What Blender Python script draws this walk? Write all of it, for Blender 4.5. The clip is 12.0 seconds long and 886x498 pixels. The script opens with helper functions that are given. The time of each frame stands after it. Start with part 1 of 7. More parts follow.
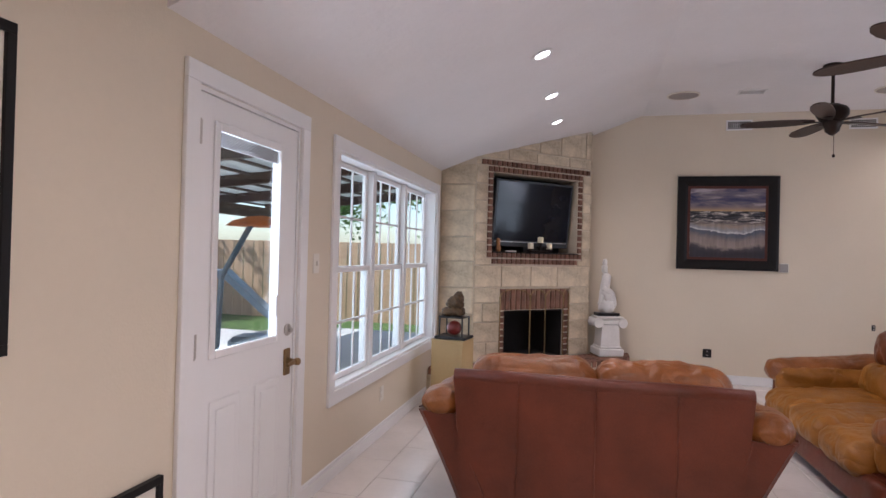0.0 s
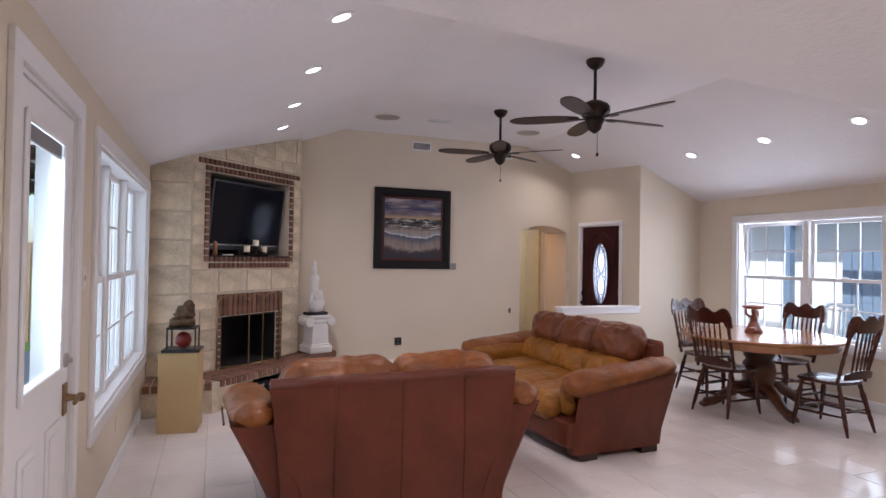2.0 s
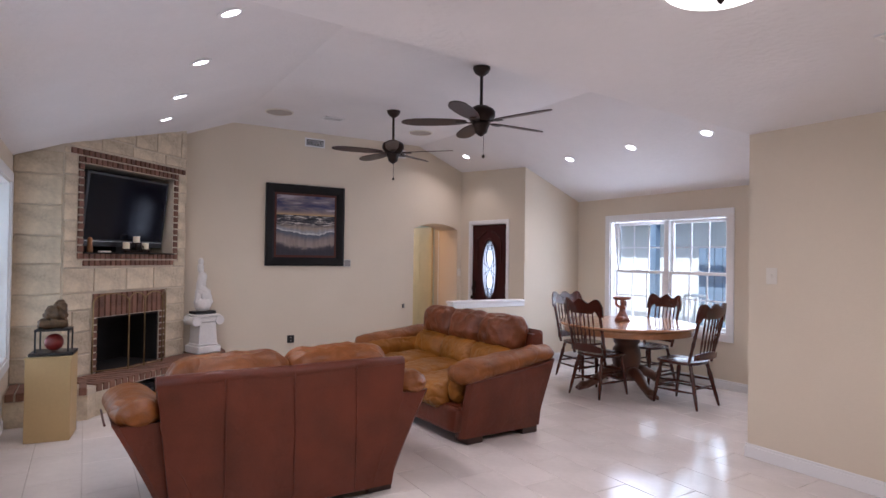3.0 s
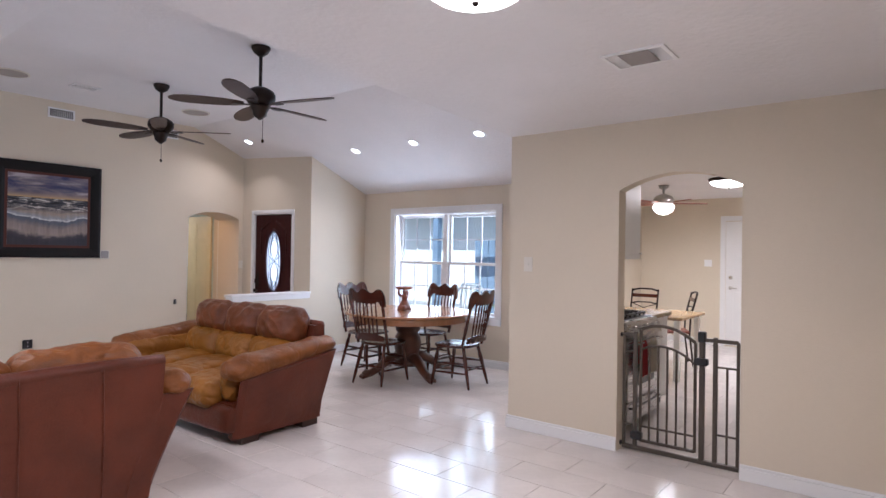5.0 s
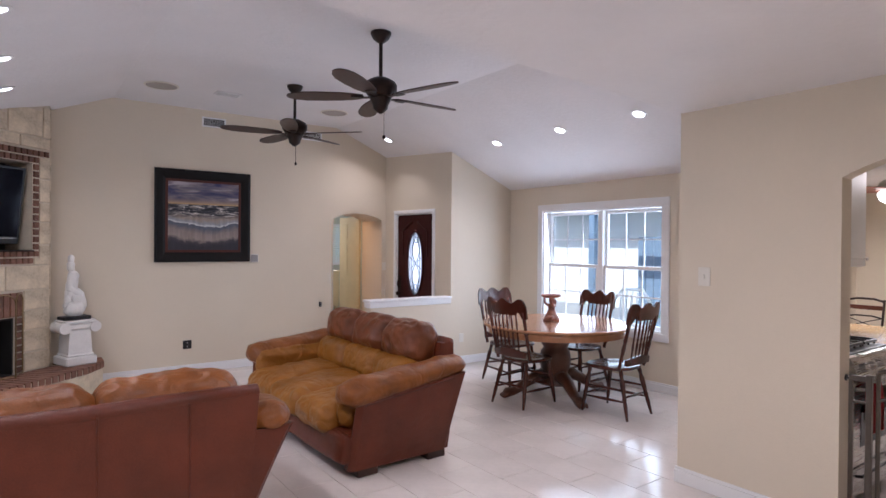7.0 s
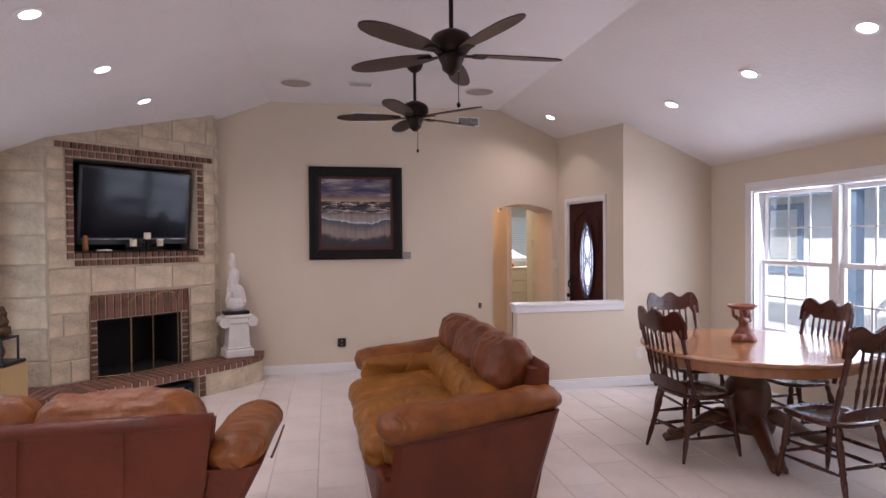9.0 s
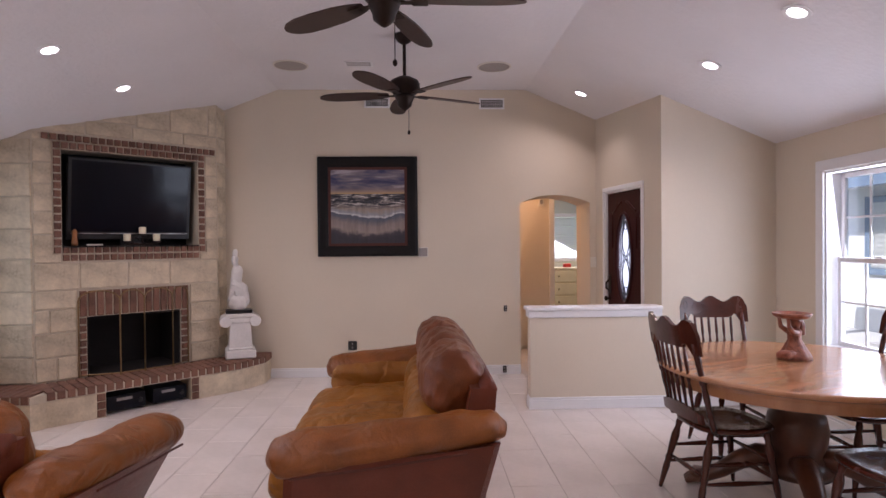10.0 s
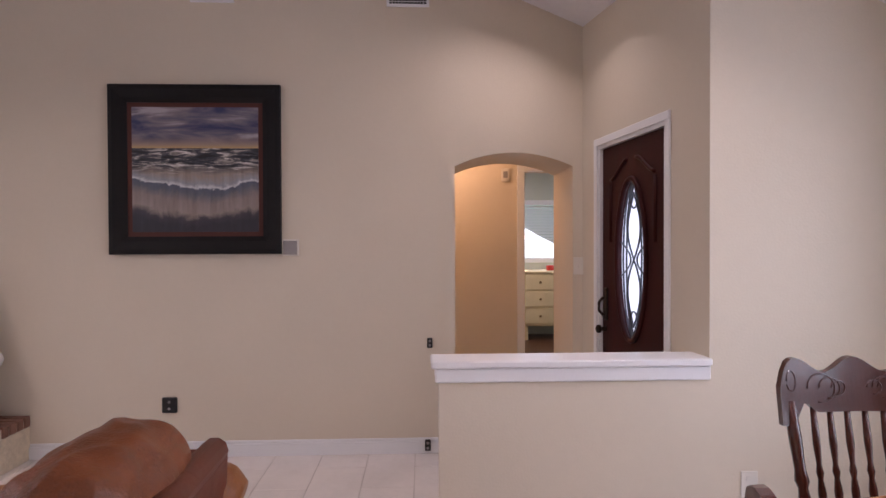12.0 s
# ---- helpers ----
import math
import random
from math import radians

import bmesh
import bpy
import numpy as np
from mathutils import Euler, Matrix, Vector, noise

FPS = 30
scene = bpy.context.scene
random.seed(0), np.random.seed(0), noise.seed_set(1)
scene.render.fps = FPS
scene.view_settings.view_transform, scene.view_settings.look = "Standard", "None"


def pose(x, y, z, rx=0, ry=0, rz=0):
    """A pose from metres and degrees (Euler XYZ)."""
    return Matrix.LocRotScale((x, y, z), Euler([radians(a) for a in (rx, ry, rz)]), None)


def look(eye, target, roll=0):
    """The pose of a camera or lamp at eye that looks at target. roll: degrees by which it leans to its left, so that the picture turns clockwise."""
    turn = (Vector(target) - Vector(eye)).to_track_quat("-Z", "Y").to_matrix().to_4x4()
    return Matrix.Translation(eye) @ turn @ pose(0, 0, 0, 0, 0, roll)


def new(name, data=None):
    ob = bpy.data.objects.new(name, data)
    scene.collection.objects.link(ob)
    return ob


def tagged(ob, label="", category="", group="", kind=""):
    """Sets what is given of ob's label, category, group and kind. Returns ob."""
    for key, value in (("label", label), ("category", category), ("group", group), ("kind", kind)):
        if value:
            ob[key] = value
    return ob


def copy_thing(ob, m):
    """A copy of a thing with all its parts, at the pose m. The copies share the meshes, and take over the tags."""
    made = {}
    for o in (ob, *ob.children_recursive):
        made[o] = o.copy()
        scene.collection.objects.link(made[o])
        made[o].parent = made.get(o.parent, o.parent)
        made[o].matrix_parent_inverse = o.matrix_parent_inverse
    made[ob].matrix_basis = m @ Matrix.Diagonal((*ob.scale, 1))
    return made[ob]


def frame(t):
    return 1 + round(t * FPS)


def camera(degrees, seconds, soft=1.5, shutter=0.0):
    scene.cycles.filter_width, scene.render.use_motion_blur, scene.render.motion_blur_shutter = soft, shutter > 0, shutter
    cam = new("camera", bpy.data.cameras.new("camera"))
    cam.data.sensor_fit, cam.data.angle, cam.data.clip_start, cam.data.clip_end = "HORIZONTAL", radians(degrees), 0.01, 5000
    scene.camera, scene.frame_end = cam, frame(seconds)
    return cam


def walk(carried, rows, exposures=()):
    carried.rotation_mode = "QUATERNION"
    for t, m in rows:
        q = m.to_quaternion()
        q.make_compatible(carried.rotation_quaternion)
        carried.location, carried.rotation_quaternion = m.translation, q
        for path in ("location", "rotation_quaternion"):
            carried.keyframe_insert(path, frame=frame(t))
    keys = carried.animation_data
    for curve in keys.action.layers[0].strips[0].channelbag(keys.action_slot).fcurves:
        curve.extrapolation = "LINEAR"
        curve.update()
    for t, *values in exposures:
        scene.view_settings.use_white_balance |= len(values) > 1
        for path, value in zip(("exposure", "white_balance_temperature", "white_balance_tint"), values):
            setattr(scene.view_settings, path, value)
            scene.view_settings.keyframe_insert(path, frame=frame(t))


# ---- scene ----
cam = camera(74.7, 12.0)
EXPOSURES = [(0.0, 0.80, 5850, 19), (2.5, 0.70, 5750, 20), (4.5, 0.92, 5450, 15), (7.0, 0.86, 5550, 17),
             (9.5, 0.66, 6050, 27), (12.0, 0.58, 6050, 28)]
PATH = [
    (0, (0.106, 0.036, 1.438), (-0.375, 1.978, 1.453), 1.5),
    (0.5, (-0.294, -0.001, 1.463), (-0.398, 1.996, 1.484), 1.7),
    (1, (-0.632, -0.049, 1.483), (-0.365, 1.933, 1.516), 1.4),
    (1.5, (-0.779, -0.095, 1.486), (-0.248, 1.833, 1.521), 1.1),
    (2, (-0.828, -0.146, 1.49), (-0.098, 1.716, 1.52), 1.0),
    (2.5, (-0.876, -0.236, 1.482), (0.037, 1.543, 1.512), 0.9),
    (4.5, (-0.805, -0.358, 1.453), (0.61, 1.055, 1.471), 0.8),
    (5, (-0.773, -0.348, 1.444), (0.799, 0.889, 1.461), 0.9),
    (5.5, (-0.635, -0.31, 1.454), (0.992, 0.854, 1.468), 1.0),
    (6, (-0.475, -0.246, 1.483), (1.078, 1.014, 1.489), 0.8),
    (6.5, (-0.264, -0.071, 1.52), (1.143, 1.351, 1.515), 0.7),
    (7, (-0.108, 0.046, 1.556), (1.07, 1.663, 1.543), 0.5),
    (7.5, (0.14, 0.163, 1.571), (1.099, 1.918, 1.556), 0.3),
    (9.5, (1.823, 0.649, 1.539), (2.041, 2.636, 1.51), -0.5),
    (10, (2.273, 0.992, 1.477), (2.348, 2.99, 1.454), -0.5),
    (10.5, (2.638, 1.515, 1.467), (2.674, 3.515, 1.441), -0.8),
    (11, (2.895, 2.156, 1.429), (2.925, 4.156, 1.412), -0.6),
    (11.5, (3.019, 2.837, 1.409), (3.056, 4.837, 1.392), -0.4),
    (12, (3.151, 3.586, 1.409), (3.226, 5.584, 1.382), -0.2),
]
walk(cam, [(t, look(eye, target, roll)) for t, eye, target, roll in PATH], EXPOSURES)

# ---- light ----
world = bpy.data.worlds.new("sky")
scene.world = world
world.use_nodes = True
wn = world.node_tree.nodes
sky = wn.new("ShaderNodeTexSky")
sky.sky_type, sky.sun_disc = "NISHITA", False
sky.sun_elevation, sky.sun_rotation = radians(50), radians(247)
wn["Background"].inputs["Strength"].default_value = 0.15
world.node_tree.links.new(sky.outputs[0], wn["Background"].inputs["Color"])
SUN = new("sun", bpy.data.lights.new("sun", "SUN"))
SUN.data.energy, SUN.data.angle, SUN.data.color = 4.0, radians(0.5), (1.0, 0.95, 0.87)
SUN.matrix_world = look((-7, -3, 9.2), (0, 0, 0.2))
CAN_WATTS, WINDOW_WATTS = 3.5, 16.5
WARM, COOL = (1.0, 0.86, 0.76), (0.88, 0.93, 1.0)


AT = Matrix.Identity(4)  # frame of the part of the house being built


def lamp(name, kind, m, watts, color, size=0.1, size_y=None):
    d = bpy.data.lights.new(name, kind)
    d.energy, d.color = watts, color
    if kind == "AREA":
        d.size = size
        if size < 0.2:
            d.spread = radians(135)
        d.shape = "DISK" if size_y is None else "RECTANGLE"
        if size_y is not None:
            d.size_y = size_y
    else:
        d.shadow_soft_size = size
    ob = new(name, d)
    ob.matrix_world = AT @ m
    return ob


# ---- materials ----
def mat(name, color, rough=0.5, metal=0.0, vary=0.12, scale=6.0, fine=60.0, bump=0.05, bump_scale=None, spec=0.5, tint=None, rnd=0.0, island=0.0, stretch=(1, 1, 1), coat=0.0, crease=0.0, crease_scale=7.0):
    m = bpy.data.materials.new(name)
    m.use_nodes = True
    nt = m.node_tree
    n, lk = nt.nodes, nt.links
    b = n["Principled BSDF"]
    b.inputs["Roughness"].default_value, b.inputs["Metallic"].default_value = rough, metal
    b.inputs["Specular IOR Level"].default_value, b.inputs["Coat Weight"].default_value = spec, coat
    tc = n.new("ShaderNodeTexCoord")
    mp = n.new("ShaderNodeMapping")
    mp.inputs["Scale"].default_value = stretch
    lk.new(tc.outputs["Object"], mp.inputs["Vector"])
    big, small = n.new("ShaderNodeTexNoise"), n.new("ShaderNodeTexNoise")
    big.inputs["Scale"].default_value, big.inputs["Detail"].default_value = scale, 4
    small.inputs["Scale"].default_value, small.inputs["Detail"].default_value = fine, 3
    lk.new(mp.outputs[0], big.inputs["Vector"]), lk.new(mp.outputs[0], small.inputs["Vector"])
    add = n.new("ShaderNodeMath")
    add.operation = "MULTIPLY_ADD"
    add.inputs[1].default_value = 0.35
    lk.new(small.outputs["Fac"], add.inputs[0]), lk.new(big.outputs["Fac"], add.inputs[2])
    last = add.outputs[0]
    if rnd or island:
        src = n.new("ShaderNodeObjectInfo") if rnd else n.new("ShaderNodeNewGeometry")
        more = n.new("ShaderNodeMath")
        more.operation = "MULTIPLY_ADD"
        more.inputs[1].default_value = rnd or island
        lk.new(src.outputs["Random" if rnd else "Random Per Island"], more.inputs[0]), lk.new(last, more.inputs[2])
        last = more.outputs[0]
    ramp = n.new("ShaderNodeValToRGB")
    lo = [c * (1 - 1.3 * vary) for c in color]
    hi = [min(1.0, c * (1 + 1.0 * vary)) for c in (tint or color)]
    ramp.color_ramp.elements[0].position, ramp.color_ramp.elements[1].position = 0.35, 1.0 + 0.8 * (rnd or island)
    ramp.color_ramp.elements[0].color, ramp.color_ramp.elements[1].color = (*lo, 1), (*hi, 1)
    lk.new(last, ramp.inputs[0]), lk.new(ramp.outputs[0], b.inputs["Base Color"])
    rr = n.new("ShaderNodeMapRange")
    rr.inputs["To Min"].default_value, rr.inputs["To Max"].default_value = max(0.02, rough - 0.08), min(1, rough + 0.08)
    lk.new(big.outputs["Fac"], rr.inputs["Value"]), lk.new(rr.outputs[0], b.inputs["Roughness"])
    if bump:
        bt = n.new("ShaderNodeTexNoise")
        bt.inputs["Scale"].default_value, bt.inputs["Detail"].default_value = bump_scale or fine, 5
        lk.new(mp.outputs[0], bt.inputs["Vector"])
        bp = n.new("ShaderNodeBump")
        bp.inputs["Strength"].default_value, bp.inputs["Distance"].default_value = bump, 0.01
        lk.new(bt.outputs["Fac"], bp.inputs["Height"]), lk.new(bp.outputs[0], b.inputs["Normal"])
        if crease:
            fold, shape, bp2 = n.new("ShaderNodeTexNoise"), n.new("ShaderNodeValToRGB"), n.new("ShaderNodeBump")
            fold.inputs["Scale"].default_value, fold.inputs["Detail"].default_value, fold.inputs["Distortion"].default_value = crease_scale, 2, 0.5
            e = shape.color_ramp.elements
            e[0].position, e[0].color, e[1].position, e[1].color = 0.40, (1, 1, 1, 1), 0.60, (1, 1, 1, 1)
            e.new(0.5).color = (0, 0, 0, 1)
            bp2.inputs["Strength"].default_value, bp2.inputs["Distance"].default_value = crease, 0.02
            lk.new(tc.outputs["Object"], fold.inputs["Vector"]), lk.new(fold.outputs["Fac"], shape.inputs[0])
            lk.new(shape.outputs[0], bp2.inputs["Height"]), lk.new(bp.outputs[0], bp2.inputs["Normal"]), lk.new(bp2.outputs[0], b.inputs["Normal"])
    return m


def glow(name, color, strength):
    m = bpy.data.materials.new(name)
    m.use_nodes = True
    b = m.node_tree.nodes["Principled BSDF"]
    b.inputs["Base Color"].default_value = (0.9, 0.9, 0.88, 1)
    b.inputs["Emission Color"].default_value, b.inputs["Emission Strength"].default_value = (*color, 1), strength
    return m


def glass(name, gloss=0.05, tint=(0.97, 0.99, 0.98)):
    m = bpy.data.materials.new(name)
    m.use_nodes = True
    n, lk = m.node_tree.nodes, m.node_tree.links
    tr, gl, mx = n.new("ShaderNodeBsdfTransparent"), n.new("ShaderNodeBsdfGlossy"), n.new("ShaderNodeMixShader")
    tr.inputs[0].default_value, gl.inputs["Roughness"].default_value, mx.inputs[0].default_value = (*tint, 1), 0.02, gloss
    lk.new(tr.outputs[0], mx.inputs[1]), lk.new(gl.outputs[0], mx.inputs[2]), lk.new(mx.outputs[0], n["Material Output"].inputs["Surface"])
    return m


WALL = mat("cream_wall_paint", (0.70, 0.62, 0.495), 0.7, vary=0.03, scale=1.5, fine=30, bump=0.12, bump_scale=90)
CEIL = mat("white_ceiling_texture", (0.80, 0.785, 0.79), 0.8, vary=0.03, scale=2, fine=20, bump=0.5, bump_scale=28)
TRIM = mat("white_trim_paint", (0.83, 0.83, 0.83), 0.35, vary=0.02, scale=3, bump=0.02)
GROUT = mat("grey_grout", (0.50, 0.455, 0.42), 0.85, bump=0.3)
TILE = mat("glazed_ceramic_tile", (0.74, 0.69, 0.655), 0.15, vary=0.08, scale=3, fine=25, bump=0.06, bump_scale=14, rnd=0.25)
TILES = mat("glazed_ceramic_tile_field", (0.74, 0.69, 0.655), 0.15, vary=0.08, scale=3, fine=25, bump=0.06, bump_scale=14, island=0.25)
STONE = mat("cream_limestone", (0.47, 0.385, 0.265), 0.85, vary=0.28, scale=5, fine=45, bump=0.7, bump_scale=26, tint=(0.58, 0.50, 0.37), rnd=0.2)
MORTAR = mat("pale_mortar", (0.58, 0.51, 0.40), 0.9, bump=0.5)
BRICK = mat("red_brown_brick", (0.115, 0.052, 0.034), 0.8, vary=0.4, scale=9, fine=50, bump=0.6, bump_scale=60, rnd=0.45, tint=(0.17, 0.085, 0.056))
LEATHER4 = mat("orange_brown_leather", (0.17, 0.052, 0.011), 0.38, vary=0.25, scale=6, fine=140, bump=0.25, bump_scale=120, tint=(0.25, 0.085, 0.016), crease=0.26, crease_scale=5.5, spec=0.4)
# Firebox soot; the same near-black paints the shade inside the niche and vents.
SOOT_SHADE = mat("soot_and_recess_shade", (0.012, 0.010, 0.009), 0.95, vary=0.4)
BLACK = mat("black_plastic", (0.012, 0.012, 0.013), 0.35, vary=0.1)
BLACKM = mat("black_frame_wood", (0.009, 0.008, 0.008), 0.5, vary=0.2, bump=0.1, spec=0.25)
SCREEN = mat("tv_screen_glass", (0.005, 0.006, 0.011), 0.10, vary=0.05, bump=0, spec=0.22)
LEATHER = mat("brick_brown_leather", (0.10, 0.024, 0.009), 0.40, vary=0.22, scale=4, fine=160, bump=0.25, bump_scale=220, tint=(0.135, 0.030, 0.014), spec=0.35, crease=0.08, crease_scale=6)
LEATHER2 = mat("golden_brown_leather", (0.26, 0.10, 0.012), 0.42, vary=0.2, scale=5, fine=120, bump=0.25, bump_scale=110, tint=(0.31, 0.125, 0.017), crease=0.36, crease_scale=5, spec=0.35)
LEATHER3 = mat("chestnut_leather", (0.105, 0.03, 0.011), 0.33, vary=0.25, scale=6, fine=140, bump=0.3, bump_scale=120, tint=(0.19, 0.055, 0.016), crease=0.09, crease_scale=5, spec=0.4)
SEAM = mat("leather_seam", (0.085, 0.02, 0.010), 0.6)
FOOT = mat("dark_wood_foot", (0.03, 0.012, 0.008), 0.4)
OAK = mat("honey_oak_tabletop", (0.34, 0.155, 0.068), 0.2, vary=0.10, scale=3, fine=30, bump=0.06, stretch=(0.7, 5, 1), tint=(0.38, 0.18, 0.082), coat=0.3)
DARKOAK = mat("dark_red_stained_oak", (0.065, 0.015, 0.008), 0.25, vary=0.22, scale=3, fine=30, bump=0.04, stretch=(4, 4, 0.7), coat=0.2)
PEDOAK = mat("carved_brown_oak", (0.10, 0.036, 0.017), 0.35, vary=0.4, scale=6, fine=50, bump=0.15)
MAHOG = mat("dark_mahogany_door", (0.040, 0.007, 0.007), 0.55, vary=0.3, scale=4, fine=60, bump=0.08, spec=0.2, stretch=(5, 5, 0.6))
BRONZE = mat("oil_rubbed_bronze", (0.028, 0.018, 0.014), 0.4, metal=0.7, vary=0.2)
BLADE = mat("dark_walnut_fan_blade", (0.045, 0.022, 0.016), 0.4, vary=0.3, scale=6, stretch=(1, 8, 8), bump=0.05)
BRASS = mat("aged_brass", (0.30, 0.20, 0.10), 0.35, metal=1.0, vary=0.25)
NICKEL = mat("brushed_nickel", (0.52, 0.50, 0.47), 0.3, metal=1.0, vary=0.1)
STEEL = mat("brushed_stainless_steel", (0.50, 0.49, 0.48), 0.28, metal=1.0, vary=0.08, stretch=(1, 1, 30))
PLASTER = mat("white_plaster_cast", (0.74, 0.72, 0.69), 0.75, vary=0.08, scale=8, bump=0.25, bump_scale=50)
TAN = mat("pale_gold_laminate", (0.50, 0.36, 0.17), 0.5, vary=0.08, scale=2, fine=40, bump=0.03)
LION = mat("patinated_bronze_lion", (0.11, 0.065, 0.03), 0.45, metal=0.3, vary=0.5, scale=20, bump=0.6, bump_scale=50)
REDSTONE = mat("dark_red_glazed_ball", (0.20, 0.02, 0.015), 0.3, vary=0.3)
FIGURE = mat("painted_red_brown_resin", (0.17, 0.03, 0.022), 0.35, vary=0.5, scale=22, bump=0.5, bump_scale=45, tint=(0.32, 0.12, 0.07))
WICKER = mat("brown_woven_bowl", (0.30, 0.13, 0.045), 0.5, vary=0.3, fine=120, bump=0.4)
WAX = mat("ivory_candle_wax", (0.78, 0.70, 0.52), 0.5, vary=0.05)
GATE = mat("bronze_gate_enamel", (0.085, 0.068, 0.052), 0.4, vary=0.15, metal=0.3)
CABINET = mat("white_cabinet_paint", (0.80, 0.80, 0.77), 0.35, vary=0.03)
COUNTER = mat("tan_granite_counter", (0.40, 0.27, 0.14), 0.25, vary=0.4, scale=40, fine=120, bump=0)
TOWEL_R = mat("red_cotton_towel", (0.42, 0.015, 0.02), 0.95, vary=0.15, bump=0.5, bump_scale=250)
TOWEL_W = mat("cream_cotton_towel", (0.62, 0.55, 0.42), 0.95, vary=0.15, bump=0.5, bump_scale=250)
PANE = glass("window_glass", 0.06, (0.90, 0.94, 0.93))
FROST = mat("leaded_frosted_glass", (0.85, 0.90, 0.95), 0.3, vary=0.04, bump=0.3, bump_scale=24)
_n, _l = FROST.node_tree.nodes, FROST.node_tree.links
_t, _c, _m, _k = _n.new("ShaderNodeBsdfTranslucent"), _n.new("ShaderNodeBsdfTransparent"), _n.new("ShaderNodeMixShader"), _n.new("ShaderNodeMixShader")
_t.inputs[0].default_value, _c.inputs[0].default_value, _m.inputs[0].default_value, _k.inputs[0].default_value = (0.95, 0.97, 1, 1), (0.95, 0.97, 1, 1), 0.45, 0.92
_l.new(_t.outputs[0], _m.inputs[1]), _l.new(_c.outputs[0], _m.inputs[2])
_l.new(_n["Principled BSDF"].outputs[0], _k.inputs[1]), _l.new(_m.outputs[0], _k.inputs[2]), _l.new(_k.outputs[0], _n["Material Output"].inputs["Surface"])
LEAD = mat("dark_lead_came", (0.06, 0.065, 0.07), 0.4, metal=0.6)
BLIND = mat("white_blind_slat", (0.80, 0.80, 0.78), 0.5, vary=0.02)
_n, _l = BLIND.node_tree.nodes, BLIND.node_tree.links
_t, _m = _n.new("ShaderNodeBsdfTranslucent"), _n.new("ShaderNodeMixShader")
_t.inputs[0].default_value, _m.inputs[0].default_value = (0.9, 0.9, 0.88, 1), 0.6
_l.new(_n["Principled BSDF"].outputs[0], _m.inputs[1]), _l.new(_t.outputs[0], _m.inputs[2]), _l.new(_m.outputs[0], _n["Material Output"].inputs["Surface"])
GRILLE = mat("grey_vent_louvre", (0.30, 0.28, 0.27), 0.5, vary=0.08)
SPEAKER = mat("beige_speaker_cloth", (0.40, 0.36, 0.33), 0.8, vary=0.05, bump=0.3, bump_scale=400)
PLATE = mat("almond_switch_plate", (0.74, 0.70, 0.62), 0.4, vary=0.02)
LIT = glow("lit_lens", (1.0, 0.95, 0.90), 4.0)
DOME = glow("lit_frosted_dome", (1.0, 0.90, 0.76), 2.6)
WOODFLOOR = mat("brown_wood_floor", (0.10, 0.045, 0.022), 0.35, vary=0.3, stretch=(8, 1, 1))
GREENWALL = mat("pale_green_wall_paint", (0.62, 0.64, 0.55), 0.7, vary=0.03)
# Cream paint with the yellow of warm room light mixed into its colour.
WARM_LIT_CREAM = mat("warm_lit_cream_paint", (0.76, 0.62, 0.36), 0.45, vary=0.05)
CONCRETE = mat("pale_patio_concrete", (0.58, 0.56, 0.54), 0.85, vary=0.12, scale=2, bump=0.3)
GRASS = mat("lawn_grass", (0.075, 0.14, 0.03), 0.9, vary=0.5, scale=4, fine=90, bump=0.8, bump_scale=120)
CEDAR = mat("cedar_fence_board", (0.48, 0.31, 0.19), 0.8, vary=0.25, scale=4, stretch=(3, 3, 0.5), bump=0.3, rnd=0.4)
BEAM = mat("dark_brown_patio_beam", (0.065, 0.03, 0.02), 0.6, vary=0.25, bump=0.2)
CORRU = mat("white_patio_roof_panel", (0.75, 0.75, 0.73), 0.6, vary=0.08)
_n, _l = CORRU.node_tree.nodes, CORRU.node_tree.links
_t, _m = _n.new("ShaderNodeBsdfTranslucent"), _n.new("ShaderNodeMixShader")
_t.inputs[0].default_value, _m.inputs[0].default_value = (0.6, 0.62, 0.6, 1), 0.5
_l.new(_n["Principled BSDF"].outputs[0], _m.inputs[1]), _l.new(_t.outputs[0], _m.inputs[2]), _l.new(_m.outputs[0], _n["Material Output"].inputs["Surface"])
STUCCO = mat("white_stucco", (0.80, 0.80, 0.78), 0.85, vary=0.05, bump=0.4, bump_scale=60)
NAVY = mat("blue_grey_exterior_trim", (0.20, 0.27, 0.36), 0.5, vary=0.1)
LEAF = mat("green_leaves", (0.055, 0.11, 0.022), 0.6, vary=0.5, scale=3, bump=0, island=0.6, tint=(0.11, 0.19, 0.04))
BARK = mat("brown_bark", (0.11, 0.075, 0.05), 0.9, vary=0.3, bump=0.6)
RED_P = mat("red_play_plastic", (0.55, 0.035, 0.02), 0.4, vary=0.1)
BLUE_P = mat("blue_play_plastic", (0.12, 0.17, 0.22), 0.4, vary=0.1)
ORANGE_P = mat("orange_canvas", (0.65, 0.17, 0.03), 0.8, vary=0.15)
TERRA = mat("terracotta_pot", (0.35, 0.13, 0.06), 0.8, vary=0.15)


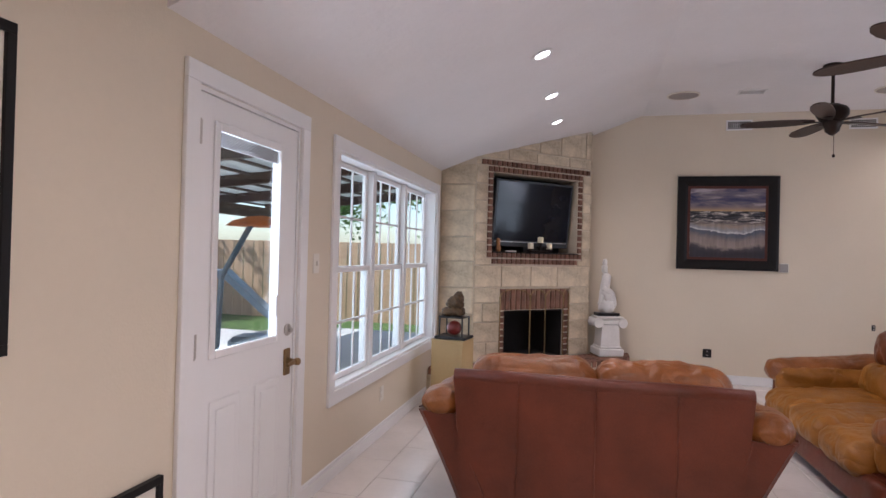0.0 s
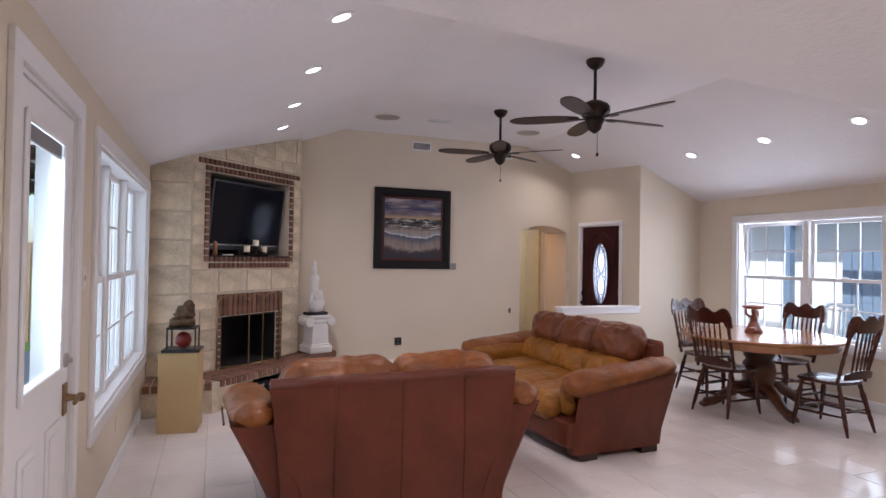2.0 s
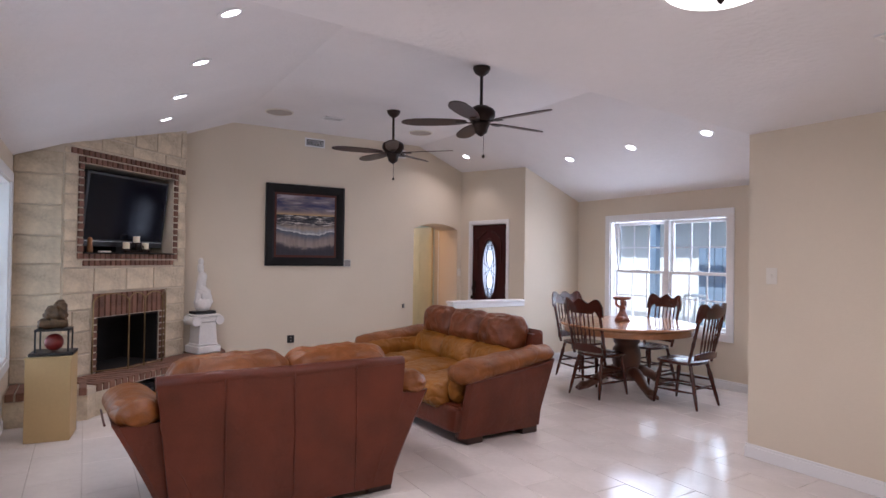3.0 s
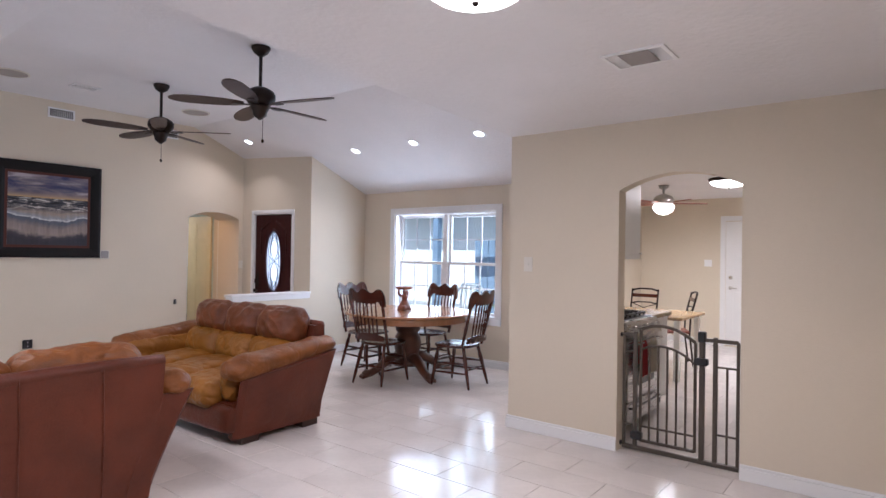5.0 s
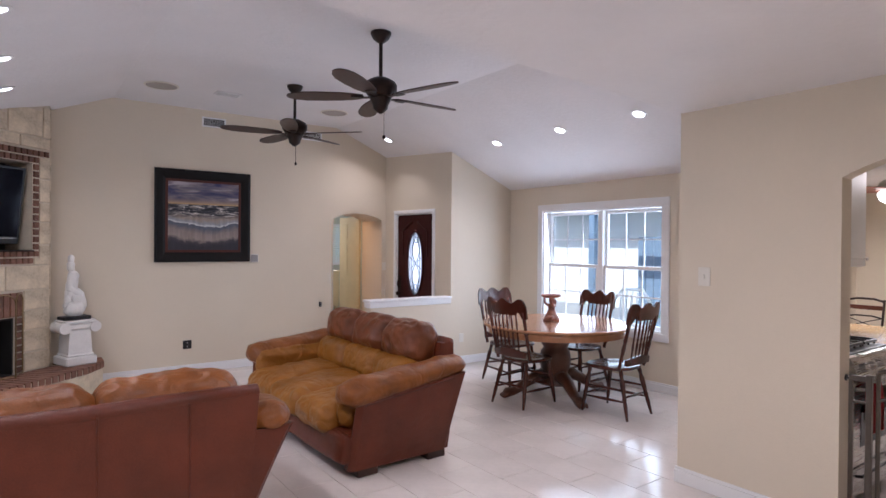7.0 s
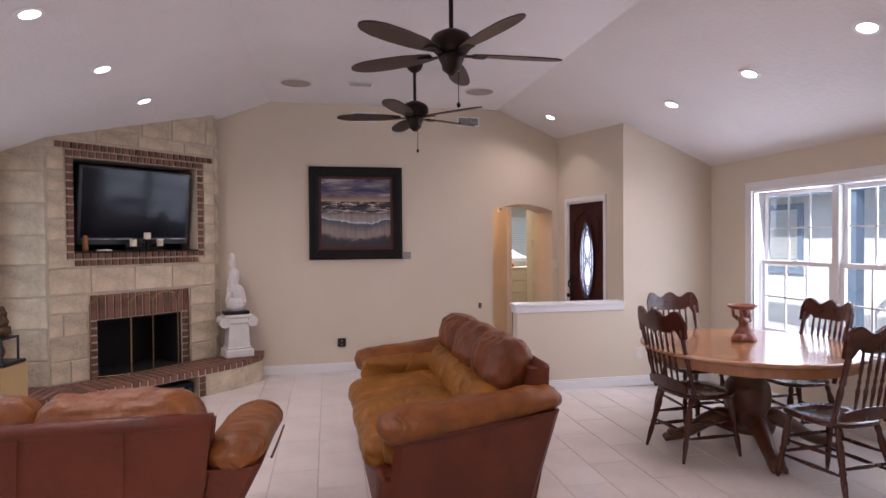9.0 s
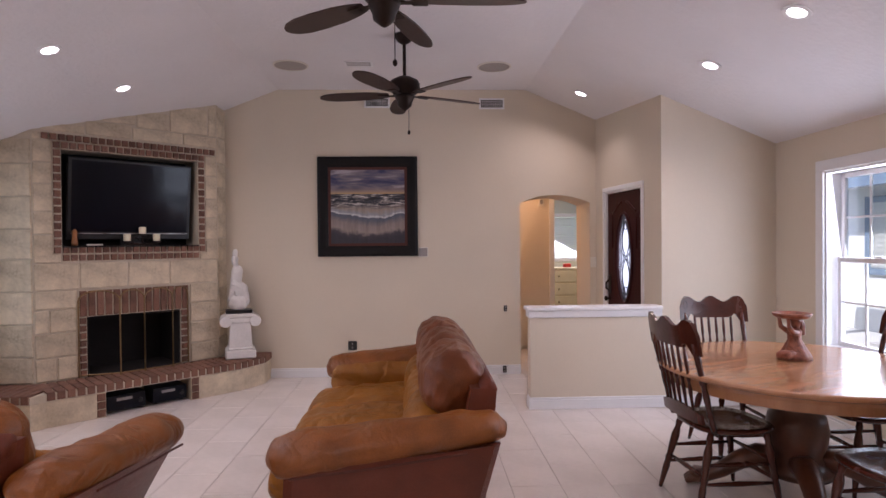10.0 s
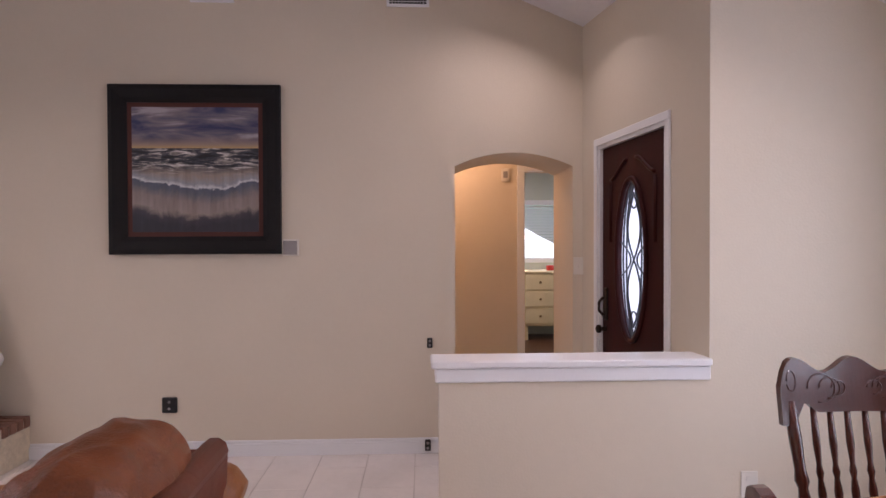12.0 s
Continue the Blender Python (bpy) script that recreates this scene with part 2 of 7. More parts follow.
def art_material():
    """A seascape: clouded sky over a low glow, dark breakers, a curved line of foam and wet sand."""
    m = bpy.data.materials.new("seascape_print")
    m.use_nodes = True
    n, lk = m.node_tree.nodes, m.node_tree.links
    b = n["Principled BSDF"]
    b.inputs["Roughness"].default_value = 0.3
    tc, sep = n.new("ShaderNodeTexCoord"), n.new("ShaderNodeSeparateXYZ")
    lk.new(tc.outputs["Generated"], sep.inputs[0])

    def streak(sx, sz, detail, rough, bend=0.0):
        mp, no = n.new("ShaderNodeMapping"), n.new("ShaderNodeTexNoise")
        mp.inputs["Scale"].default_value = (sx, 1, sz)
        no.inputs["Scale"].default_value, no.inputs["Detail"].default_value, no.inputs["Roughness"].default_value, no.inputs["Distortion"].default_value = 1.0, detail, rough, bend
        lk.new(tc.outputs["Generated"], mp.inputs[0]), lk.new(mp.outputs[0], no.inputs["Vector"])
        return no.outputs["Fac"]

    def calc(op, p, q, r=None):
        k = n.new("ShaderNodeMath")
        k.operation = op
        for i, v in enumerate((p, q, r)):
            if v is None:
                continue
            if isinstance(v, float):
                k.inputs[i].default_value = v
            else:
                lk.new(v, k.inputs[i])
        return k.outputs[0]

    def bands(fac, stops):
        r = n.new("ShaderNodeValToRGB")
        e = r.color_ramp.elements
        e[0].position, e[0].color = stops[0][0], (*stops[0][1], 1)
        e[1].position, e[1].color = stops[-1][0], (*stops[-1][1], 1)
        for at, c in stops[1:-1]:
            e.new(at).color = (*c, 1)
        lk.new(fac, r.inputs[0])
        return r.outputs[0]

    def blend(fac, p, q):
        k = n.new("ShaderNodeMix")
        k.data_type = "RGBA"
        lk.new(fac, k.inputs[0]), lk.new(p, k.inputs[6]), lk.new(q, k.inputs[7])
        return k.outputs[2]

    x, z = sep.outputs["X"], sep.outputs["Z"]
    arc = calc("MULTIPLY", calc("SUBTRACT", x, 0.55), calc("SUBTRACT", x, 0.55))
    low = calc("MULTIPLY_ADD", arc, -0.28, z)
    low = calc("MULTIPLY_ADD", calc("SUBTRACT", streak(7, 5, 6, 0.65, 0.9), 0.5), 0.15, low)
    shore = bands(low, [(0.05, (0.035, 0.035, 0.05)), (0.10, (0.06, 0.055, 0.07)), (0.15, (0.34, 0.28, 0.25)), (0.24, (0.30, 0.25, 0.23)), (0.31, (0.13, 0.14, 0.18)), (0.345, (0.10, 0.12, 0.17)), (0.355, (0.75, 0.76, 0.78)), (0.38, (0.35, 0.37, 0.41)), (0.45, (0.38, 0.31, 0.25)), (0.53, (0.30, 0.27, 0.26))])
    crest = calc("MULTIPLY_ADD", calc("SUBTRACT", streak(6, 34, 6, 0.65, 0.8), 0.5), 2.6, 0.5)
    surf = bands(crest, [(0.25, (0.012, 0.014, 0.02)), (0.5, (0.06, 0.065, 0.085)), (0.66, (0.30, 0.27, 0.24)), (0.85, (0.75, 0.72, 0.68))])
    cloud = calc("MULTIPLY_ADD", calc("SUBTRACT", streak(2.2, 9, 5, 0.55, 0.7), 0.5), 2.2, 0.5)
    heaven = bands(cloud, [(0.2, (0.035, 0.045, 0.12)), (0.42, (0.12, 0.11, 0.17)), (0.6, (0.22, 0.19, 0.21)), (0.8, (0.42, 0.39, 0.42))])
    glow_ = bands(z, [(0.67, (0.55, 0.36, 0.15)), (0.70, (0.42, 0.30, 0.20)), (0.80, (0.2, 0.17, 0.2))])
    heaven = blend(bands(z, [(0.68, (0, 0, 0)), (0.78, (1, 1, 1))]), glow_, heaven)
    edge = calc("MULTIPLY_ADD", calc("SUBTRACT", streak(4, 8, 4, 0.6), 0.5), 0.12, z)
    sea = blend(bands(edge, [(0.46, (0, 0, 0)), (0.53, (1, 1, 1))]), shore, surf)
    down = calc("MULTIPLY_ADD", calc("SUBTRACT", streak(22, 2.5, 4, 0.6, 0.3), 0.5), 1.4, 0.8)
    k = n.new("ShaderNodeMix")
    k.data_type, k.blend_type = "RGBA", "MULTIPLY"
    k.inputs[0].default_value = 0.6
    lk.new(sea, k.inputs[6]), lk.new(down, k.inputs[7])
    lk.new(blend(calc("GREATER_THAN", z, 0.672), k.outputs[2], heaven), b.inputs["Base Color"])
    return m


ART = art_material()


# ---- mesh helpers ----
def box(bm, x0, x1, y0, y1, z0, z1, bevel=0.0, seg=1):
    m = Matrix.Translation(((x0 + x1) / 2, (y0 + y1) / 2, (z0 + z1) / 2)) @ Matrix.Diagonal((abs(x1 - x0), abs(y1 - y0), abs(z1 - z0), 1))
    g = bmesh.ops.create_cube(bm, size=1, matrix=m)
    if bevel:
        es = list({e for v in g["verts"] for e in v.link_edges})
        bmesh.ops.bevel(bm, geom=es, offset=bevel, segments=seg, affect="EDGES", profile=0.7)
    return bm


def boxes(*rows, bevel=0.0):
    bm = bmesh.new()
    for r in rows:
        box(bm, *r, bevel=bevel)
    return bm


def prism(bm, pts, axis, a, b):
    """A plane outline pushed from a to b along axis; pts are the two other coordinates in order."""
    def at(p, q):
        return {"x": (q, p[0], p[1]), "y": (p[0], q, p[1]), "z": (p[0], p[1], q)}[axis]
    lo, hi = [bm.verts.new(at(p, a)) for p in pts], [bm.verts.new(at(p, b)) for p in pts]
    bm.faces.new(lo), bm.faces.new(hi[::-1])
    for i in range(len(pts)):
        j = (i + 1) % len(pts)
        bm.faces.new((lo[i], hi[i], hi[j], lo[j]))
    bmesh.ops.recalc_face_normals(bm, faces=bm.faces)
    return bm


def lathe(bm, prof, seg=16, m=Matrix.Identity(4), sx=1.0, sy=1.0):
    rings = []
    for r, z in prof:
        rings.append([bm.verts.new(m @ Vector((max(r, 1e-4) * sx * math.cos(k * math.tau / seg), max(r, 1e-4) * sy * math.sin(k * math.tau / seg), z))) for k in range(seg)])
    for p, q in zip(rings, rings[1:]):
        for k in range(seg):
            bm.faces.new((p[k], p[(k + 1) % seg], q[(k + 1) % seg], q[k]))
    bm.faces.new(rings[0][::-1]), bm.faces.new(rings[-1])
    return bm


def between(a, b):
    a, b = Vector(a), Vector(b)
    return Matrix.Translation(a) @ (b - a).to_track_quat("Z", "Y").to_matrix().to_4x4(), (b - a).length


def turned(bm, a, b, prof, seg=8):
    """A turned bar from a to b; prof: (radius, share of the length)."""
    m, n = between(a, b)
    return lathe(bm, [(r, t * n) for r, t in prof], seg, m)


def tube(bm, pts, r, seg=8, closed=False, flat=1.0):
    pts = [Vector(p) for p in pts]
    rad = r if isinstance(r, (list, tuple)) else [r] * len(pts)
    rings, up = [], None
    for i, p in enumerate(pts):
        d = (pts[(i + 1) % len(pts)] - pts[i - 1]) if closed else (pts[min(i + 1, len(pts) - 1)] - pts[max(i - 1, 0)])
        d.normalize()
        side = d.cross(up if up else (Vector((0, 0, 1)) if abs(d.z) < 0.9 else Vector((0, 1, 0)))).normalized()
        up = side.cross(d).normalized()
        rings.append([bm.verts.new(p + rad[i] * (math.cos(k * math.tau / seg) * side + flat * math.sin(k * math.tau / seg) * up)) for k in range(seg)])
    for i in range(len(rings) if closed else len(rings) - 1):
        p, q = rings[i], rings[(i + 1) % len(rings)]
        for k in range(seg):
            bm.faces.new((p[k], p[(k + 1) % seg], q[(k + 1) % seg], q[k]))
    if not closed:
        bm.faces.new(rings[0][::-1]), bm.faces.new(rings[-1])
    bmesh.ops.recalc_face_normals(bm, faces=bm.faces)
    return bm


def cushion(bm, size, m, r=0.08, puff=(0, 0, 0.25), wrinkle=0.008, n=14, seed=0.0, freq=7.0):
    """A stuffed block of that size about m: rounded edges, bulging faces and soft folds."""
    half = Vector(size) / 2
    r = min(r, *(half * 0.98))
    made = []
    for ax in range(3):
        for sgn in (-1, 1):
            grid = []
            for i in range(n + 1):
                row = []
                for j in range(n + 1):
                    p = [0, 0, 0]
                    p[ax], p[(ax + 1) % 3], p[(ax + 2) % 3] = sgn, math.sin((i / n - 0.5) * math.pi) * 0.35 + (2 * i / n - 1) * 0.65, math.sin((j / n - 0.5) * math.pi) * 0.35 + (2 * j / n - 1) * 0.65
                    q = Vector([p[k] * half[k] for k in range(3)])
                    inner = Vector([max(-(half[k] - r), min(half[k] - r, q[k])) for k in range(3)])
                    d = q - inner
                    v = inner + d.normalized() * r if d.length > 1e-6 else q
                    for k in range(3):
                        a, b = p[(k + 1) % 3], p[(k + 2) % 3]
                        v[k] *= 1 + puff[k] * (1 - a * a) * (1 - b * b)
                    w = noise.noise(v * freq + Vector((seed, seed * 2, 0))) + 0.5 * noise.noise(v * freq * 2.7 + Vector((0, seed, 3)))
                    q = v * freq + Vector((seed, 0, seed))
                    w += 0.9 * (0.5 - abs(2.2 * noise.noise(Vector((q.x * 1.3, q.y * 2.1, q.z * 1.3)))))
                    v += d.normalized() * wrinkle * w
                    row.append(bm.verts.new(m @ v))
                grid.append(row)
            for i in range(n):
                for j in range(n):
                    f = (grid[i][j], grid[i + 1][j], grid[i + 1][j + 1], grid[i][j + 1])
                    bm.faces.new(f if sgn > 0 else f[::-1])
            made += [v for row in grid for v in row]
    bmesh.ops.remove_doubles(bm, verts=made, dist=1e-4)
    return bm


def thing(name, label, category, m=None, group="", kind=""):
    ob = tagged(new(name), label, category, group, kind)
    ob.matrix_world = AT if m is None else AT @ m
    return ob


def mesh_of(name, bm, material, smooth=False):
    me = bpy.data.meshes.new(name)
    bm.to_mesh(me)
    bm.free()
    me.materials.append(material)
    if smooth:
        me.polygons.foreach_set("use_smooth", [True] * len(me.polygons))
    return me


def part(name, bm, material, parent=None, label="", smooth=False):
    ob = new(name, mesh_of(name, bm, material, smooth))
    if parent is not None:
        ob.parent = parent
    return tagged(ob, label)


def solo(name, bm, material, label, category, smooth=False, kind="", group="", m=None):
    ob = tagged(part(name, bm, material, None, "", smooth), label, category, group, kind)
    ob.matrix_world = AT if m is None else AT @ m
    return ob


def piece(name, me, parent, m):
    ob = new(name, me)
    ob.parent = parent
    ob.matrix_local = m
    return ob


def struct(name, bm, material, label, category):
    ob = tagged(part(name, bm, material), label, category, kind="structure")
    ob.matrix_world = AT
    return ob


# ---- plan ----
XW, XE, YN, YS = -1.43, 5.435, 7.435, -1.10
XK, YK = 3.43, 2.235
XP, YP = 4.40, 6.055
EAVE, RIDGE, FLAT = 2.32, 3.165, 2.44
RX0, RX1 = 0.72, 3.44
XJ, YJ = 1.2, -0.335
HOME = Matrix.Identity(4)
ENTRY = Matrix.Translation((XP, YP, 0)) @ Matrix.Rotation(radians(6.9), 4, "Z") @ Matrix.Translation((-XP, -YP, 0))
NOOK = Matrix.Translation((XK, YJ, 0)) @ Matrix.Rotation(radians(6.5), 4, "Z") @ Matrix.Translation((-XK, -YJ, 0))
KITCHEN = Matrix.Translation((0, 0.30, 0))
HALL = Matrix.Translation((-0.37, 0, 0))
PORCH = Matrix.Translation((-0.28, 0.22, 0))


def edge(x):
    """Where the flat ceiling stops and the vault begins."""
    return YK - 0.01 - 0.07 * (XK - x)


def vault(x):
    return min(RIDGE, EAVE + (x - XW) * (RIDGE - EAVE) / (RX0 - XW), EAVE + (XE - x) * (RIDGE - EAVE) / (XE - RX1))


def arch(c0, c1, spring, apex, n=16):
    """Points along a flat segmental arch from c1 back to c0."""
    w, h = (c1 - c0) / 2, apex - spring
    rad = (w * w + h * h) / (2 * h)
    a = math.asin(w / rad)
    return [((c0 + c1) / 2 + rad * math.sin(a - 2 * a * k / n), apex - rad + rad * math.cos(a - 2 * a * k / n)) for k in range(n + 1)]


# floor slab, walls
struct("floor", boxes((XW - 0.15, XK, YS - 0.15, YN, -0.15, -0.004), (XK, XE + 0.15, -2.1, YP + 0.12, -0.15, -0.004), (XK, 4.5, YP + 0.12, YN, -0.15, -0.004), (XE + 0.15, 9.8, -2.1, 3.42, -0.15, -0.004), (2.5, 5.8, YN, 9.0, -0.15, -0.004)), GROUT, "pale ceramic tiled floor with grey grout", "floor")
D1, W1, W2 = (2.056, 2.93, 2.10), (3.43, 5.89, 0.55, 2.072), (3.672, 5.424, 0.627, 2.006)
struct("wall_west", boxes(
    (XW - 0.15, XW, YS - 0.15, D1[0], 0, 2.6), (XW - 0.15, XW, D1[0], D1[1], D1[2], 2.6), (XW - 0.15, XW, D1[1], W1[0], 0, 2.6),
    (XW - 0.15, XW, W1[0], W1[1], 0, W1[2]), (XW - 0.15, XW, W1[0], W1[1], W1[3], 2.6), (XW - 0.15, XW, W1[1], 7.95, 0, 2.6)), WALL, "cream painted wall with patio door and window", "wall")
struct("wall_east", boxes(
    (XE, XE + 0.15, YK, W2[0], 0, 2.6), (XE, XE + 0.15, W2[0], W2[1], 0, W2[2]), (XE, XE + 0.15, W2[0], W2[1], W2[3], 2.6), (XE, XE + 0.15, W2[1], YP + 0.12, 0, 2.6)), WALL, "cream painted dining wall with a wide window", "wall")
NA, KA = (3.375, 4.165), (0.465, 1.297)
bm = bmesh.new()
outline = [(XW, 0), (NA[0], 0)] + arch(*NA, 1.906, 1.996)[::-1] + [(NA[1], 0), (XP + 0.15, 0), (XP + 0.15, vault(XP + 0.15) + 0.05), (RX1, RIDGE + 0.05), (RX0, RIDGE + 0.05), (XW, EAVE + 0.05)]
prism(bm, outline, "y", YN, YN + 0.56)
struct("wall_north", bm, WALL, "cream painted gable wall with an arched passage", "wall")
bm = bmesh.new()
prism(bm, [(YK, 0), (YK, FLAT + 0.05), (YS - 0.15, FLAT + 0.05), (YS - 0.15, 0), (KA[0], 0)] + arch(*KA, 1.935, 2.045)[::-1] + [(KA[1], 0)], "x", XK, XK + 0.13)
struct("wall_kitchen", bm, WALL, "cream painted wall with an arched kitchen opening", "wall")
bm = bmesh.new()
prism(bm, [(XK + 0.13, 0), (XE + 0.15, 0), (XE + 0.15, EAVE + 0.05), (XK + 0.13, vault(XK + 0.13) + 0.05)], "y", YK - 0.13, YK)
struct("wall_dining_south", bm, WALL, "cream painted wall behind the dining area", "wall")
struct("wall_south", boxes((XW - 0.15, XJ + 0.2, YS - 0.15, YS, 0, 2.55)), WALL, "cream painted wall", "wall")
AT = NOOK
struct("wall_south_jog", boxes((XJ, XK, YS, YJ, 0, 2.55)), WALL, "cream painted wall beside the kitchen arch", "wall")
AT = HOME
bm = bmesh.new()
prism(bm, [(XP, 0), (XE, 0), (XE, EAVE + 0.05), (XP, vault(XP) + 0.05)], "y", YP, YP + 0.12)
struct("wall_partition", bm, WALL, "cream painted partition between dining area and entry", "wall")
FD = (6.407, 7.198, 1.998)
AT = ENTRY
struct("wall_entry", boxes((XP, XP + 0.15, YP, FD[0], 0, 2.95), (XP, XP + 0.15, FD[0], FD[1], FD[2], 2.95), (XP, XP + 0.15, FD[1], YN + 0.03, 0, 2.95)), WALL, "cream painted entry wall round the front door", "wall")
AT = HOME
struct("pony_wall", boxes((3.225, XP, YP, YP + 0.12, 0, 0.845)), WALL, "low cream half wall beside the entry", "wall")
struct("pony_wall_cap", boxes((3.19, XP + 0.002, YP - 0.03, YP + 0.145, 0.868, 0.90), (3.208, XP + 0.001, YP - 0.016, YP + 0.135, 0.805, 0.868), bevel=0.006), TRIM, "white painted wooden cap on the half wall", "trim")

# ceilings
bm = bmesh.new()
prism(bm, [(XW - 0.15, EAVE - 0.0525), (RX0, RIDGE), (RX1, RIDGE), (XE + 0.15, EAVE - 0.0525), (XE + 0.15, EAVE + 0.1), (RX1, RIDGE + 0.15), (RX0, RIDGE + 0.15), (XW - 0.15, EAVE + 0.1)], "y", edge(XW - 0.15), YN + 0.56)
struct("ceiling_vault", bm, CEIL, "white textured vaulted ceiling with a flat ridge", "ceiling")
bm = bmesh.new()
prism(bm, [(XW - 0.15, YS - 0.15), (XK + 0.13, YS - 0.15), (XK + 0.13, edge(XK + 0.13)), (XW - 0.15, edge(XW - 0.15))], "z", FLAT, RIDGE + 0.2)
struct("ceiling_flat", bm, CEIL, "white textured flat ceiling", "ceiling")


# baseboards
def skirting(name, runs):
    bm = bmesh.new()
    for x0, x1, y0, y1, side in runs:
        box(bm, x0, x1, y0, y1, 0.002, 0.082)
        s = 0.007
        box(bm, x0 + (s if side == "w" else 0), x1 - (s if side == "e" else 0), y0 + (s if side == "s" else 0), y1 - (s if side == "n" else 0), 0.082, 0.105, bevel=0.004)
    struct(name, bm, TRIM, "white painted moulded baseboard", "baseboard")


T = 0.015
skirting("baseboard", [
    (XW, XW + T, YS, D1[0] - 0.09, "e"), (XW, XW + T, D1[1] + 0.09, 5.66, "e"),
    (0.61, NA[0], YN - T, YN, "s"),
    (XE - T, XE, YK, YP, "w"), (XP, XE - T, YP - T, YP, "s"), (3.21, XP, YP - T, YP, "s"), (3.21, 3.225, YP, YP + 0.12, "w"),
    (XK - T, XK, KA[1], YK + T, "w"), (XK - T, XK, YJ, KA[0], "w"), (XW + T, XJ, YS, YS + T, "n"),
    (XK, XE - T, YK, YK + T, "n"),])
AT = NOOK
skirting("baseboard_jog", [(XJ, XK - T, YJ, YJ + T, "n")])
AT = ENTRY
skirting("baseboard_entry", [(XP - T, XP, YP + 0.15, FD[0] - 0.05, "w")])
AT = HOME


# ---- doors and windows ----
def casing(bm, axis, at, out, c0, c1, z0, z1, w=0.085, d=0.02, sill=False):
    """Flat boards round an opening, proud of the wall face at `at` towards `out`; c: the coordinate along the wall."""
    a, b = (at, at + out * d) if out > 0 else (at + out * d, at)
    rows = [(c0 - w, c0, z0, z1), (c1, c1 + w, z0, z1), (c0 - w, c1 + w, z1, z1 + w)]
    if sill:
        rows.append((c0 - w, c1 + w, z0 - w, z0))
    for p, q, r, s in rows:
        if axis == "x":
            box(bm, a, b, p, q, r, s, bevel=0.003)
        else:
            box(bm, p, q, a, b, r, s, bevel=0.003)
    return bm


def hung_window(name, label, x_in, out, y0, y1, z0, z1, units, blind=False):
    """A window in an x-wall: liner, mullions and double-hung sashes with grilles; out is the way to the open air."""
    win = thing(name, label, "window", kind="structure")
    xa, xb = x_in, x_in + out * 0.15
    bm = bmesh.new()
    lo, hi = min(xa, xb), max(xa, xb)
    for r in ((y0, y0 + 0.018, z0, z1), (y1 - 0.018, y1, z0, z1), (y0 + 0.018, y1 - 0.018, z1 - 0.018, z1), (y0 + 0.018, y1 - 0.018, z0, z0 + 0.018)):
        box(bm, lo, hi, r[0], r[1], r[2], r[3])
    part("window_frame", bm, TRIM, win)
    casing(bm := bmesh.new(), "x", x_in, -out, y0, y1, z0, z1, sill=True)
    part("casing", bm, TRIM, win)
    mid = (z0 + z1) / 2
    w = (y1 - y0 - 0.036) / units
    for k in range(units):
        a, b = y0 + 0.018 + k * w, y0 + 0.018 + (k + 1) * w
        if k:
            part("mullion", boxes((min(x_in + out * 0.06, x_in + out * 0.15), max(x_in + out * 0.06, x_in + out * 0.15), a - 0.035, a + 0.035, z0 + 0.018, z1 - 0.018), bevel=0.004), TRIM, win)
        a, b = a + (0.036 if k else 0.012), b - (0.036 if k < units - 1 else 0.012)
        for s0, s1, dep, nm in ((z0 + 0.02, mid + 0.02, 0.075, "lower_sash"), (mid - 0.02, z1 - 0.02, 0.108, "upper_sash")):
            x0, x1 = sorted((x_in + out * dep, x_in + out * (dep + 0.03)))
            f = 0.04
            bm = boxes((x0, x1, a, a + f, s0, s1), (x0, x1, b - f, b, s0, s1), (x0, x1, a + f, b - f, s0, s0 + f), (x0, x1, a + f, b - f, s1 - f, s1), bevel=0.004)
            sash = part(nm, bm, TRIM, win)
            xm = (x0 + x1) / 2
            bm = bmesh.new()
            for c in (1, 2):
                y = a + f + (b - a - 2 * f) * c / 3
                box(bm, xm - 0.006, xm + 0.006, y - 0.008, y + 0.008, s0 + f, s1 - f)
            box(bm, xm - 0.006, xm + 0.006, a + f, b - f, (s0 + s1) / 2 - 0.008, (s0 + s1) / 2 + 0.008)
            part("grille", bm, TRIM, sash)
            g = part("pane", boxes((xm - 0.002, xm + 0.002, a + f, b - f, s0 + f, s1 - f)), PANE, sash)
            g.visible_shadow = False
        if blind:
            part("sash_lock", boxes((x0 - out * 0.02 - 0.012, x0 - out * 0.02 + 0.012, (a + b) / 2 - 0.03, (a + b) / 2 + 0.03, mid + 0.02, mid + 0.035), bevel=0.004), TRIM, win)
    return win


hung_window("window_1", "white three-unit double-hung window with grilles", XW, -1, *W1, 3)
hung_window("window_2", "white double window with grilles overlooking the porch", XE, 1, *W2, 2, blind=True)

# patio door
door = thing("door_1", "white half-glazed patio door with raised panels, closed", "door", kind="structure")
casing(bm := bmesh.new(), "x", XW, 1, D1[0], D1[1], 0, D1[2], w=0.08, d=0.022)
part("casing", bm, TRIM, door)
bm = boxes((XW - 0.15, XW, D1[0], D1[0] + 0.02, 0, D1[2]), (XW - 0.15, XW, D1[1] - 0.02, D1[1], 0, D1[2]), (XW - 0.15, XW, D1[0] + 0.02, D1[1] - 0.02, D1[2] - 0.02, D1[2]), (XW - 0.15, XW, D1[0] + 0.02, D1[1] - 0.02, 0.0, 0.025))
part("jamb", bm, TRIM, door)
y0, y1, x0, x1 = D1[0] + 0.024, D1[1] - 0.024, XW - 0.05, XW - 0.006
gy0, gy1, gz0, gz1 = 2.205, 2.735, 0.985, 1.95
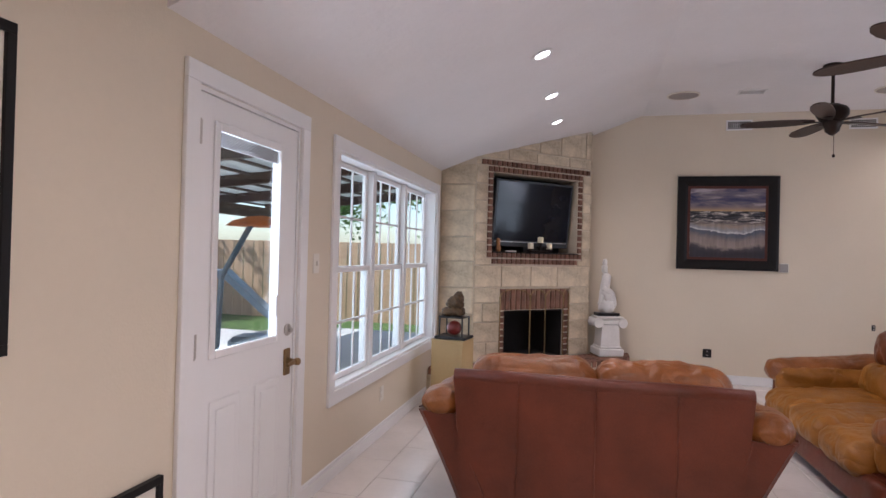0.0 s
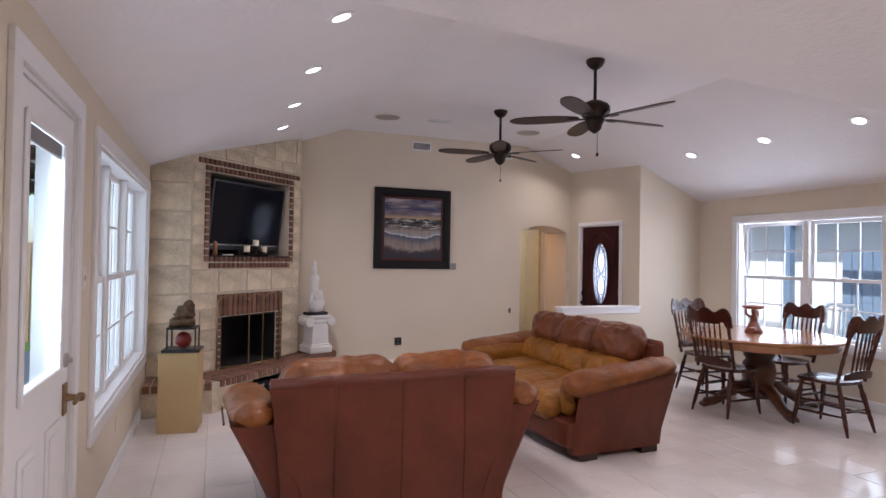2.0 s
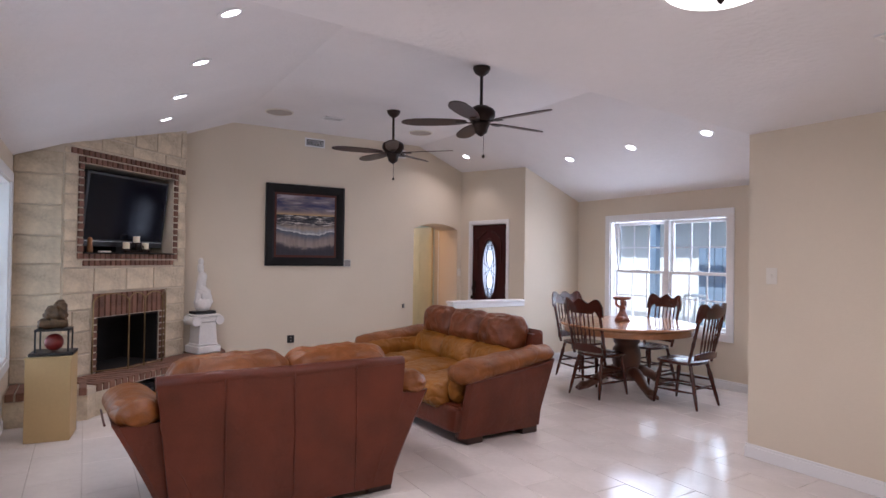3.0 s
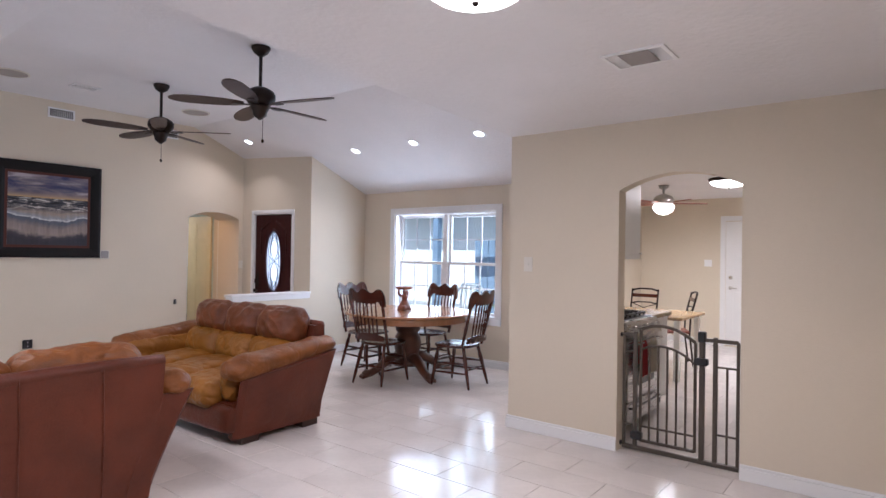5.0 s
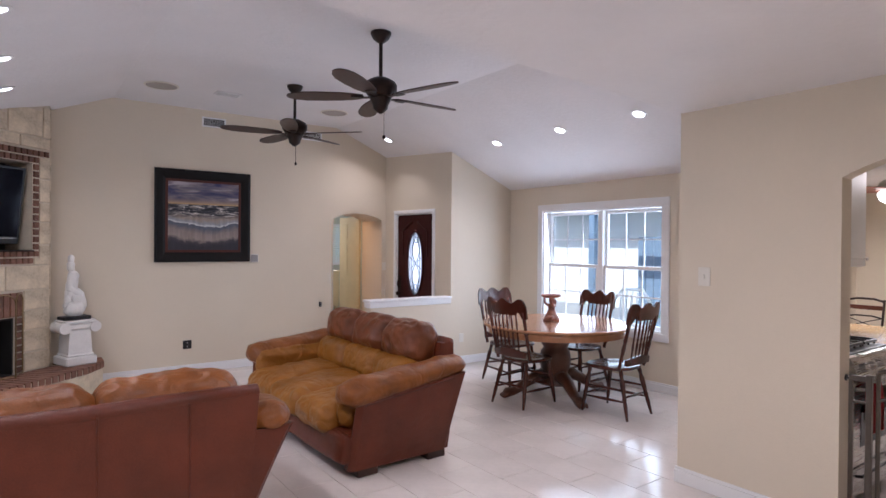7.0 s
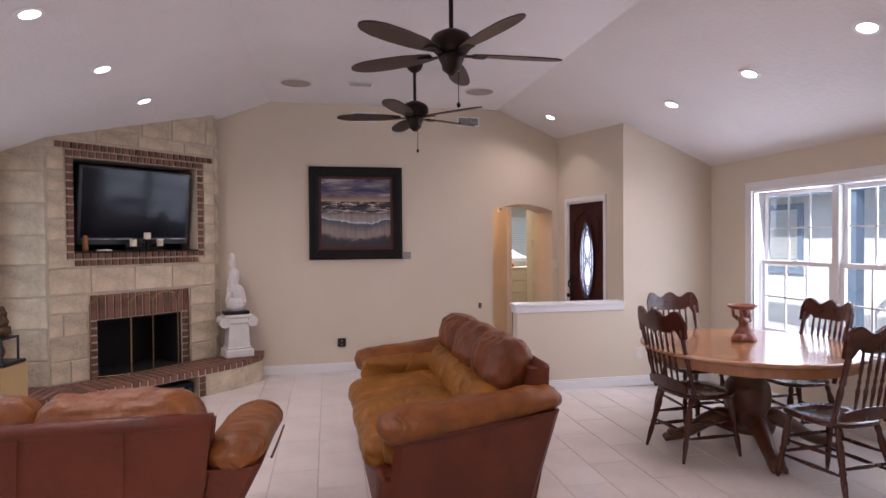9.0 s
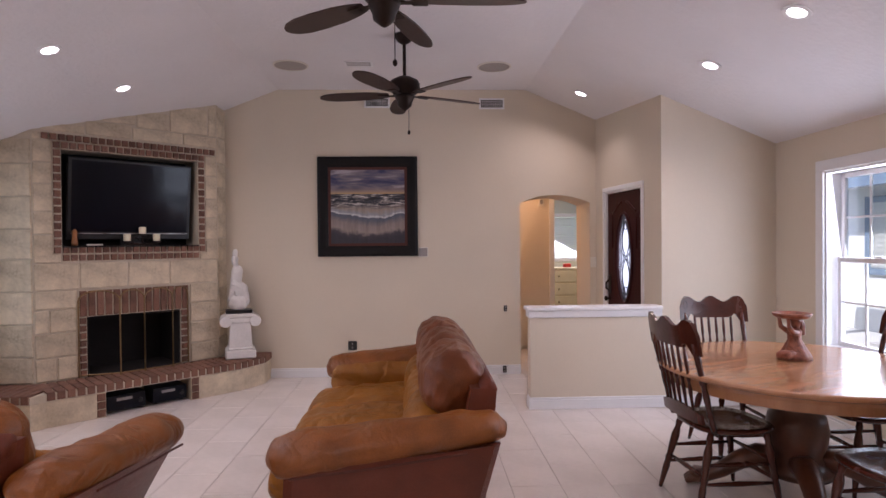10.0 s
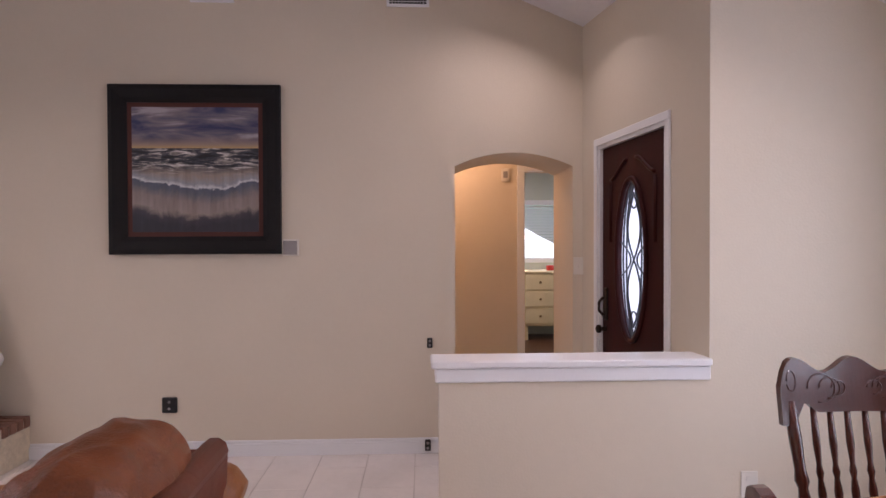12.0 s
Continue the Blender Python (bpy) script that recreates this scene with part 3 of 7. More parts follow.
bm = boxes((x0, x1, y0, gy0, 0.03, D1[2] - 0.025), (x0, x1, gy1, y1, 0.03, D1[2] - 0.025), (x0, x1, gy0, gy1, gz1, D1[2] - 0.025), (x0, x1, gy0, gy1, 0.03, gz0))
leaf = part("door_leaf", bm, TRIM, door)
bm = boxes((x1, x1 + 0.012, gy0 - 0.025, gy0 + 0.012, gz0 - 0.025, gz1 + 0.025), (x1, x1 + 0.012, gy1 - 0.012, gy1 + 0.025, gz0 - 0.025, gz1 + 0.025),
           (x1, x1 + 0.012, gy0 + 0.012, gy1 - 0.012, gz1 - 0.012, gz1 + 0.025), (x1, x1 + 0.012, gy0 + 0.012, gy1 - 0.012, gz0 - 0.025, gz0 + 0.012), bevel=0.004)
part("glazing_bead", bm, TRIM, leaf)
g = part("pane", boxes((x1 - 0.024, x1 - 0.020, gy0, gy1, gz0, gz1)), PANE, leaf)
g.visible_shadow = False
bm = bmesh.new()
for k in range(9):
    box(bm, x1 - 0.016, x1 - 0.002, gy0 + 0.012, gy1 - 0.012, gz1 - 0.018 - 0.007 * k, gz1 - 0.015 - 0.007 * k)
part("raised_blind", bm, GRILLE, leaf, "raised grey mini blind between the glass")
part("blind_slider", boxes((x1 - 0.004, x1 + 0.016, gy1 - 0.03, gy1 - 0.012, 1.1, 1.2), bevel=0.003), TRIM, leaf)
for a, b in ((2.195, 2.42), (2.545, 2.775)):
    bm = bmesh.new()
    box(bm, x1, x1 + 0.007, a, b, 0.18, 0.78, bevel=0.006)
    box(bm, x1 + 0.006, x1 + 0.013, a + 0.04, b - 0.04, 0.22, 0.74, bevel=0.006)
    part("raised_panel", bm, TRIM, leaf)
for z in (1.91, 1.03, 0.2):
    bm = boxes((x1 - 0.002, x1 + 0.004, y0 - 0.022, y0 + 0.02, z - 0.05, z + 0.05))
    lathe(bm, [(0.007, -0.052), (0.007, 0.052)], 10, Matrix.Translation((x1 + 0.008, y0 - 0.002, z)))
    part("hinge", bm, NICKEL, door)
mx = pose(x1, 2.845, 1.01, 0, 90, 0)
part("deadbolt", lathe(bmesh.new(), [(0.032, 0), (0.032, 0.008), (0.026, 0.014), (0.014, 0.016), (0.012, 0.03)], 20, mx), NICKEL, door, smooth=False)
bm = boxes((x1, x1 + 0.01, 2.815, 2.875, 0.77, 0.91), bevel=0.004)
lathe(bm, [(0.02, 0.008), (0.014, 0.03), (0.012, 0.05), (0.019, 0.056), (0.02, 0.075), (0.012, 0.082)], 16, pose(x1, 2.845, 0.845, 0, 90, 0))
tube(bm, [(x1 + 0.055, 2.845, 0.845), (x1 + 0.06, 2.80, 0.843), (x1 + 0.06, 2.755, 0.838)], [0.012, 0.011, 0.009], 10)
part("door_handle", bm, BRASS, door, "aged brass lever handle on a square plate", smooth=False)

# front door
AT = ENTRY
fd = thing("door_2", "dark mahogany front door with oval leaded glass", "door", kind="structure")
casing(bm := bmesh.new(), "x", XP, -1, FD[0], FD[1], 0, FD[2], w=0.045, d=0.014)
part("casing", bm, TRIM, fd)
bm = boxes((XP, XP + 0.15, FD[0], FD[0] + 0.02, 0, FD[2]), (XP, XP + 0.15, FD[1] - 0.02, FD[1], 0, FD[2]), (XP, XP + 0.15, FD[0] + 0.02, FD[1] - 0.02, FD[2] - 0.02, FD[2]))
part("jamb", bm, TRIM, fd)
OC, OA, OB = ((FD[0] + FD[1]) / 2, 1.30), 0.16, 0.445
bm = bmesh.new()
ring = [(OC[0] + OA * math.cos(k * math.tau / 48), OC[1] + OB * math.sin(k * math.tau / 48)) for k in range(48)]
outer = []
ya, yb, za, zb = FD[0] + 0.022, FD[1] - 0.022, 0.015, FD[2] - 0.022
for k in range(48):
    c, s = math.cos(k * math.tau / 48), math.sin(k * math.tau / 48)
    t_ = min((yb - OC[0]) / abs(c) if abs(c) > 1e-6 else 9, ((zb - OC[1]) if s > 0 else (OC[1] - za)) / abs(s) if abs(s) > 1e-6 else 9)
    outer.append((OC[0] + c * t_, OC[1] + s * t_))
for xx, flip in ((XP + 0.02, False), (XP + 0.065, True)):
    ri = [bm.verts.new((xx, *p)) for p in ring]
    ro = [bm.verts.new((xx, *p)) for p in outer]
    for k in range(48):
        j = (k + 1) % 48
        bm.faces.new((ri[k], ri[j], ro[j], ro[k]))
    if flip:
        for k in range(48):
            j = (k + 1) % 48
            bm.faces.new((last_i[k], last_i[j], ri[j], ri[k]))
    last_i = ri
box(bm, XP + 0.021, XP + 0.064, ya, yb, zb - 0.06, zb)
box(bm, XP + 0.021, XP + 0.064, ya, yb, za, za + 0.06)
for c in ((ya, ya + 0.06), (yb - 0.06, yb)):
    box(bm, XP + 0.021, XP + 0.064, c[0], c[1], za + 0.06, zb - 0.06)
bmesh.ops.recalc_face_normals(bm, faces=bm.faces)
leaf = part("door_leaf", bm, MAHOG, fd)
bm = tube(bmesh.new(), [(XP + 0.016, OC[0] + (OA + 0.012) * math.cos(k * math.tau / 48), OC[1] + (OB + 0.012) * math.sin(k * math.tau / 48)) for k in range(48)], 0.016, 8, closed=True)
part("oval_moulding", bm, MAHOG, leaf, smooth=True)
bm = bmesh.new()
for sy in (-1, 1):
    tube(bm, [(XP + 0.019, OC[0] + sy * (0.05 + 0.21 * t_), 1.82 + 0.05 * math.cos(t_ * 3.1)) for t_ in [q / 8 for q in range(9)]], 0.012, 6)
    tube(bm, [(XP + 0.019, OC[0] + sy * 0.26, 1.75 - 0.35 * q) for q in range(2)], 0.012, 6)
    tube(bm, [(XP + 0.019, OC[0] + sy * (0.05 + 0.21 * t_), 0.62 - 0.10 * math.cos(t_ * 3.1)) for t_ in [q / 8 for q in range(9)]], 0.012, 6)
part("carved_panel", bm, MAHOG, leaf, smooth=True)
bm = bmesh.new()
v = [bm.verts.new((XP + 0.04, *p)) for p in ring]
bm.faces.new(v)
bmesh.ops.solidify(bm, geom=bm.faces[:], thickness=0.006)
g = part("oval_glass", bm, FROST, leaf, "oval leaded frosted glass")
g.visible_shadow = False
bm = bmesh.new()
for ka, kz, kb, kw in ((0.55, 0.0, 0.98, 0.0), (0.8, 0.0, 0.99, 0.0)):
    tube(bm, [(XP + 0.034, OC[0] + OA * ka * math.cos(q * math.tau / 40), OC[1] + OB * kb * math.sin(q * math.tau / 40)) for q in range(40)], 0.0055, 5, closed=True)
for sg in (-1, 1):
    for ph in (0.0, 0.35):
        tube(bm, [(XP + 0.034, OC[0] + sg * OA * (0.62 - 0.2 * ph) * math.sin(q / 24 * math.tau) * (1 - abs(q - 12) / 12 * 0.35), OC[1] + OB * (q / 12 - 1) * (0.96 - ph * 0.3)) for q in range(25)], 0.0055, 5)
    tube(bm, [(XP + 0.034, OC[0] + sg * (OA * 0.98 - 0.12 * math.sin(q / 12 * math.pi)), OC[1] + (q / 12 - 0.5) * 0.2) for q in range(13)], 0.0055, 5)
for dz in (-0.37, 0.37):
    tube(bm, [(XP + 0.034, OC[0] + 0.045 * math.cos(q * math.tau / 20), OC[1] + dz + 0.08 * math.sin(q * math.tau / 20)) for q in range(20)], 0.0055, 5, closed=True)
part("lead_came", bm, LEAD, leaf, "dark interlaced lead cames")
bm = boxes((XP + 0.006, XP + 0.02, FD[1] - 0.10, FD[1] - 0.05, 0.92, 1.12), bevel=0.005)
tube(bm, [(XP - 0.002, FD[1] - 0.075, 1.06), (XP - 0.03, FD[1] - 0.075, 1.03), (XP - 0.03, FD[1] - 0.075, 0.98), (XP, FD[1] - 0.075, 0.95)], 0.009, 8)
lathe(bm, [(0.018, 0), (0.012, 0.02), (0.012, 0.03), (0.026, 0.04), (0.026, 0.055), (0.01, 0.065)], 14, pose(XP + 0.02, FD[1] - 0.065, 0.865, 0, -90, 0))
part("door_handle", bm, BRONZE, fd, "dark bronze handle set", smooth=False)
for z in (1.85, 1.05, 0.25):
    part("hinge", boxes((XP + 0.004, XP + 0.02, FD[0] + 0.012, FD[0] + 0.032, z - 0.05, z + 0.05), bevel=0.003), NICKEL, fd)

AT = HOME

# ---- corner fireplace ----
FM = Matrix(((0.665, 0.678, 0, -0.452), (0.6136, -0.735, 0, 6.64), (0, 0, 0.98, 0.0058), (0, 0, 0, 1)))
HZ = 0.29
fire = thing("fireplace", "corner fireplace of cream limestone with brick bands", "fireplace", kind="structure")


def fl(u, n, z=0.0):
    return FM @ Vector((u, n, z))


def face_box(bm, u0, u1, n0, n1, z0, z1, bevel=0.0):
    k = len(bm.verts)
    box(bm, u0, u1, n0, n1, z0, z1, bevel=bevel)
    bm.verts.ensure_lookup_table()
    for v in bm.verts[k:]:
        v.co = FM @ v.co
    return bm


UL, UR = -0.90, 0.88
bm = bmesh.new()
NB = (-0.66, 0.66, 1.495, 2.37)
FB = (-0.46, 0.45, HZ, 0.84)
# core set behind the facing, with the niche and the firebox left open
for r in ((UL, NB[0], -0.35, 0, 0, 2.6), (NB[1], UR, -0.35, 0, 0, 2.6), (NB[0], NB[1], -0.35, 0, NB[3], 2.95), (NB[0], FB[0], -0.35, 0, 0, NB[2]), (FB[1], NB[1], -0.35, 0, 0, NB[2]), (FB[0], FB[1], -0.35, 0, FB[3], NB[2]), (FB[0], FB[1], -0.35, 0, 0, HZ - 0.02), (NB[0], NB[1], -0.36, -0.33, NB[2], NB[3])):
    face_box(bm, *r)
part("core", bm, MORTAR, fire)
bm = bmesh.new()
tl, tr = fl(UL, 0), fl(UR, 0)
prism(bm, [(XW + 0.001, tl.y + 0.001), (tl.x, tl.y + 0.001), (tl.x + 0.06, tl.y + 0.08), (XW + 0.001, tl.y + 0.08)], "z", 0, 2.56)
prism(bm, [(tr.x - 0.001, tr.y), (tr.x - 0.001, YN - 0.001), (tr.x - 0.12, YN - 0.001), (tr.x - 0.06, tr.y - 0.06)], "z", 0, 2.96)
part("return_wall", bm, MORTAR, fire)
# gable shaped top of the facing
bm = bmesh.new()
pts = []
for u in [UL + (UR - UL) * k / 12 for k in range(13)]:
    p = fl(u, 0)
    pts.append((u, (vault(p.x) + 0.02) / 0.98))
lo = [bm.verts.new(FM @ Vector((u, -0.001, 2.3 if u > -0.5 else 2.2))) for u, z in pts]
hi = [bm.verts.new(FM @ Vector((u, -0.001, z))) for u, z in pts]
lob = [bm.verts.new(FM @ Vector((u, -0.06, 2.3 if u > -0.5 else 2.2))) for u, z in pts]
hib = [bm.verts.new(FM @ Vector((u, -0.06, z))) for u, z in pts]
lo_z = NB[3] + 0.02
for vtx in lo + lob:
    vtx.co.z = lo_z
for k in range(12):
    bm.faces.new((lo[k], lo[k + 1], hi[k + 1], hi[k]))
    bm.faces.new((lob[k], hib[k], hib[k + 1], lob[k + 1]))
    bm.faces.new((hi[k], hi[k + 1], hib[k + 1], hib[k]))
part("upper_wall", bm, MORTAR, fire)
bm = bmesh.new()
for r in ((FB[0] + 0.002, FB[1] - 0.002, -0.5, -0.48, HZ, FB[3]), (FB[0] + 0.002, FB[0] + 0.02, -0.48, -0.01, HZ, FB[3]), (FB[1] - 0.02, FB[1] - 0.002, -0.48, -0.01, HZ, FB[3]), (FB[0] + 0.02, FB[1] - 0.02, -0.48, -0.01, FB[3] - 0.02, FB[3]), (FB[0] + 0.02, FB[1] - 0.02, -0.48, 0, HZ - 0.02, HZ + 0.001)):
    face_box(bm, *r)
part("firebox", bm, SOOT_SHADE, fire, "soot-blackened firebox")
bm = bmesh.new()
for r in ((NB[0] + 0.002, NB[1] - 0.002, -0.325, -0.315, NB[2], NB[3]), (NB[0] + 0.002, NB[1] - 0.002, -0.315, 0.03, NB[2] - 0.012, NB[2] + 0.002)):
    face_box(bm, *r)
# Near-black lining puts the niche's shade into its colour.
part("niche", bm, SOOT_SHADE, fire, "dark recessed television niche")

_shared = {}


def block(kind, w, h, d, material, rough=0.0):
    """A shared mesh of one stone or brick, its back at n = 0, centred on u and z."""
    key = (kind, round(w, 3), round(h, 3), round(d, 3))
    if key not in _shared:
        bm = bmesh.new()
        c = min(0.006, w * 0.08, h * 0.08)
        pr = [(-w / 2, -h / 2), (w / 2, -h / 2), (w / 2, h / 2), (-w / 2, h / 2)]
        pin = [(-w / 2 + c, -h / 2 + c), (w / 2 - c, -h / 2 + c), (w / 2 - c, h / 2 - c), (-w / 2 + c, h / 2 - c)]
        a = [bm.verts.new((p[0], 0, p[1])) for p in pr]
        b = [bm.verts.new((p[0] + random.uniform(-rough, rough), d - c, p[1] + random.uniform(-rough, rough))) for p in pr]
        e = [bm.verts.new((p[0] + random.uniform(-rough, rough), d + random.uniform(-rough, rough), p[1] + random.uniform(-rough, rough))) for p in pin]
        for k in range(4):
            j = (k + 1) % 4
            bm.faces.new((a[k], a[j], b[j], b[k])), bm.faces.new((b[k], b[j], e[j], e[k]))
        bm.faces.new(e)
        bmesh.ops.recalc_face_normals(bm, faces=bm.faces)
        _shared[key] = mesh_of(kind, bm, material)
    return _shared[key]


def put(kind, u0, u1, z0, z1, d, material, n=0.0, base=FM, gap=0.006, rough=0.0):
    me = block(kind, u1 - u0 - gap, z1 - z0 - gap, d, material, rough)
    piece(kind, me, fire, base @ Matrix.Translation(((u0 + u1) / 2, n, (z0 + z1) / 2)))


def brick_row(u0, u1, z0, z1, count, d=0.022):
    w = (u1 - u0) / count
    for k in range(count):
        put("brick", u0 + k * w, u0 + (k + 1) * w, z0, z1, d, BRICK, gap=0.017)


# brick frame of the niche
brick_row(-0.83, 0.86, 2.44, 2.51, 24)
brick_row(-0.735, 0.735, 2.37, 2.44, 21)
brick_row(-0.735, 0.735, 1.425, 1.495, 21)
brick_row(-0.665, 0.665, 1.355, 1.425, 19)
for k in range(12):
    z = 1.495 + k * 0.0729
    put("brick", -0.735, -0.66, z, z + 0.0729, 0.022, BRICK, gap=0.017)
    put("brick", 0.66, 0.735, z, z + 0.0729, 0.022, BRICK, gap=0.017)
# firebox surround: soldier course and stacked jambs
for k in range(14):
    w = 1.07 / 14
    put("brick", -0.53 + k * w, -0.53 + (k + 1) * w, 0.84, 1.09, 0.02, BRICK, gap=0.017)
for k in range(8):
    z = HZ + k * (0.55 / 8)
    put("brick", -0.53, -0.46, z, z + 0.55 / 8, 0.02, BRICK, gap=0.017)
    put("brick", 0.45, 0.54, z, z + 0.55 / 8, 0.02, BRICK, gap=0.017)
# limestone ashlar
rng = random.Random(5)


def courses(u0, u1, zs, cuts, base=FM, n=0.0):
    for k in range(len(zs) - 1):
        c = [u0] + list(cuts[k % len(cuts)]) + [u1]
        for a, b in zip(c, c[1:]):
            put("stone", a, b, zs[k], zs[k + 1], 0.012, STONE, n=n, base=base, gap=0.014, rough=0.002)


courses(UL, -0.735, [1.355, 1.60, 1.80, 2.05, 2.24, 2.44], [(), (), ()])
courses(UL, -0.83, [2.44, 2.51], [()])
courses(0.735, UR, [1.355, 1.55, 1.78, 1.98, 2.22, 2.44], [()])
courses(UL, UR, [1.10, 1.345], [(-0.52, -0.08, 0.34)])
courses(UL, -0.54, [HZ, 0.50, 0.72, 0.93, 1.10], [(-0.72,), (), (-0.78,), ()])
courses(0.55, UR, [HZ, 0.48, 0.70, 0.90, 1.10], [()])
courses(UL, -0.67, [1.345, 1.425], [()])
courses(0.67, UR, [1.345, 1.425], [()])
for u0, u1, z0, z1 in ((-0.83, -0.45, 2.52, 2.60), (-0.45, -0.02, 2.52, 2.66), (-0.30, 0.02, 2.66, 2.76), (-0.02, 0.50, 2.52, 2.64), (0.50, UR, 2.52, 2.64), (0.02, 0.36, 2.64, 2.82), (0.36, 0.78, 2.64, 2.92), (0.78, UR, 2.64, 2.96)):
    put("stone", u0, u1, z0, z1, 0.012, STONE, gap=0.014, rough=0.002)
LEFTM = Matrix(((1, 0, 0, XW + 0.002), (0, -1, 0, tl.y), (0, 0, 1, 0), (0, 0, 0, 1)))
zs = [0.29, 0.52, 0.80, 1.08, 1.36, 1.62, 1.90, 2.18, 2.40]
for a, b in zip(zs, zs[1:]):
    put("stone", 0, tl.x - XW, a, b, 0.012, STONE, base=LEFTM, gap=0.014, rough=0.002)
RIGHTM = Matrix(((0, 1, 0, tr.x), (1, 0, 0, tr.y), (0, 0, 1, 0), (0, 0, 0, 1)))
zs = [0.29, 0.50, 0.77, 1.02, 1.30, 1.55, 1.80, 2.08, 2.33, 2.60, 2.92]
for a, b in zip(zs, zs[1:]):
    put("stone", 0, YN - tr.y - 0.003, a, b, 0.012, STONE, base=RIGHTM, gap=0.014, rough=0.002)

# hearth
hearth = thing("hearth", "raised brick-topped hearth with limestone front", "hearth", kind="structure")
HD = 0.42
hu0, hu1 = -0.90, 0.93
A, B = fl(hu0, HD), fl(hu1, HD)
C1 = Vector((0.61, 7.17, 0))
OP = (-0.42, 0.38)
base_out = [(XW + 0.003, A.y - 0.10), (A.x - 0.06, A.y - 0.10), (A.x, A.y), (B.x, B.y), (C1.x, C1.y), (0.61, YN - 0.003), (0.12, YN - 0.003), (tr.x, tr.y - 0.002), (tl.x, tl.y - 0.002), (XW + 0.003, tl.y - 0.002)]
bm = bmesh.new()
oa, ob_, oc, od = fl(OP[0], HD), fl(OP[0], 0.06), fl(OP[1], 0.06), fl(OP[1], HD)
prism(bm, [base_out[0], base_out[1], base_out[2], (oa.x, oa.y), (ob_.x, ob_.y), (tl.x, tl.y - 0.002), base_out[9]], "z", 0.002, 0.212)
prism(bm, [(od.x, od.y), base_out[3], base_out[4], base_out[5], base_out[6], base_out[7], (oc.x, oc.y)], "z", 0.002, 0.212)
part("hearth_base", bm, STONE, hearth)
bm = bmesh.new()
prism(bm, base_out, "z", 0.214, 0.275)
part("hearth_bed", bm, MORTAR, hearth)


def hearth_bricks(p, q, depth, z0=0.222, z1=HZ, w=0.072, inset=0.0):
    p, q = Vector(p), Vector(q)
    d = (q - p)
    n_ = max(1, round(d.length / w))
    d.normalize()
    nrm = Vector((d.y, -d.x, 0))
    step = (q - p).length / n_
    for k in range(n_):
        c = p + d * (k + 0.5) * step - nrm * (inset - 0.012)
        m = Matrix(((d.x, nrm.x, 0, c.x - nrm.x * depth), (d.y, nrm.y, 0, c.y - nrm.y * depth), (0, 0, 1, (z0 + z1) / 2), (0, 0, 0, 1)))
        piece("brick", block("brick", step - 0.016, z1 - z0, depth, BRICK), hearth, m)


A3, B3 = Vector((A.x, A.y, 0)), Vector((B.x, B.y, 0))
hearth_bricks(A3, B3, 0.20)
hearth_bricks(A3, B3, 0.20, inset=0.212)
hearth_bricks(B3, C1, 0.20)
hearth_bricks(B3 + Vector((-0.10, 0.18, 0)), C1 + Vector((-0.03, 0.10, 0)), 0.15, inset=0.16)
hearth_bricks(C1, (0.61, YN - 0.004, 0), 0.18)
hearth_bricks((XW + 0.01, A.y - 0.10, 0), (A.x - 0.06, A.y - 0.10, 0), 0.2)
hearth_bricks((XW + 0.01, A.y - 0.10, 0), (A.x - 0.06, A.y - 0.10, 0), 0.2, inset=0.212)
for u in (OP[0] - 0.075, OP[1] + 0.005):
    for k in range(3):
        c = fl(u + 0.035, HD - 0.1)
        piece("brick", block("brick", 0.07, 0.062, 0.112, BRICK), hearth, FM @ Matrix.Translation((u + 0.035, HD - 0.1, 0.035 + k * 0.07)))
for u0, u1 in ((-0.42, -0.03), (0.0, 0.37)):
    av = thing("audio_receiver", "black audio receiver in the hearth niche", "receiver", FM @ Matrix.Translation(((u0 + u1) / 2, 0.28, 0.003)))
    w = (u1 - u0) / 2 - 0.02
    part("body", boxes((-w, w, -0.16, 0.08, 0.012, 0.15), bevel=0.004), BLACK, av)
    part("front_panel", boxes((-w, w, 0.08, 0.088, 0.02, 0.148), bevel=0.002), SCREEN, av)
    part("knob", lathe(bmesh.new(), [(0.024, 0), (0.022, 0.018)], 18, pose(w - 0.05, 0.088, 0.08, -90, 0, 0)), BLACK, av)
    part("display", boxes((-w * 0.5, w * 0.3, 0.087, 0.0895, 0.1, 0.125)), GRILLE, av)
    for s in (-1, 1):
        part("foot", boxes((s * w * 0.8 - 0.02, s * w * 0.8 + 0.02, -0.1, 0.05, 0, 0.012)), BLACK, av)

# fire screen: folding arched frame
screen = thing("fire_screen", "folding brass and bronze arched fire screen", "fire screen", FM @ Matrix.Translation((0.0, 0.0, HZ + 0.003)))
xs = [(-0.54, 0.03), (-0.21, 0.17), (0.02, 0.17), (0.30, 0.17), (0.52, 0.03)]
for (a, na), (b, nb) in zip(xs, xs[1:]):
    arc = [(a, na, 0.0), (a, na, 0.70)] + [(a + (b - a) * (0.5 - 0.5 * math.cos(k * math.pi / 10)), na + (nb - na) * (0.5 - 0.5 * math.cos(k * math.pi / 10)), 0.70 + 0.09 * math.sin(k * math.pi / 10)) for k in range(1, 10)] + [(b, nb, 0.70), (b, nb, 0.0)]
    part("panel_frame", tube(bmesh.new(), arc, 0.008, 6), BRASS, screen)
    part("bottom_rail", tube(bmesh.new(), [(a, na, 0.02), (b, nb, 0.02)], 0.006, 6), BRASS, screen)

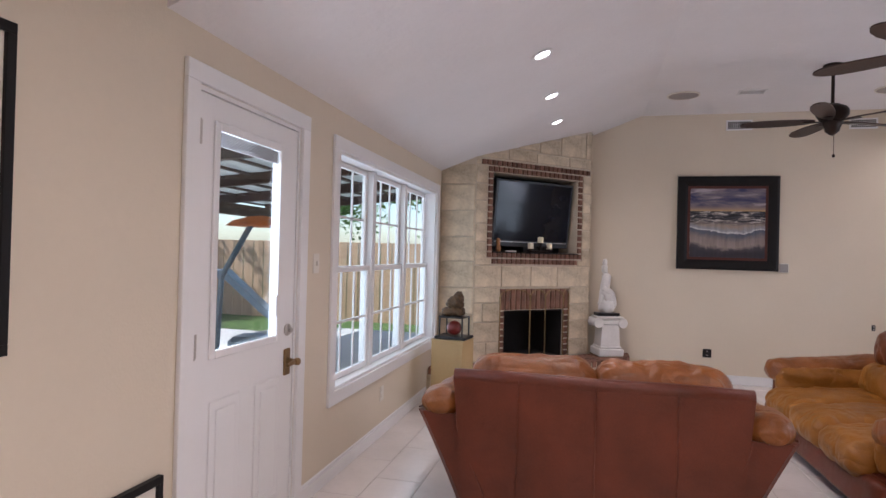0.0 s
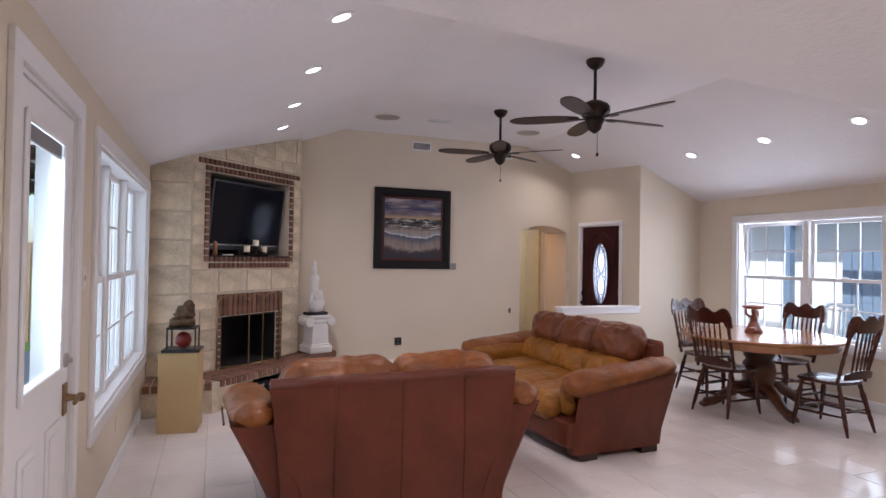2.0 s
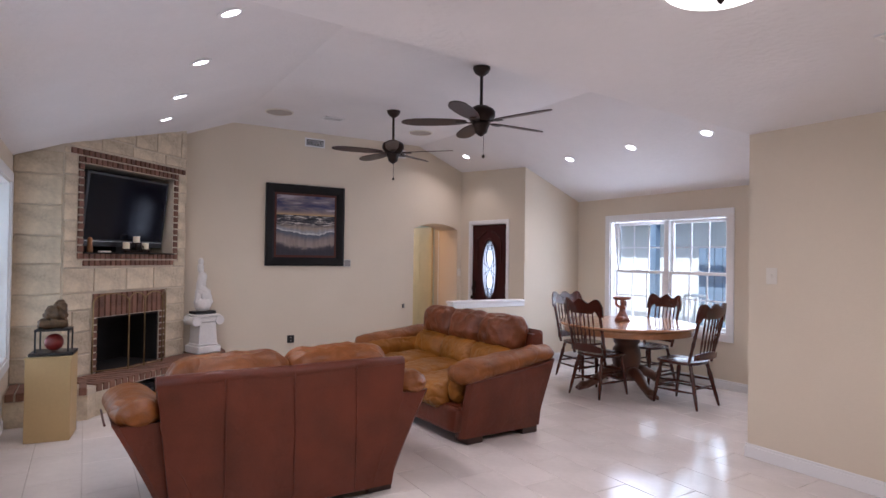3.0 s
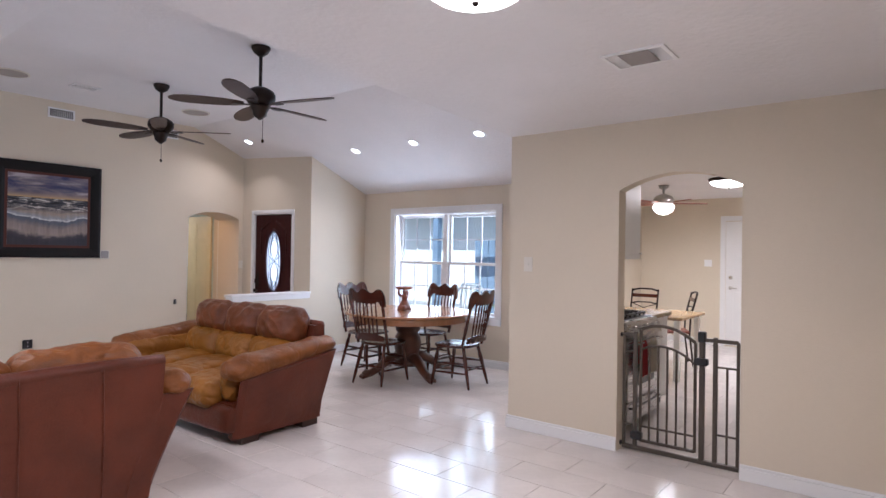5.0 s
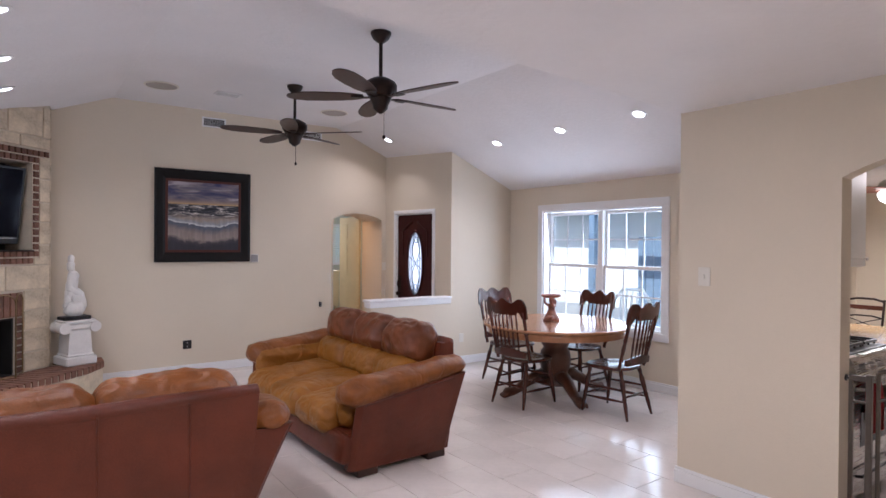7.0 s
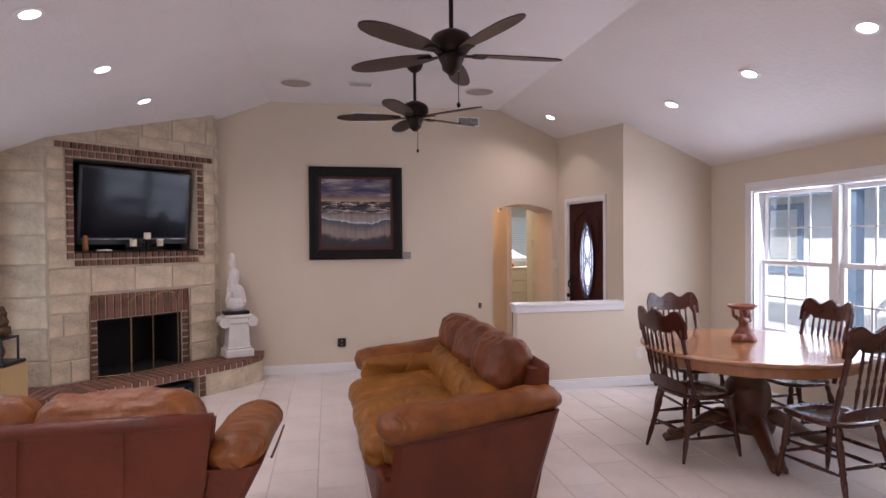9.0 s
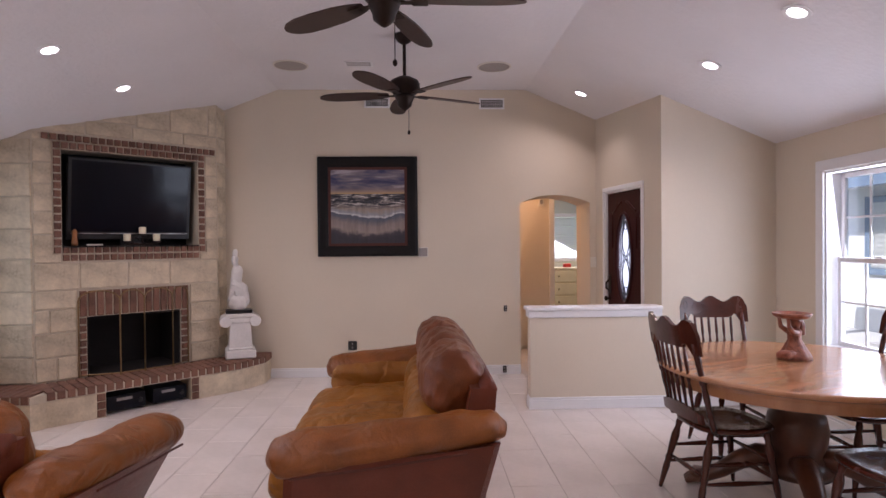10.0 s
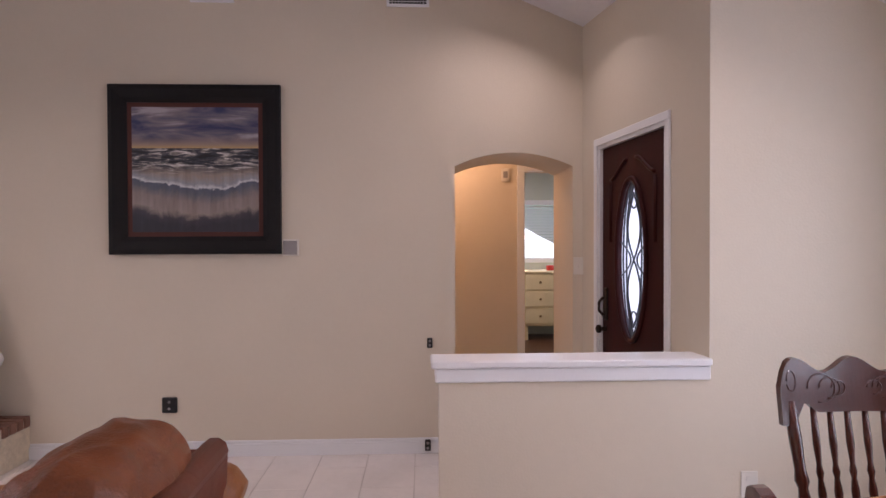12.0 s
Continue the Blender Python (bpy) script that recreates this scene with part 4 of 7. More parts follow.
# television in the niche
tv = thing("television", "black flat-screen television tilted forward in the brick niche", "television", FM @ Matrix.Translation((0.0, -0.13, 1.56)) @ Matrix.Rotation(radians(-7), 4, "X"))
part("bezel", boxes((-0.60, 0.60, -0.05, 0.03, 0, 0.76), bevel=0.008), BLACK, tv)
part("screen", boxes((-0.565, 0.565, 0.029, 0.034, 0.075, 0.735)), SCREEN, tv, "dark glossy screen")
part("trim_strip", boxes((-0.57, 0.57, 0.030, 0.036, 0.055, 0.062)), STEEL, tv)
part("mount", boxes((-0.2, 0.2, -0.17, -0.05, 0.2, 0.5), bevel=0.01), BLACK, tv)
part("stand_foot", boxes((-0.1, 0.1, -0.03, 0.02, -0.058, 0.0)), BLACK, tv)
holder = thing("candle_holder", "wrought iron holder with three ivory candles", "candle holder", FM @ Matrix.Translation((0.07, 0.0, NB[2] + 0.003)))
part("base", tube(bmesh.new(), [(-0.16, 0, 0.012), (-0.08, 0.01, 0.01), (0, 0.0, 0.012), (0.08, 0.01, 0.01), (0.16, 0, 0.012)], 0.012, 8), BRONZE, holder)
for u, z in ((-0.15, 0.03), (0.0, 0.10), (0.14, 0.03)):
    part("cup", lathe(bmesh.new(), [(0.012, 0.0), (0.012, z - 0.01), (0.045, z), (0.05, z + 0.012)], 14, Matrix.Translation((u, 0, 0))), BRONZE, holder)
    part("candle", lathe(bmesh.new(), [(0.034, z + 0.012), (0.035, z + 0.075), (0.03, z + 0.08)], 16, Matrix.Translation((u, 0, 0))), WAX, holder, "ivory pillar candle")
for u in (-0.07, 0.07):
    part("scroll", tube(bmesh.new(), [(u + 0.03 * math.cos(k), 0.01, 0.05 + 0.03 * math.sin(k)) for k in [q * 0.6 for q in range(10)]], 0.006, 6), BRONZE, holder)
solo("wooden_figurine", lathe(bmesh.new(), [(0.028, 0), (0.03, 0.03), (0.022, 0.08), (0.026, 0.13), (0.012, 0.15)], 12), WICKER, "small brown carved wooden figurine in the niche", "figurine", smooth=True, m=FM @ Matrix.Translation((-0.55, -0.02, NB[2] + 0.003)))
solo("remote_control", boxes((-0.07, 0.07, -0.02, 0.02, 0, 0.016), bevel=0.004), PLATE, "pale remote control lying in the niche", "remote", m=FM @ Matrix.Translation((-0.38, 0.0, NB[2] + 0.003)))

# plaster pedestal and statue on the hearth
PX, PY = 0.36, 7.17
ped = thing("pedestal", "white plaster pedestal with ionic scroll capital", "pedestal", pose(PX, PY, HZ + 0.002, 0, 0, 20))
part("plinth", boxes((-0.15, 0.15, -0.15, 0.15, 0, 0.09), (-0.13, 0.13, -0.13, 0.13, 0.09, 0.115), bevel=0.012), PLASTER, ped)
bm = bmesh.new()
prism(bm, [(-0.115, 0.115), (0.115, 0.115), (0.10, 0.36), (-0.10, 0.36)], "y", -0.11, 0.11)
part("shaft", bm, PLASTER, ped)
bm = boxes((-0.15, 0.15, -0.13, 0.13, 0.43, 0.46), bevel=0.008)
box(bm, -0.12, 0.12, -0.12, 0.12, 0.36, 0.43, bevel=0.02)
for s in (-1, 1):
    lathe(bm, [(0.055, -0.125), (0.06, -0.11), (0.045, 0), (0.06, 0.11), (0.055, 0.125)], 18, pose(s * 0.145, 0, 0.385, 90, 0, 0))
part("capital", bm, PLASTER, ped, smooth=False)
solo("marble_slab", boxes((-0.13, 0.13, -0.08, 0.08, 0, 0.035), bevel=0.004), BLACK, "black stone slab under the white statue", "slab", m=pose(PX - 0.01, PY, HZ + 0.464, 0, 0, 20))
bm = bmesh.new()
I4 = Matrix.Identity(4)
cushion(bm, (0.20, 0.15, 0.16), pose(0.01, 0, 0.08), 0.06, (0.1, 0.1, 0.1), 0.012, 8, 1, 14)
cushion(bm, (0.16, 0.13, 0.24), pose(0.05, 0, 0.16, 0, -14, 0), 0.06, (0, 0, 0.1), 0.012, 8, 2, 14)
cushion(bm, (0.12, 0.10, 0.28), pose(-0.015, 0, 0.33, 0, 8, 0), 0.045, (0.1, 0.1, 0.1), 0.01, 8, 3, 14)
cushion(bm, (0.07, 0.07, 0.20), pose(-0.07, 0, 0.18, 0, 10, 0), 0.03, (0, 0, 0), 0.008, 6, 4, 14)
cushion(bm, (0.17, 0.07, 0.07), pose(0.0, -0.03, 0.26, 0, 30, 0), 0.03, (0, 0, 0), 0.006, 6, 5, 14)
cushion(bm, (0.075, 0.08, 0.12), pose(-0.03, 0, 0.53), 0.037, (0.1, 0.1, 0), 0.006, 8, 6, 16)
cushion(bm, (0.06, 0.06, 0.10), pose(-0.02, 0, 0.45), 0.028, (0, 0, 0), 0.003, 6, 7, 14)
cushion(bm, (0.06, 0.07, 0.09), pose(-0.028, 0, 0.61, 0, 6, 0), 0.03, (0, 0, 0), 0.006, 6, 8, 16)
solo("statue", bm, PLASTER, "white plaster seated classical statue", "statue", smooth=True, m=pose(PX - 0.02, PY, HZ + 0.50, 0, 0, 20) @ Matrix.Diagonal((0.84, 0.9, 0.97, 1)))

# tan stand with lion sculpture
BX, BY = -1.075, 5.275
stand = thing("display_stand", "pale gold laminate display stand by the window wall", "stand", pose(BX, BY, 0.001, 0, 0, -8))
part("body", boxes((-0.152, 0.152, -0.147, 0.147, 0, 0.64), bevel=0.003), TAN, stand)
part("top", boxes((-0.156, 0.156, -0.151, 0.151, 0.64, 0.655), bevel=0.003), TAN, stand)
case = thing("display_case", "small black-framed glass case holding a red ball", "display case", pose(BX + 0.01, BY, 0.659, 0, 0, -8))
part("base", boxes((-0.15, 0.15, -0.12, 0.12, 0, 0.025), bevel=0.004), BLACK, case)
for sx in (-1, 1):
    for sy in (-1, 1):
        part("post", boxes((sx * 0.11 - 0.006, sx * 0.11 + 0.006, sy * 0.09 - 0.006, sy * 0.09 + 0.006, 0.025, 0.19)), BLACK, case)
part("top_frame", boxes((-0.118, 0.118, -0.098, 0.098, 0.19, 0.205), bevel=0.003), BLACK, case)
part("red_ball", lathe(bmesh.new(), [(0.002, 0.026)] + [(0.068 * math.sin(k * math.pi / 10), 0.094 - 0.068 * math.cos(k * math.pi / 10)) for k in range(1, 10)] + [(0.002, 0.162)], 18), REDSTONE, case, "dark red glazed ball", smooth=True)
bm = bmesh.new()
cushion(bm, (0.20, 0.15, 0.07), pose(0, 0, 0.035), 0.03, (0, 0, 0), 0.01, 8, 1, 18)
cushion(bm, (0.14, 0.13, 0.12), pose(0.02, 0, 0.11, 0, -10, 0), 0.05, (0.1, 0.1, 0), 0.016, 8, 2, 18)
cushion(bm, (0.09, 0.10, 0.09), pose(0.05, -0.01, 0.17), 0.04, (0, 0, 0), 0.014, 8, 3, 20)
cushion(bm, (0.07, 0.05, 0.05), pose(0.01, -0.04, 0.06), 0.02, (0, 0, 0), 0.006, 6, 4, 20)
solo("lion_sculpture", bm, LION, "brown bronze lion head sculpture on the display case", "sculpture", smooth=True, m=pose(BX, BY, 0.867, 0, 0, 0))


# ---- leather seating ----
def sofa(name, label, seats, L, m, inner=LEATHER2, pillow=LEATHER3, flare=0.28, heel=0.40):
    """Length along x, front towards -y; arms flare outwards and the back leans."""
    s = thing(name, label, "sofa", m)
    Li = L - 0.62
    hb = L / 2 - flare
    bm = bmesh.new()
    prism(bm, [(-0.40, 0.045), (heel - 0.02, 0.045), (heel, 0.30), (-0.47, 0.30)], "x", -hb + 0.03, hb - 0.03)
    part("base", bm, LEATHER, s)
    bm = bmesh.new()
    cushion(bm, (2 * hb - 0.02, 0.10, 0.20), pose(0, -0.475, 0.19, -8, 0, 0), 0.035, (0, 0.2, 0), 0.004, 12, 3)
    part("front_rail", bm, LEATHER, s, smooth=True)
    # outer back: a leaning padded panel
    bm = bmesh.new()
    wb, wt = hb - 0.02, L / 2 - 0.24
    cols, rows = 16, 8
    for fy, flip in ((0.0, False), (-0.12, True)):
        grid = []
        for j in range(rows + 1):
            t_ = j / rows
            y = heel + (0.50 - heel) * t_ + fy + (0.02 * math.sin(t_ * math.pi) if not flip else 0)
            w = wb + (wt - wb) * t_
            grid.append([bm.verts.new((w * (2 * i / cols - 1), y + (0.006 * noise.noise(Vector((i * 0.4, j * 0.5, L))) if not flip else 0), 0.05 + 0.755 * t_)) for i in range(cols + 1)])
        for j in range(rows):
            for i in range(cols):
                f = (grid[j][i], grid[j][i + 1], grid[j + 1][i + 1], grid[j + 1][i])
                bm.faces.new(f[::-1] if not flip else f)
        if not flip:
            g0 = grid
    for i in range(cols):
        bm.faces.new((g0[rows][i], g0[rows][i + 1], grid[rows][i + 1], grid[rows][i]))
    for i, e in ((0, 1), (cols, -1)):
        for j in range(rows):
            bm.faces.new((g0[j][i], g0[j + 1][i], grid[j + 1][i], grid[j][i]))
    bmesh.ops.recalc_face_normals(bm, faces=bm.faces)
    back = part("back_panel", bm, LEATHER, s, smooth=False)
    bm = tube(bmesh.new(), [(-wt, 0.462, 0.80), (-wt * 0.5, 0.467, 0.805), (0, 0.467, 0.80), (wt * 0.5, 0.467, 0.805), (wt, 0.462, 0.80)], 0.04, 10)
    part("top_rail", bm, LEATHER, s, smooth=True)
    for u in ([0.0, -Li / 3.4, Li / 3.4] if seats == 2 else [-Li / 6, Li / 6]):
        part("seam", tube(bmesh.new(), [(u, heel + 0.004 + (0.50 - heel) * t_ + 0.021 * math.sin(t_ * math.pi), 0.05 + 0.755 * t_) for t_ in [k / 8 for k in range(9)]], 0.0035, 5), LEATHER, back)
    for sg in (-1, 1):
        part("seam", tube(bmesh.new(), [(sg * (wt - 0.015 - 0.20 * math.sin(t_ * 1.4) ** 1.6 * (wt - wb + 0.12) / 0.2), heel + (0.50 - heel) * (1 - t_) * 0.9 + 0.016, 0.62 - 0.54 * t_) for t_ in [k / 10 for k in range(11)]], 0.004, 5), LEATHER, back)
    # arms: flared side panel, inner pad and a rolled top that drops to the front
    for sg in (-1, 1):
        bm = bmesh.new()
        rows = 8
        ring = []
        for j in range(rows + 1):
            t_ = j / rows
            xo = hb + (L / 2 - 0.045 - hb) * (t_ ** 1.15)
            y0_, y1_ = -0.46 + 0.04 * t_, heel - 0.02 + (0.51 - heel) * t_
            xi = min(hb - 0.06, xo - 0.1) + 0.06 * t_
            zf, zr = 0.05 + 0.47 * t_, 0.05 + 0.56 * t_
            ring.append([bm.verts.new((sg * xx, yy, zz)) for xx, yy, zz in ((xi, y0_, zf), (xo - 0.03, y0_ - 0.012, zf), (xo, y0_ + 0.03, zf), (xo + 0.012 * math.sin(t_ * 3), (y0_ + y1_) / 2, (zf + zr) / 2), (xo, y1_ - 0.03, zr), (xo - 0.03, y1_, zr), (xi, y1_, zr))])
        for j in range(rows):
            for k in range(7):
                q = (k + 1) % 7
                bm.faces.new((ring[j][k], ring[j][q], ring[j + 1][q], ring[j + 1][k]))
        bm.faces.new(ring[0]), bm.faces.new(ring[-1])
        bmesh.ops.recalc_face_normals(bm, faces=bm.faces)
        arm = part("arm_panel", bm, LEATHER, s)
        bm = cushion(bmesh.new(), (0.15, 0.84, 0.30), pose(sg * (L / 2 - 0.27), -0.04, 0.46, 3, 0, 0), 0.07, (0.1, 0.02, 0.02), 0.012, 16, 2.0 + sg, 8)
        part("arm_lining", bm, inner, s, smooth=True)
        xa = L / 2 - 0.165
        path = [(0.52, 0.64), (0.46, 0.655), (0.34, 0.645), (0.20, 0.625), (0.04, 0.605), (-0.12, 0.585), (-0.28, 0.57), (-0.40, 0.555), (-0.47, 0.54), (-0.51, 0.525)]
        rad = [0.06, 0.12, 0.145, 0.15, 0.152, 0.156, 0.162, 0.165, 0.145, 0.07]
        dense, dr = [], []
        for k in range(len(path) - 1):
            for q in range(4):
                t_ = q / 4
                dense.append(((path[k][0] * (1 - t_) + path[k + 1][0] * t_), (path[k][1] * (1 - t_) + path[k + 1][1] * t_)))
                dr.append(0.87 * (rad[k] * (1 - t_) + rad[k + 1] * t_))
        dense.append(path[-1]), dr.append(0.87 * rad[-1])
        bm = tube(bmesh.new(), [(sg * xa, y, z) for y, z in dense], dr, 28, flat=0.66)
        for v in bm.verts:
            v.co += Vector((0.3 * sg, 0, 1)) * (0.014 * noise.noise(v.co * 8 + Vector((L, 0, sg))) + 0.010 * noise.noise(Vector((v.co.x * 7, v.co.y * 22, v.co.z * 7))))
        part("arm_pad", bm, LEATHER4, s, "padded leather arm with soft creases", smooth=True)
        part("arm_seam", tube(bmesh.new(), [(sg * (L / 2 - 0.018), y, z - 0.055) for y, z in path[2:-2]], 0.006, 5), SEAM, arm)
        for y in (-0.33, heel - 0.12):
            part("foot", boxes((sg * (hb - 0.08) - 0.08, sg * (hb - 0.08) + 0.08, y - 0.08, y + 0.08, 0.0, 0.055), bevel=0.006), FOOT, s)
    w = Li / seats
    for k in range(seats):
        x = -Li / 2 + (k + 0.5) * w
        bm = cushion(bmesh.new(), (w + 0.01, 0.88, 0.20), pose(x, -0.13, 0.36, 3, 0, 0), 0.085, (0.01, 0.03, 0.32), 0.008, 44, 3.0 + k + L, 6)
        part("seat_cushion", bm, inner, s, "golden brown wrinkled seat cushion", smooth=True)
        bm = cushion(bmesh.new(), (w + 0.01, 0.20, 0.26), pose(x, 0.19, 0.555, -14, 0, 0), 0.08, (0.01, 0.3, 0.02), 0.007, 30, 7.0 + k + L, 6)
        part("lumbar_cushion", bm, inner, s, smooth=True)
        bm = cushion(bmesh.new(), (w + 0.015, 0.26, 0.33), pose(x, 0.31, 0.785 if seats == 3 else 0.742, -10, 0, 0), 0.115, (0.015, 0.25, 0.03), 0.012, 44, 11.0 + k + L, 6)
        part("back_cushion", bm, pillow, s, "chestnut leather head cushion", smooth=True)
    return s


sofa("loveseat", "brick-brown leather loveseat with its back to the door", 2, 1.90, pose(0.165, 3.465, 0.001, 0, 0, 180), flare=0.30, heel=0.50, pillow=LEATHER4)
sofa("sofa", "brown leather three-seat sofa with golden wrinkled cushions", 3, 2.14, pose(2.10, 4.455, 0.001, 0, 0, -89), flare=0.10, heel=0.36)


# ---- dining ----
TX, TY = 4.44, 4.27
table = thing("dining_table", "round honey oak pedestal dining table", "table", pose(TX, TY, 0.001, 0, 0, 25))
R = 0.76
part("tabletop", lathe(bmesh.new(), [(0.1, 0.722), (R - 0.025, 0.722), (R, 0.732), (R + 0.004, 0.742), (R, 0.752), (R - 0.012, 0.758), (0.1, 0.7585)], 64), OAK, table, "glossy honey oak top with board grain")
part("apron", lathe(bmesh.new(), [(R - 0.07, 0.65), (R - 0.05, 0.655), (R - 0.045, 0.70), (R - 0.05, 0.721), (R - 0.08, 0.721)], 64), OAK, table)
part("pedestal", lathe(bmesh.new(), [(0.18, 0.12), (0.19, 0.16), (0.15, 0.19), (0.13, 0.24), (0.155, 0.30), (0.165, 0.38), (0.15, 0.46), (0.12, 0.50), (0.145, 0.53), (0.15, 0.58), (0.20, 0.62), (0.34, 0.65), (0.34, 0.70)], 32), PEDOAK, table, smooth=True)
for k in range(4):
    a = radians(45 + 90 * k)
    pts = [(0.10, 0.20), (0.20, 0.21), (0.30, 0.165), (0.40, 0.095), (0.48, 0.06), (0.545, 0.055), (0.575, 0.05)]
    bm = tube(bmesh.new(), [(r * math.cos(a), r * math.sin(a), z) for r, z in pts], [0.075, 0.07, 0.06, 0.05, 0.048, 0.055, 0.03], 10, flat=0.9)
    for q in (-1, 0, 1):
        tube(bm, [(0.50 * math.cos(a) - q * 0.03 * math.sin(a), 0.50 * math.sin(a) + q * 0.03 * math.cos(a), 0.045), (0.58 * math.cos(a) - q * 0.035 * math.sin(a), 0.58 * math.sin(a) + q * 0.035 * math.cos(a), 0.03), (0.60 * math.cos(a) - q * 0.037 * math.sin(a), 0.60 * math.sin(a) + q * 0.037 * math.cos(a), 0.015)], [0.024, 0.022, 0.012], 8)
    part("claw_foot", bm, PEDOAK, table, "carved claw foot", smooth=True)

LEG = [(0.011, 0), (0.014, 0.1), (0.02, 0.3), (0.016, 0.38), (0.022, 0.42), (0.017, 0.47), (0.022, 0.62), (0.024, 0.75), (0.015, 0.86), (0.02, 0.92), (0.014, 1)]
POST = [(0.016, 0), (0.017, 0.12), (0.012, 0.16), (0.02, 0.2), (0.014, 0.26), (0.019, 0.42), (0.013, 0.52), (0.02, 0.56), (0.015, 0.62), (0.018, 0.8), (0.016, 1)]
SPIN = [(0.007, 0), (0.009, 0.2), (0.012, 0.35), (0.007, 0.45), (0.011, 0.5), (0.007, 0.56), (0.011, 0.72), (0.008, 1)]
RUNG = [(0.008, 0), (0.012, 0.3), (0.015, 0.5), (0.012, 0.7), (0.008, 1)]


def back_point(x, z):
    """A place on the chair's curved, raked back; x across, z up."""
    return Vector((x, -0.20 - 0.10 * (z - 0.45) / 0.6 - 0.035 * (1 - (x / 0.25) ** 2), z))


def dining_chair():
    """Pressed-back chair: back at -y, looking towards +y."""
    c = thing("dining_chair", "dark-stained pressed-back oak dining chair with turned spindles", "chair", group="chairs round the dining table")
    bm = bmesh.new()
    ring_t, ring_b = [], []
    for k in range(28):
        a = k * math.tau / 28
        ca, sa = math.cos(a), math.sin(a)
        px = 0.23 * math.copysign(abs(ca) ** 0.65, ca) * (1.0 + 0.06 * sa)
        py = 0.02 + 0.225 * math.copysign(abs(sa) ** 0.7, sa)
        ring_t.append((px, py)), ring_b.append((px * 0.95, py * 0.95))
    levels = [(0.93, 0.425), (1.0, 0.435), (1.0, 0.448), (0.97, 0.455), (0.75, 0.447), (0.4, 0.440), (0.02, 0.440)]
    rings = [[bm.verts.new((x * f, y * f, z)) for x, y in ring_t] for f, z in levels]
    for p, q in zip(rings, rings[1:]):
        for k in range(28):
            bm.faces.new((p[k], p[(k + 1) % 28], q[(k + 1) % 28], q[k]))
    bm.faces.new(rings[0][::-1]), bm.faces.new(rings[-1])
    part("seat", bm, DARKOAK, c, smooth=True)
    feet = {(-1, 1): (-0.205, 0.225), (1, 1): (0.205, 0.225), (-1, -1): (-0.20, -0.255), (1, -1): (0.20, -0.255)}
    tops = {(-1, 1): (-0.165, 0.165), (1, 1): (0.165, 0.165), (-1, -1): (-0.15, -0.15), (1, -1): (0.15, -0.15)}

    def leg_at(key, z):
        f, t_ = feet[key], tops[key]
        s_ = z / 0.43
        return Vector((f[0] + (t_[0] - f[0]) * s_, f[1] + (t_[1] - f[1]) * s_, z))
    for key in feet:
        part("leg", turned(bmesh.new(), leg_at(key, 0), leg_at(key, 0.43), LEG), DARKOAK, c, smooth=True)
    for z in (0.15, 0.25):
        for sx in (-1, 1):
            part("stretcher", turned(bmesh.new(), leg_at((sx, 1), z), leg_at((sx, -1), z + 0.01), RUNG), DARKOAK, c, smooth=True)
    for sy, zz in ((1, (0.17, 0.27)), (-1, (0.20,))):
        for z in zz:
            part("stretcher", turned(bmesh.new(), leg_at((-1, sy), z), leg_at((1, sy), z), RUNG), DARKOAK, c, smooth=True)
    for sx in (-1, 1):
        part("back_post", turned(bmesh.new(), (sx * 0.205, -0.165, 0.44), back_point(sx * 0.215, 0.93), POST), DARKOAK, c, smooth=True)
    # carved crest: scalloped board
    bm = bmesh.new()
    n_ = 32
    top, bot = [], []
    for k in range(n_ + 1):
        a = abs(2 * k / n_ - 1)
        zt = 1.032 + 0.022 * math.cos(a * math.tau / 0.76) - (0.05 * ((a - 0.84) / 0.16) ** 2 if a > 0.84 else 0)
        zb_ = 0.895 + 0.03 * math.exp(-((a - 0.66) / 0.09) ** 2) - 0.03 * min(1, max(0, (a - 0.72) / 0.1))
        top.append(zt), bot.append(zb_)
    cols = []
    for k in range(n_ + 1):
        x = 0.255 * (2 * k / n_ - 1)
        col = []
        for off in (-0.011, 0.011):
            for z in (bot[k], top[k]):
                p = back_point(x * 0.98, z)
                col.append(bm.verts.new((p.x, p.y + off, p.z)))
        cols.append(col)
    for p, q in zip(cols, cols[1:]):
        bm.faces.new((p[0], q[0], q[1], p[1])), bm.faces.new((p[2], p[3], q[3], q[2])), bm.faces.new((p[1], q[1], q[3], p[3])), bm.faces.new((p[0], p[2], q[2], q[0]))
    bm.faces.new((cols[0][0], cols[0][1], cols[0][3], cols[0][2])), bm.faces.new((cols[-1][0], cols[-1][2], cols[-1][3], cols[-1][1]))
    bmesh.ops.recalc_face_normals(bm, faces=bm.faces)
    crest = part("crest_rail", bm, DARKOAK, c, "carved and pressed crest rail", smooth=False)
    for sx in (-1, 1):
        bm = bmesh.new()
        for k in range(3):
            r_ = 0.022 + 0.012 * k
            tube(bm, [back_point(sx * (0.055 + 0.028 * k) + r_ * math.cos(q * 0.5), 0.965 + r_ * 0.9 * math.sin(q * 0.5)) + Vector((0, 0.012, 0)) for q in range(11)], 0.0022, 5)
        tube(bm, [back_point(sx * 0.21 + 0.016 * math.cos(q * 0.6), 0.99 + 0.03 * math.sin(q * 0.6)) + Vector((0, 0.011, 0)) for q in range(11)], 0.0024, 5)
        part("carving", bm, DARKOAK, crest, smooth=True)
    bm = bmesh.new()
    cols = []
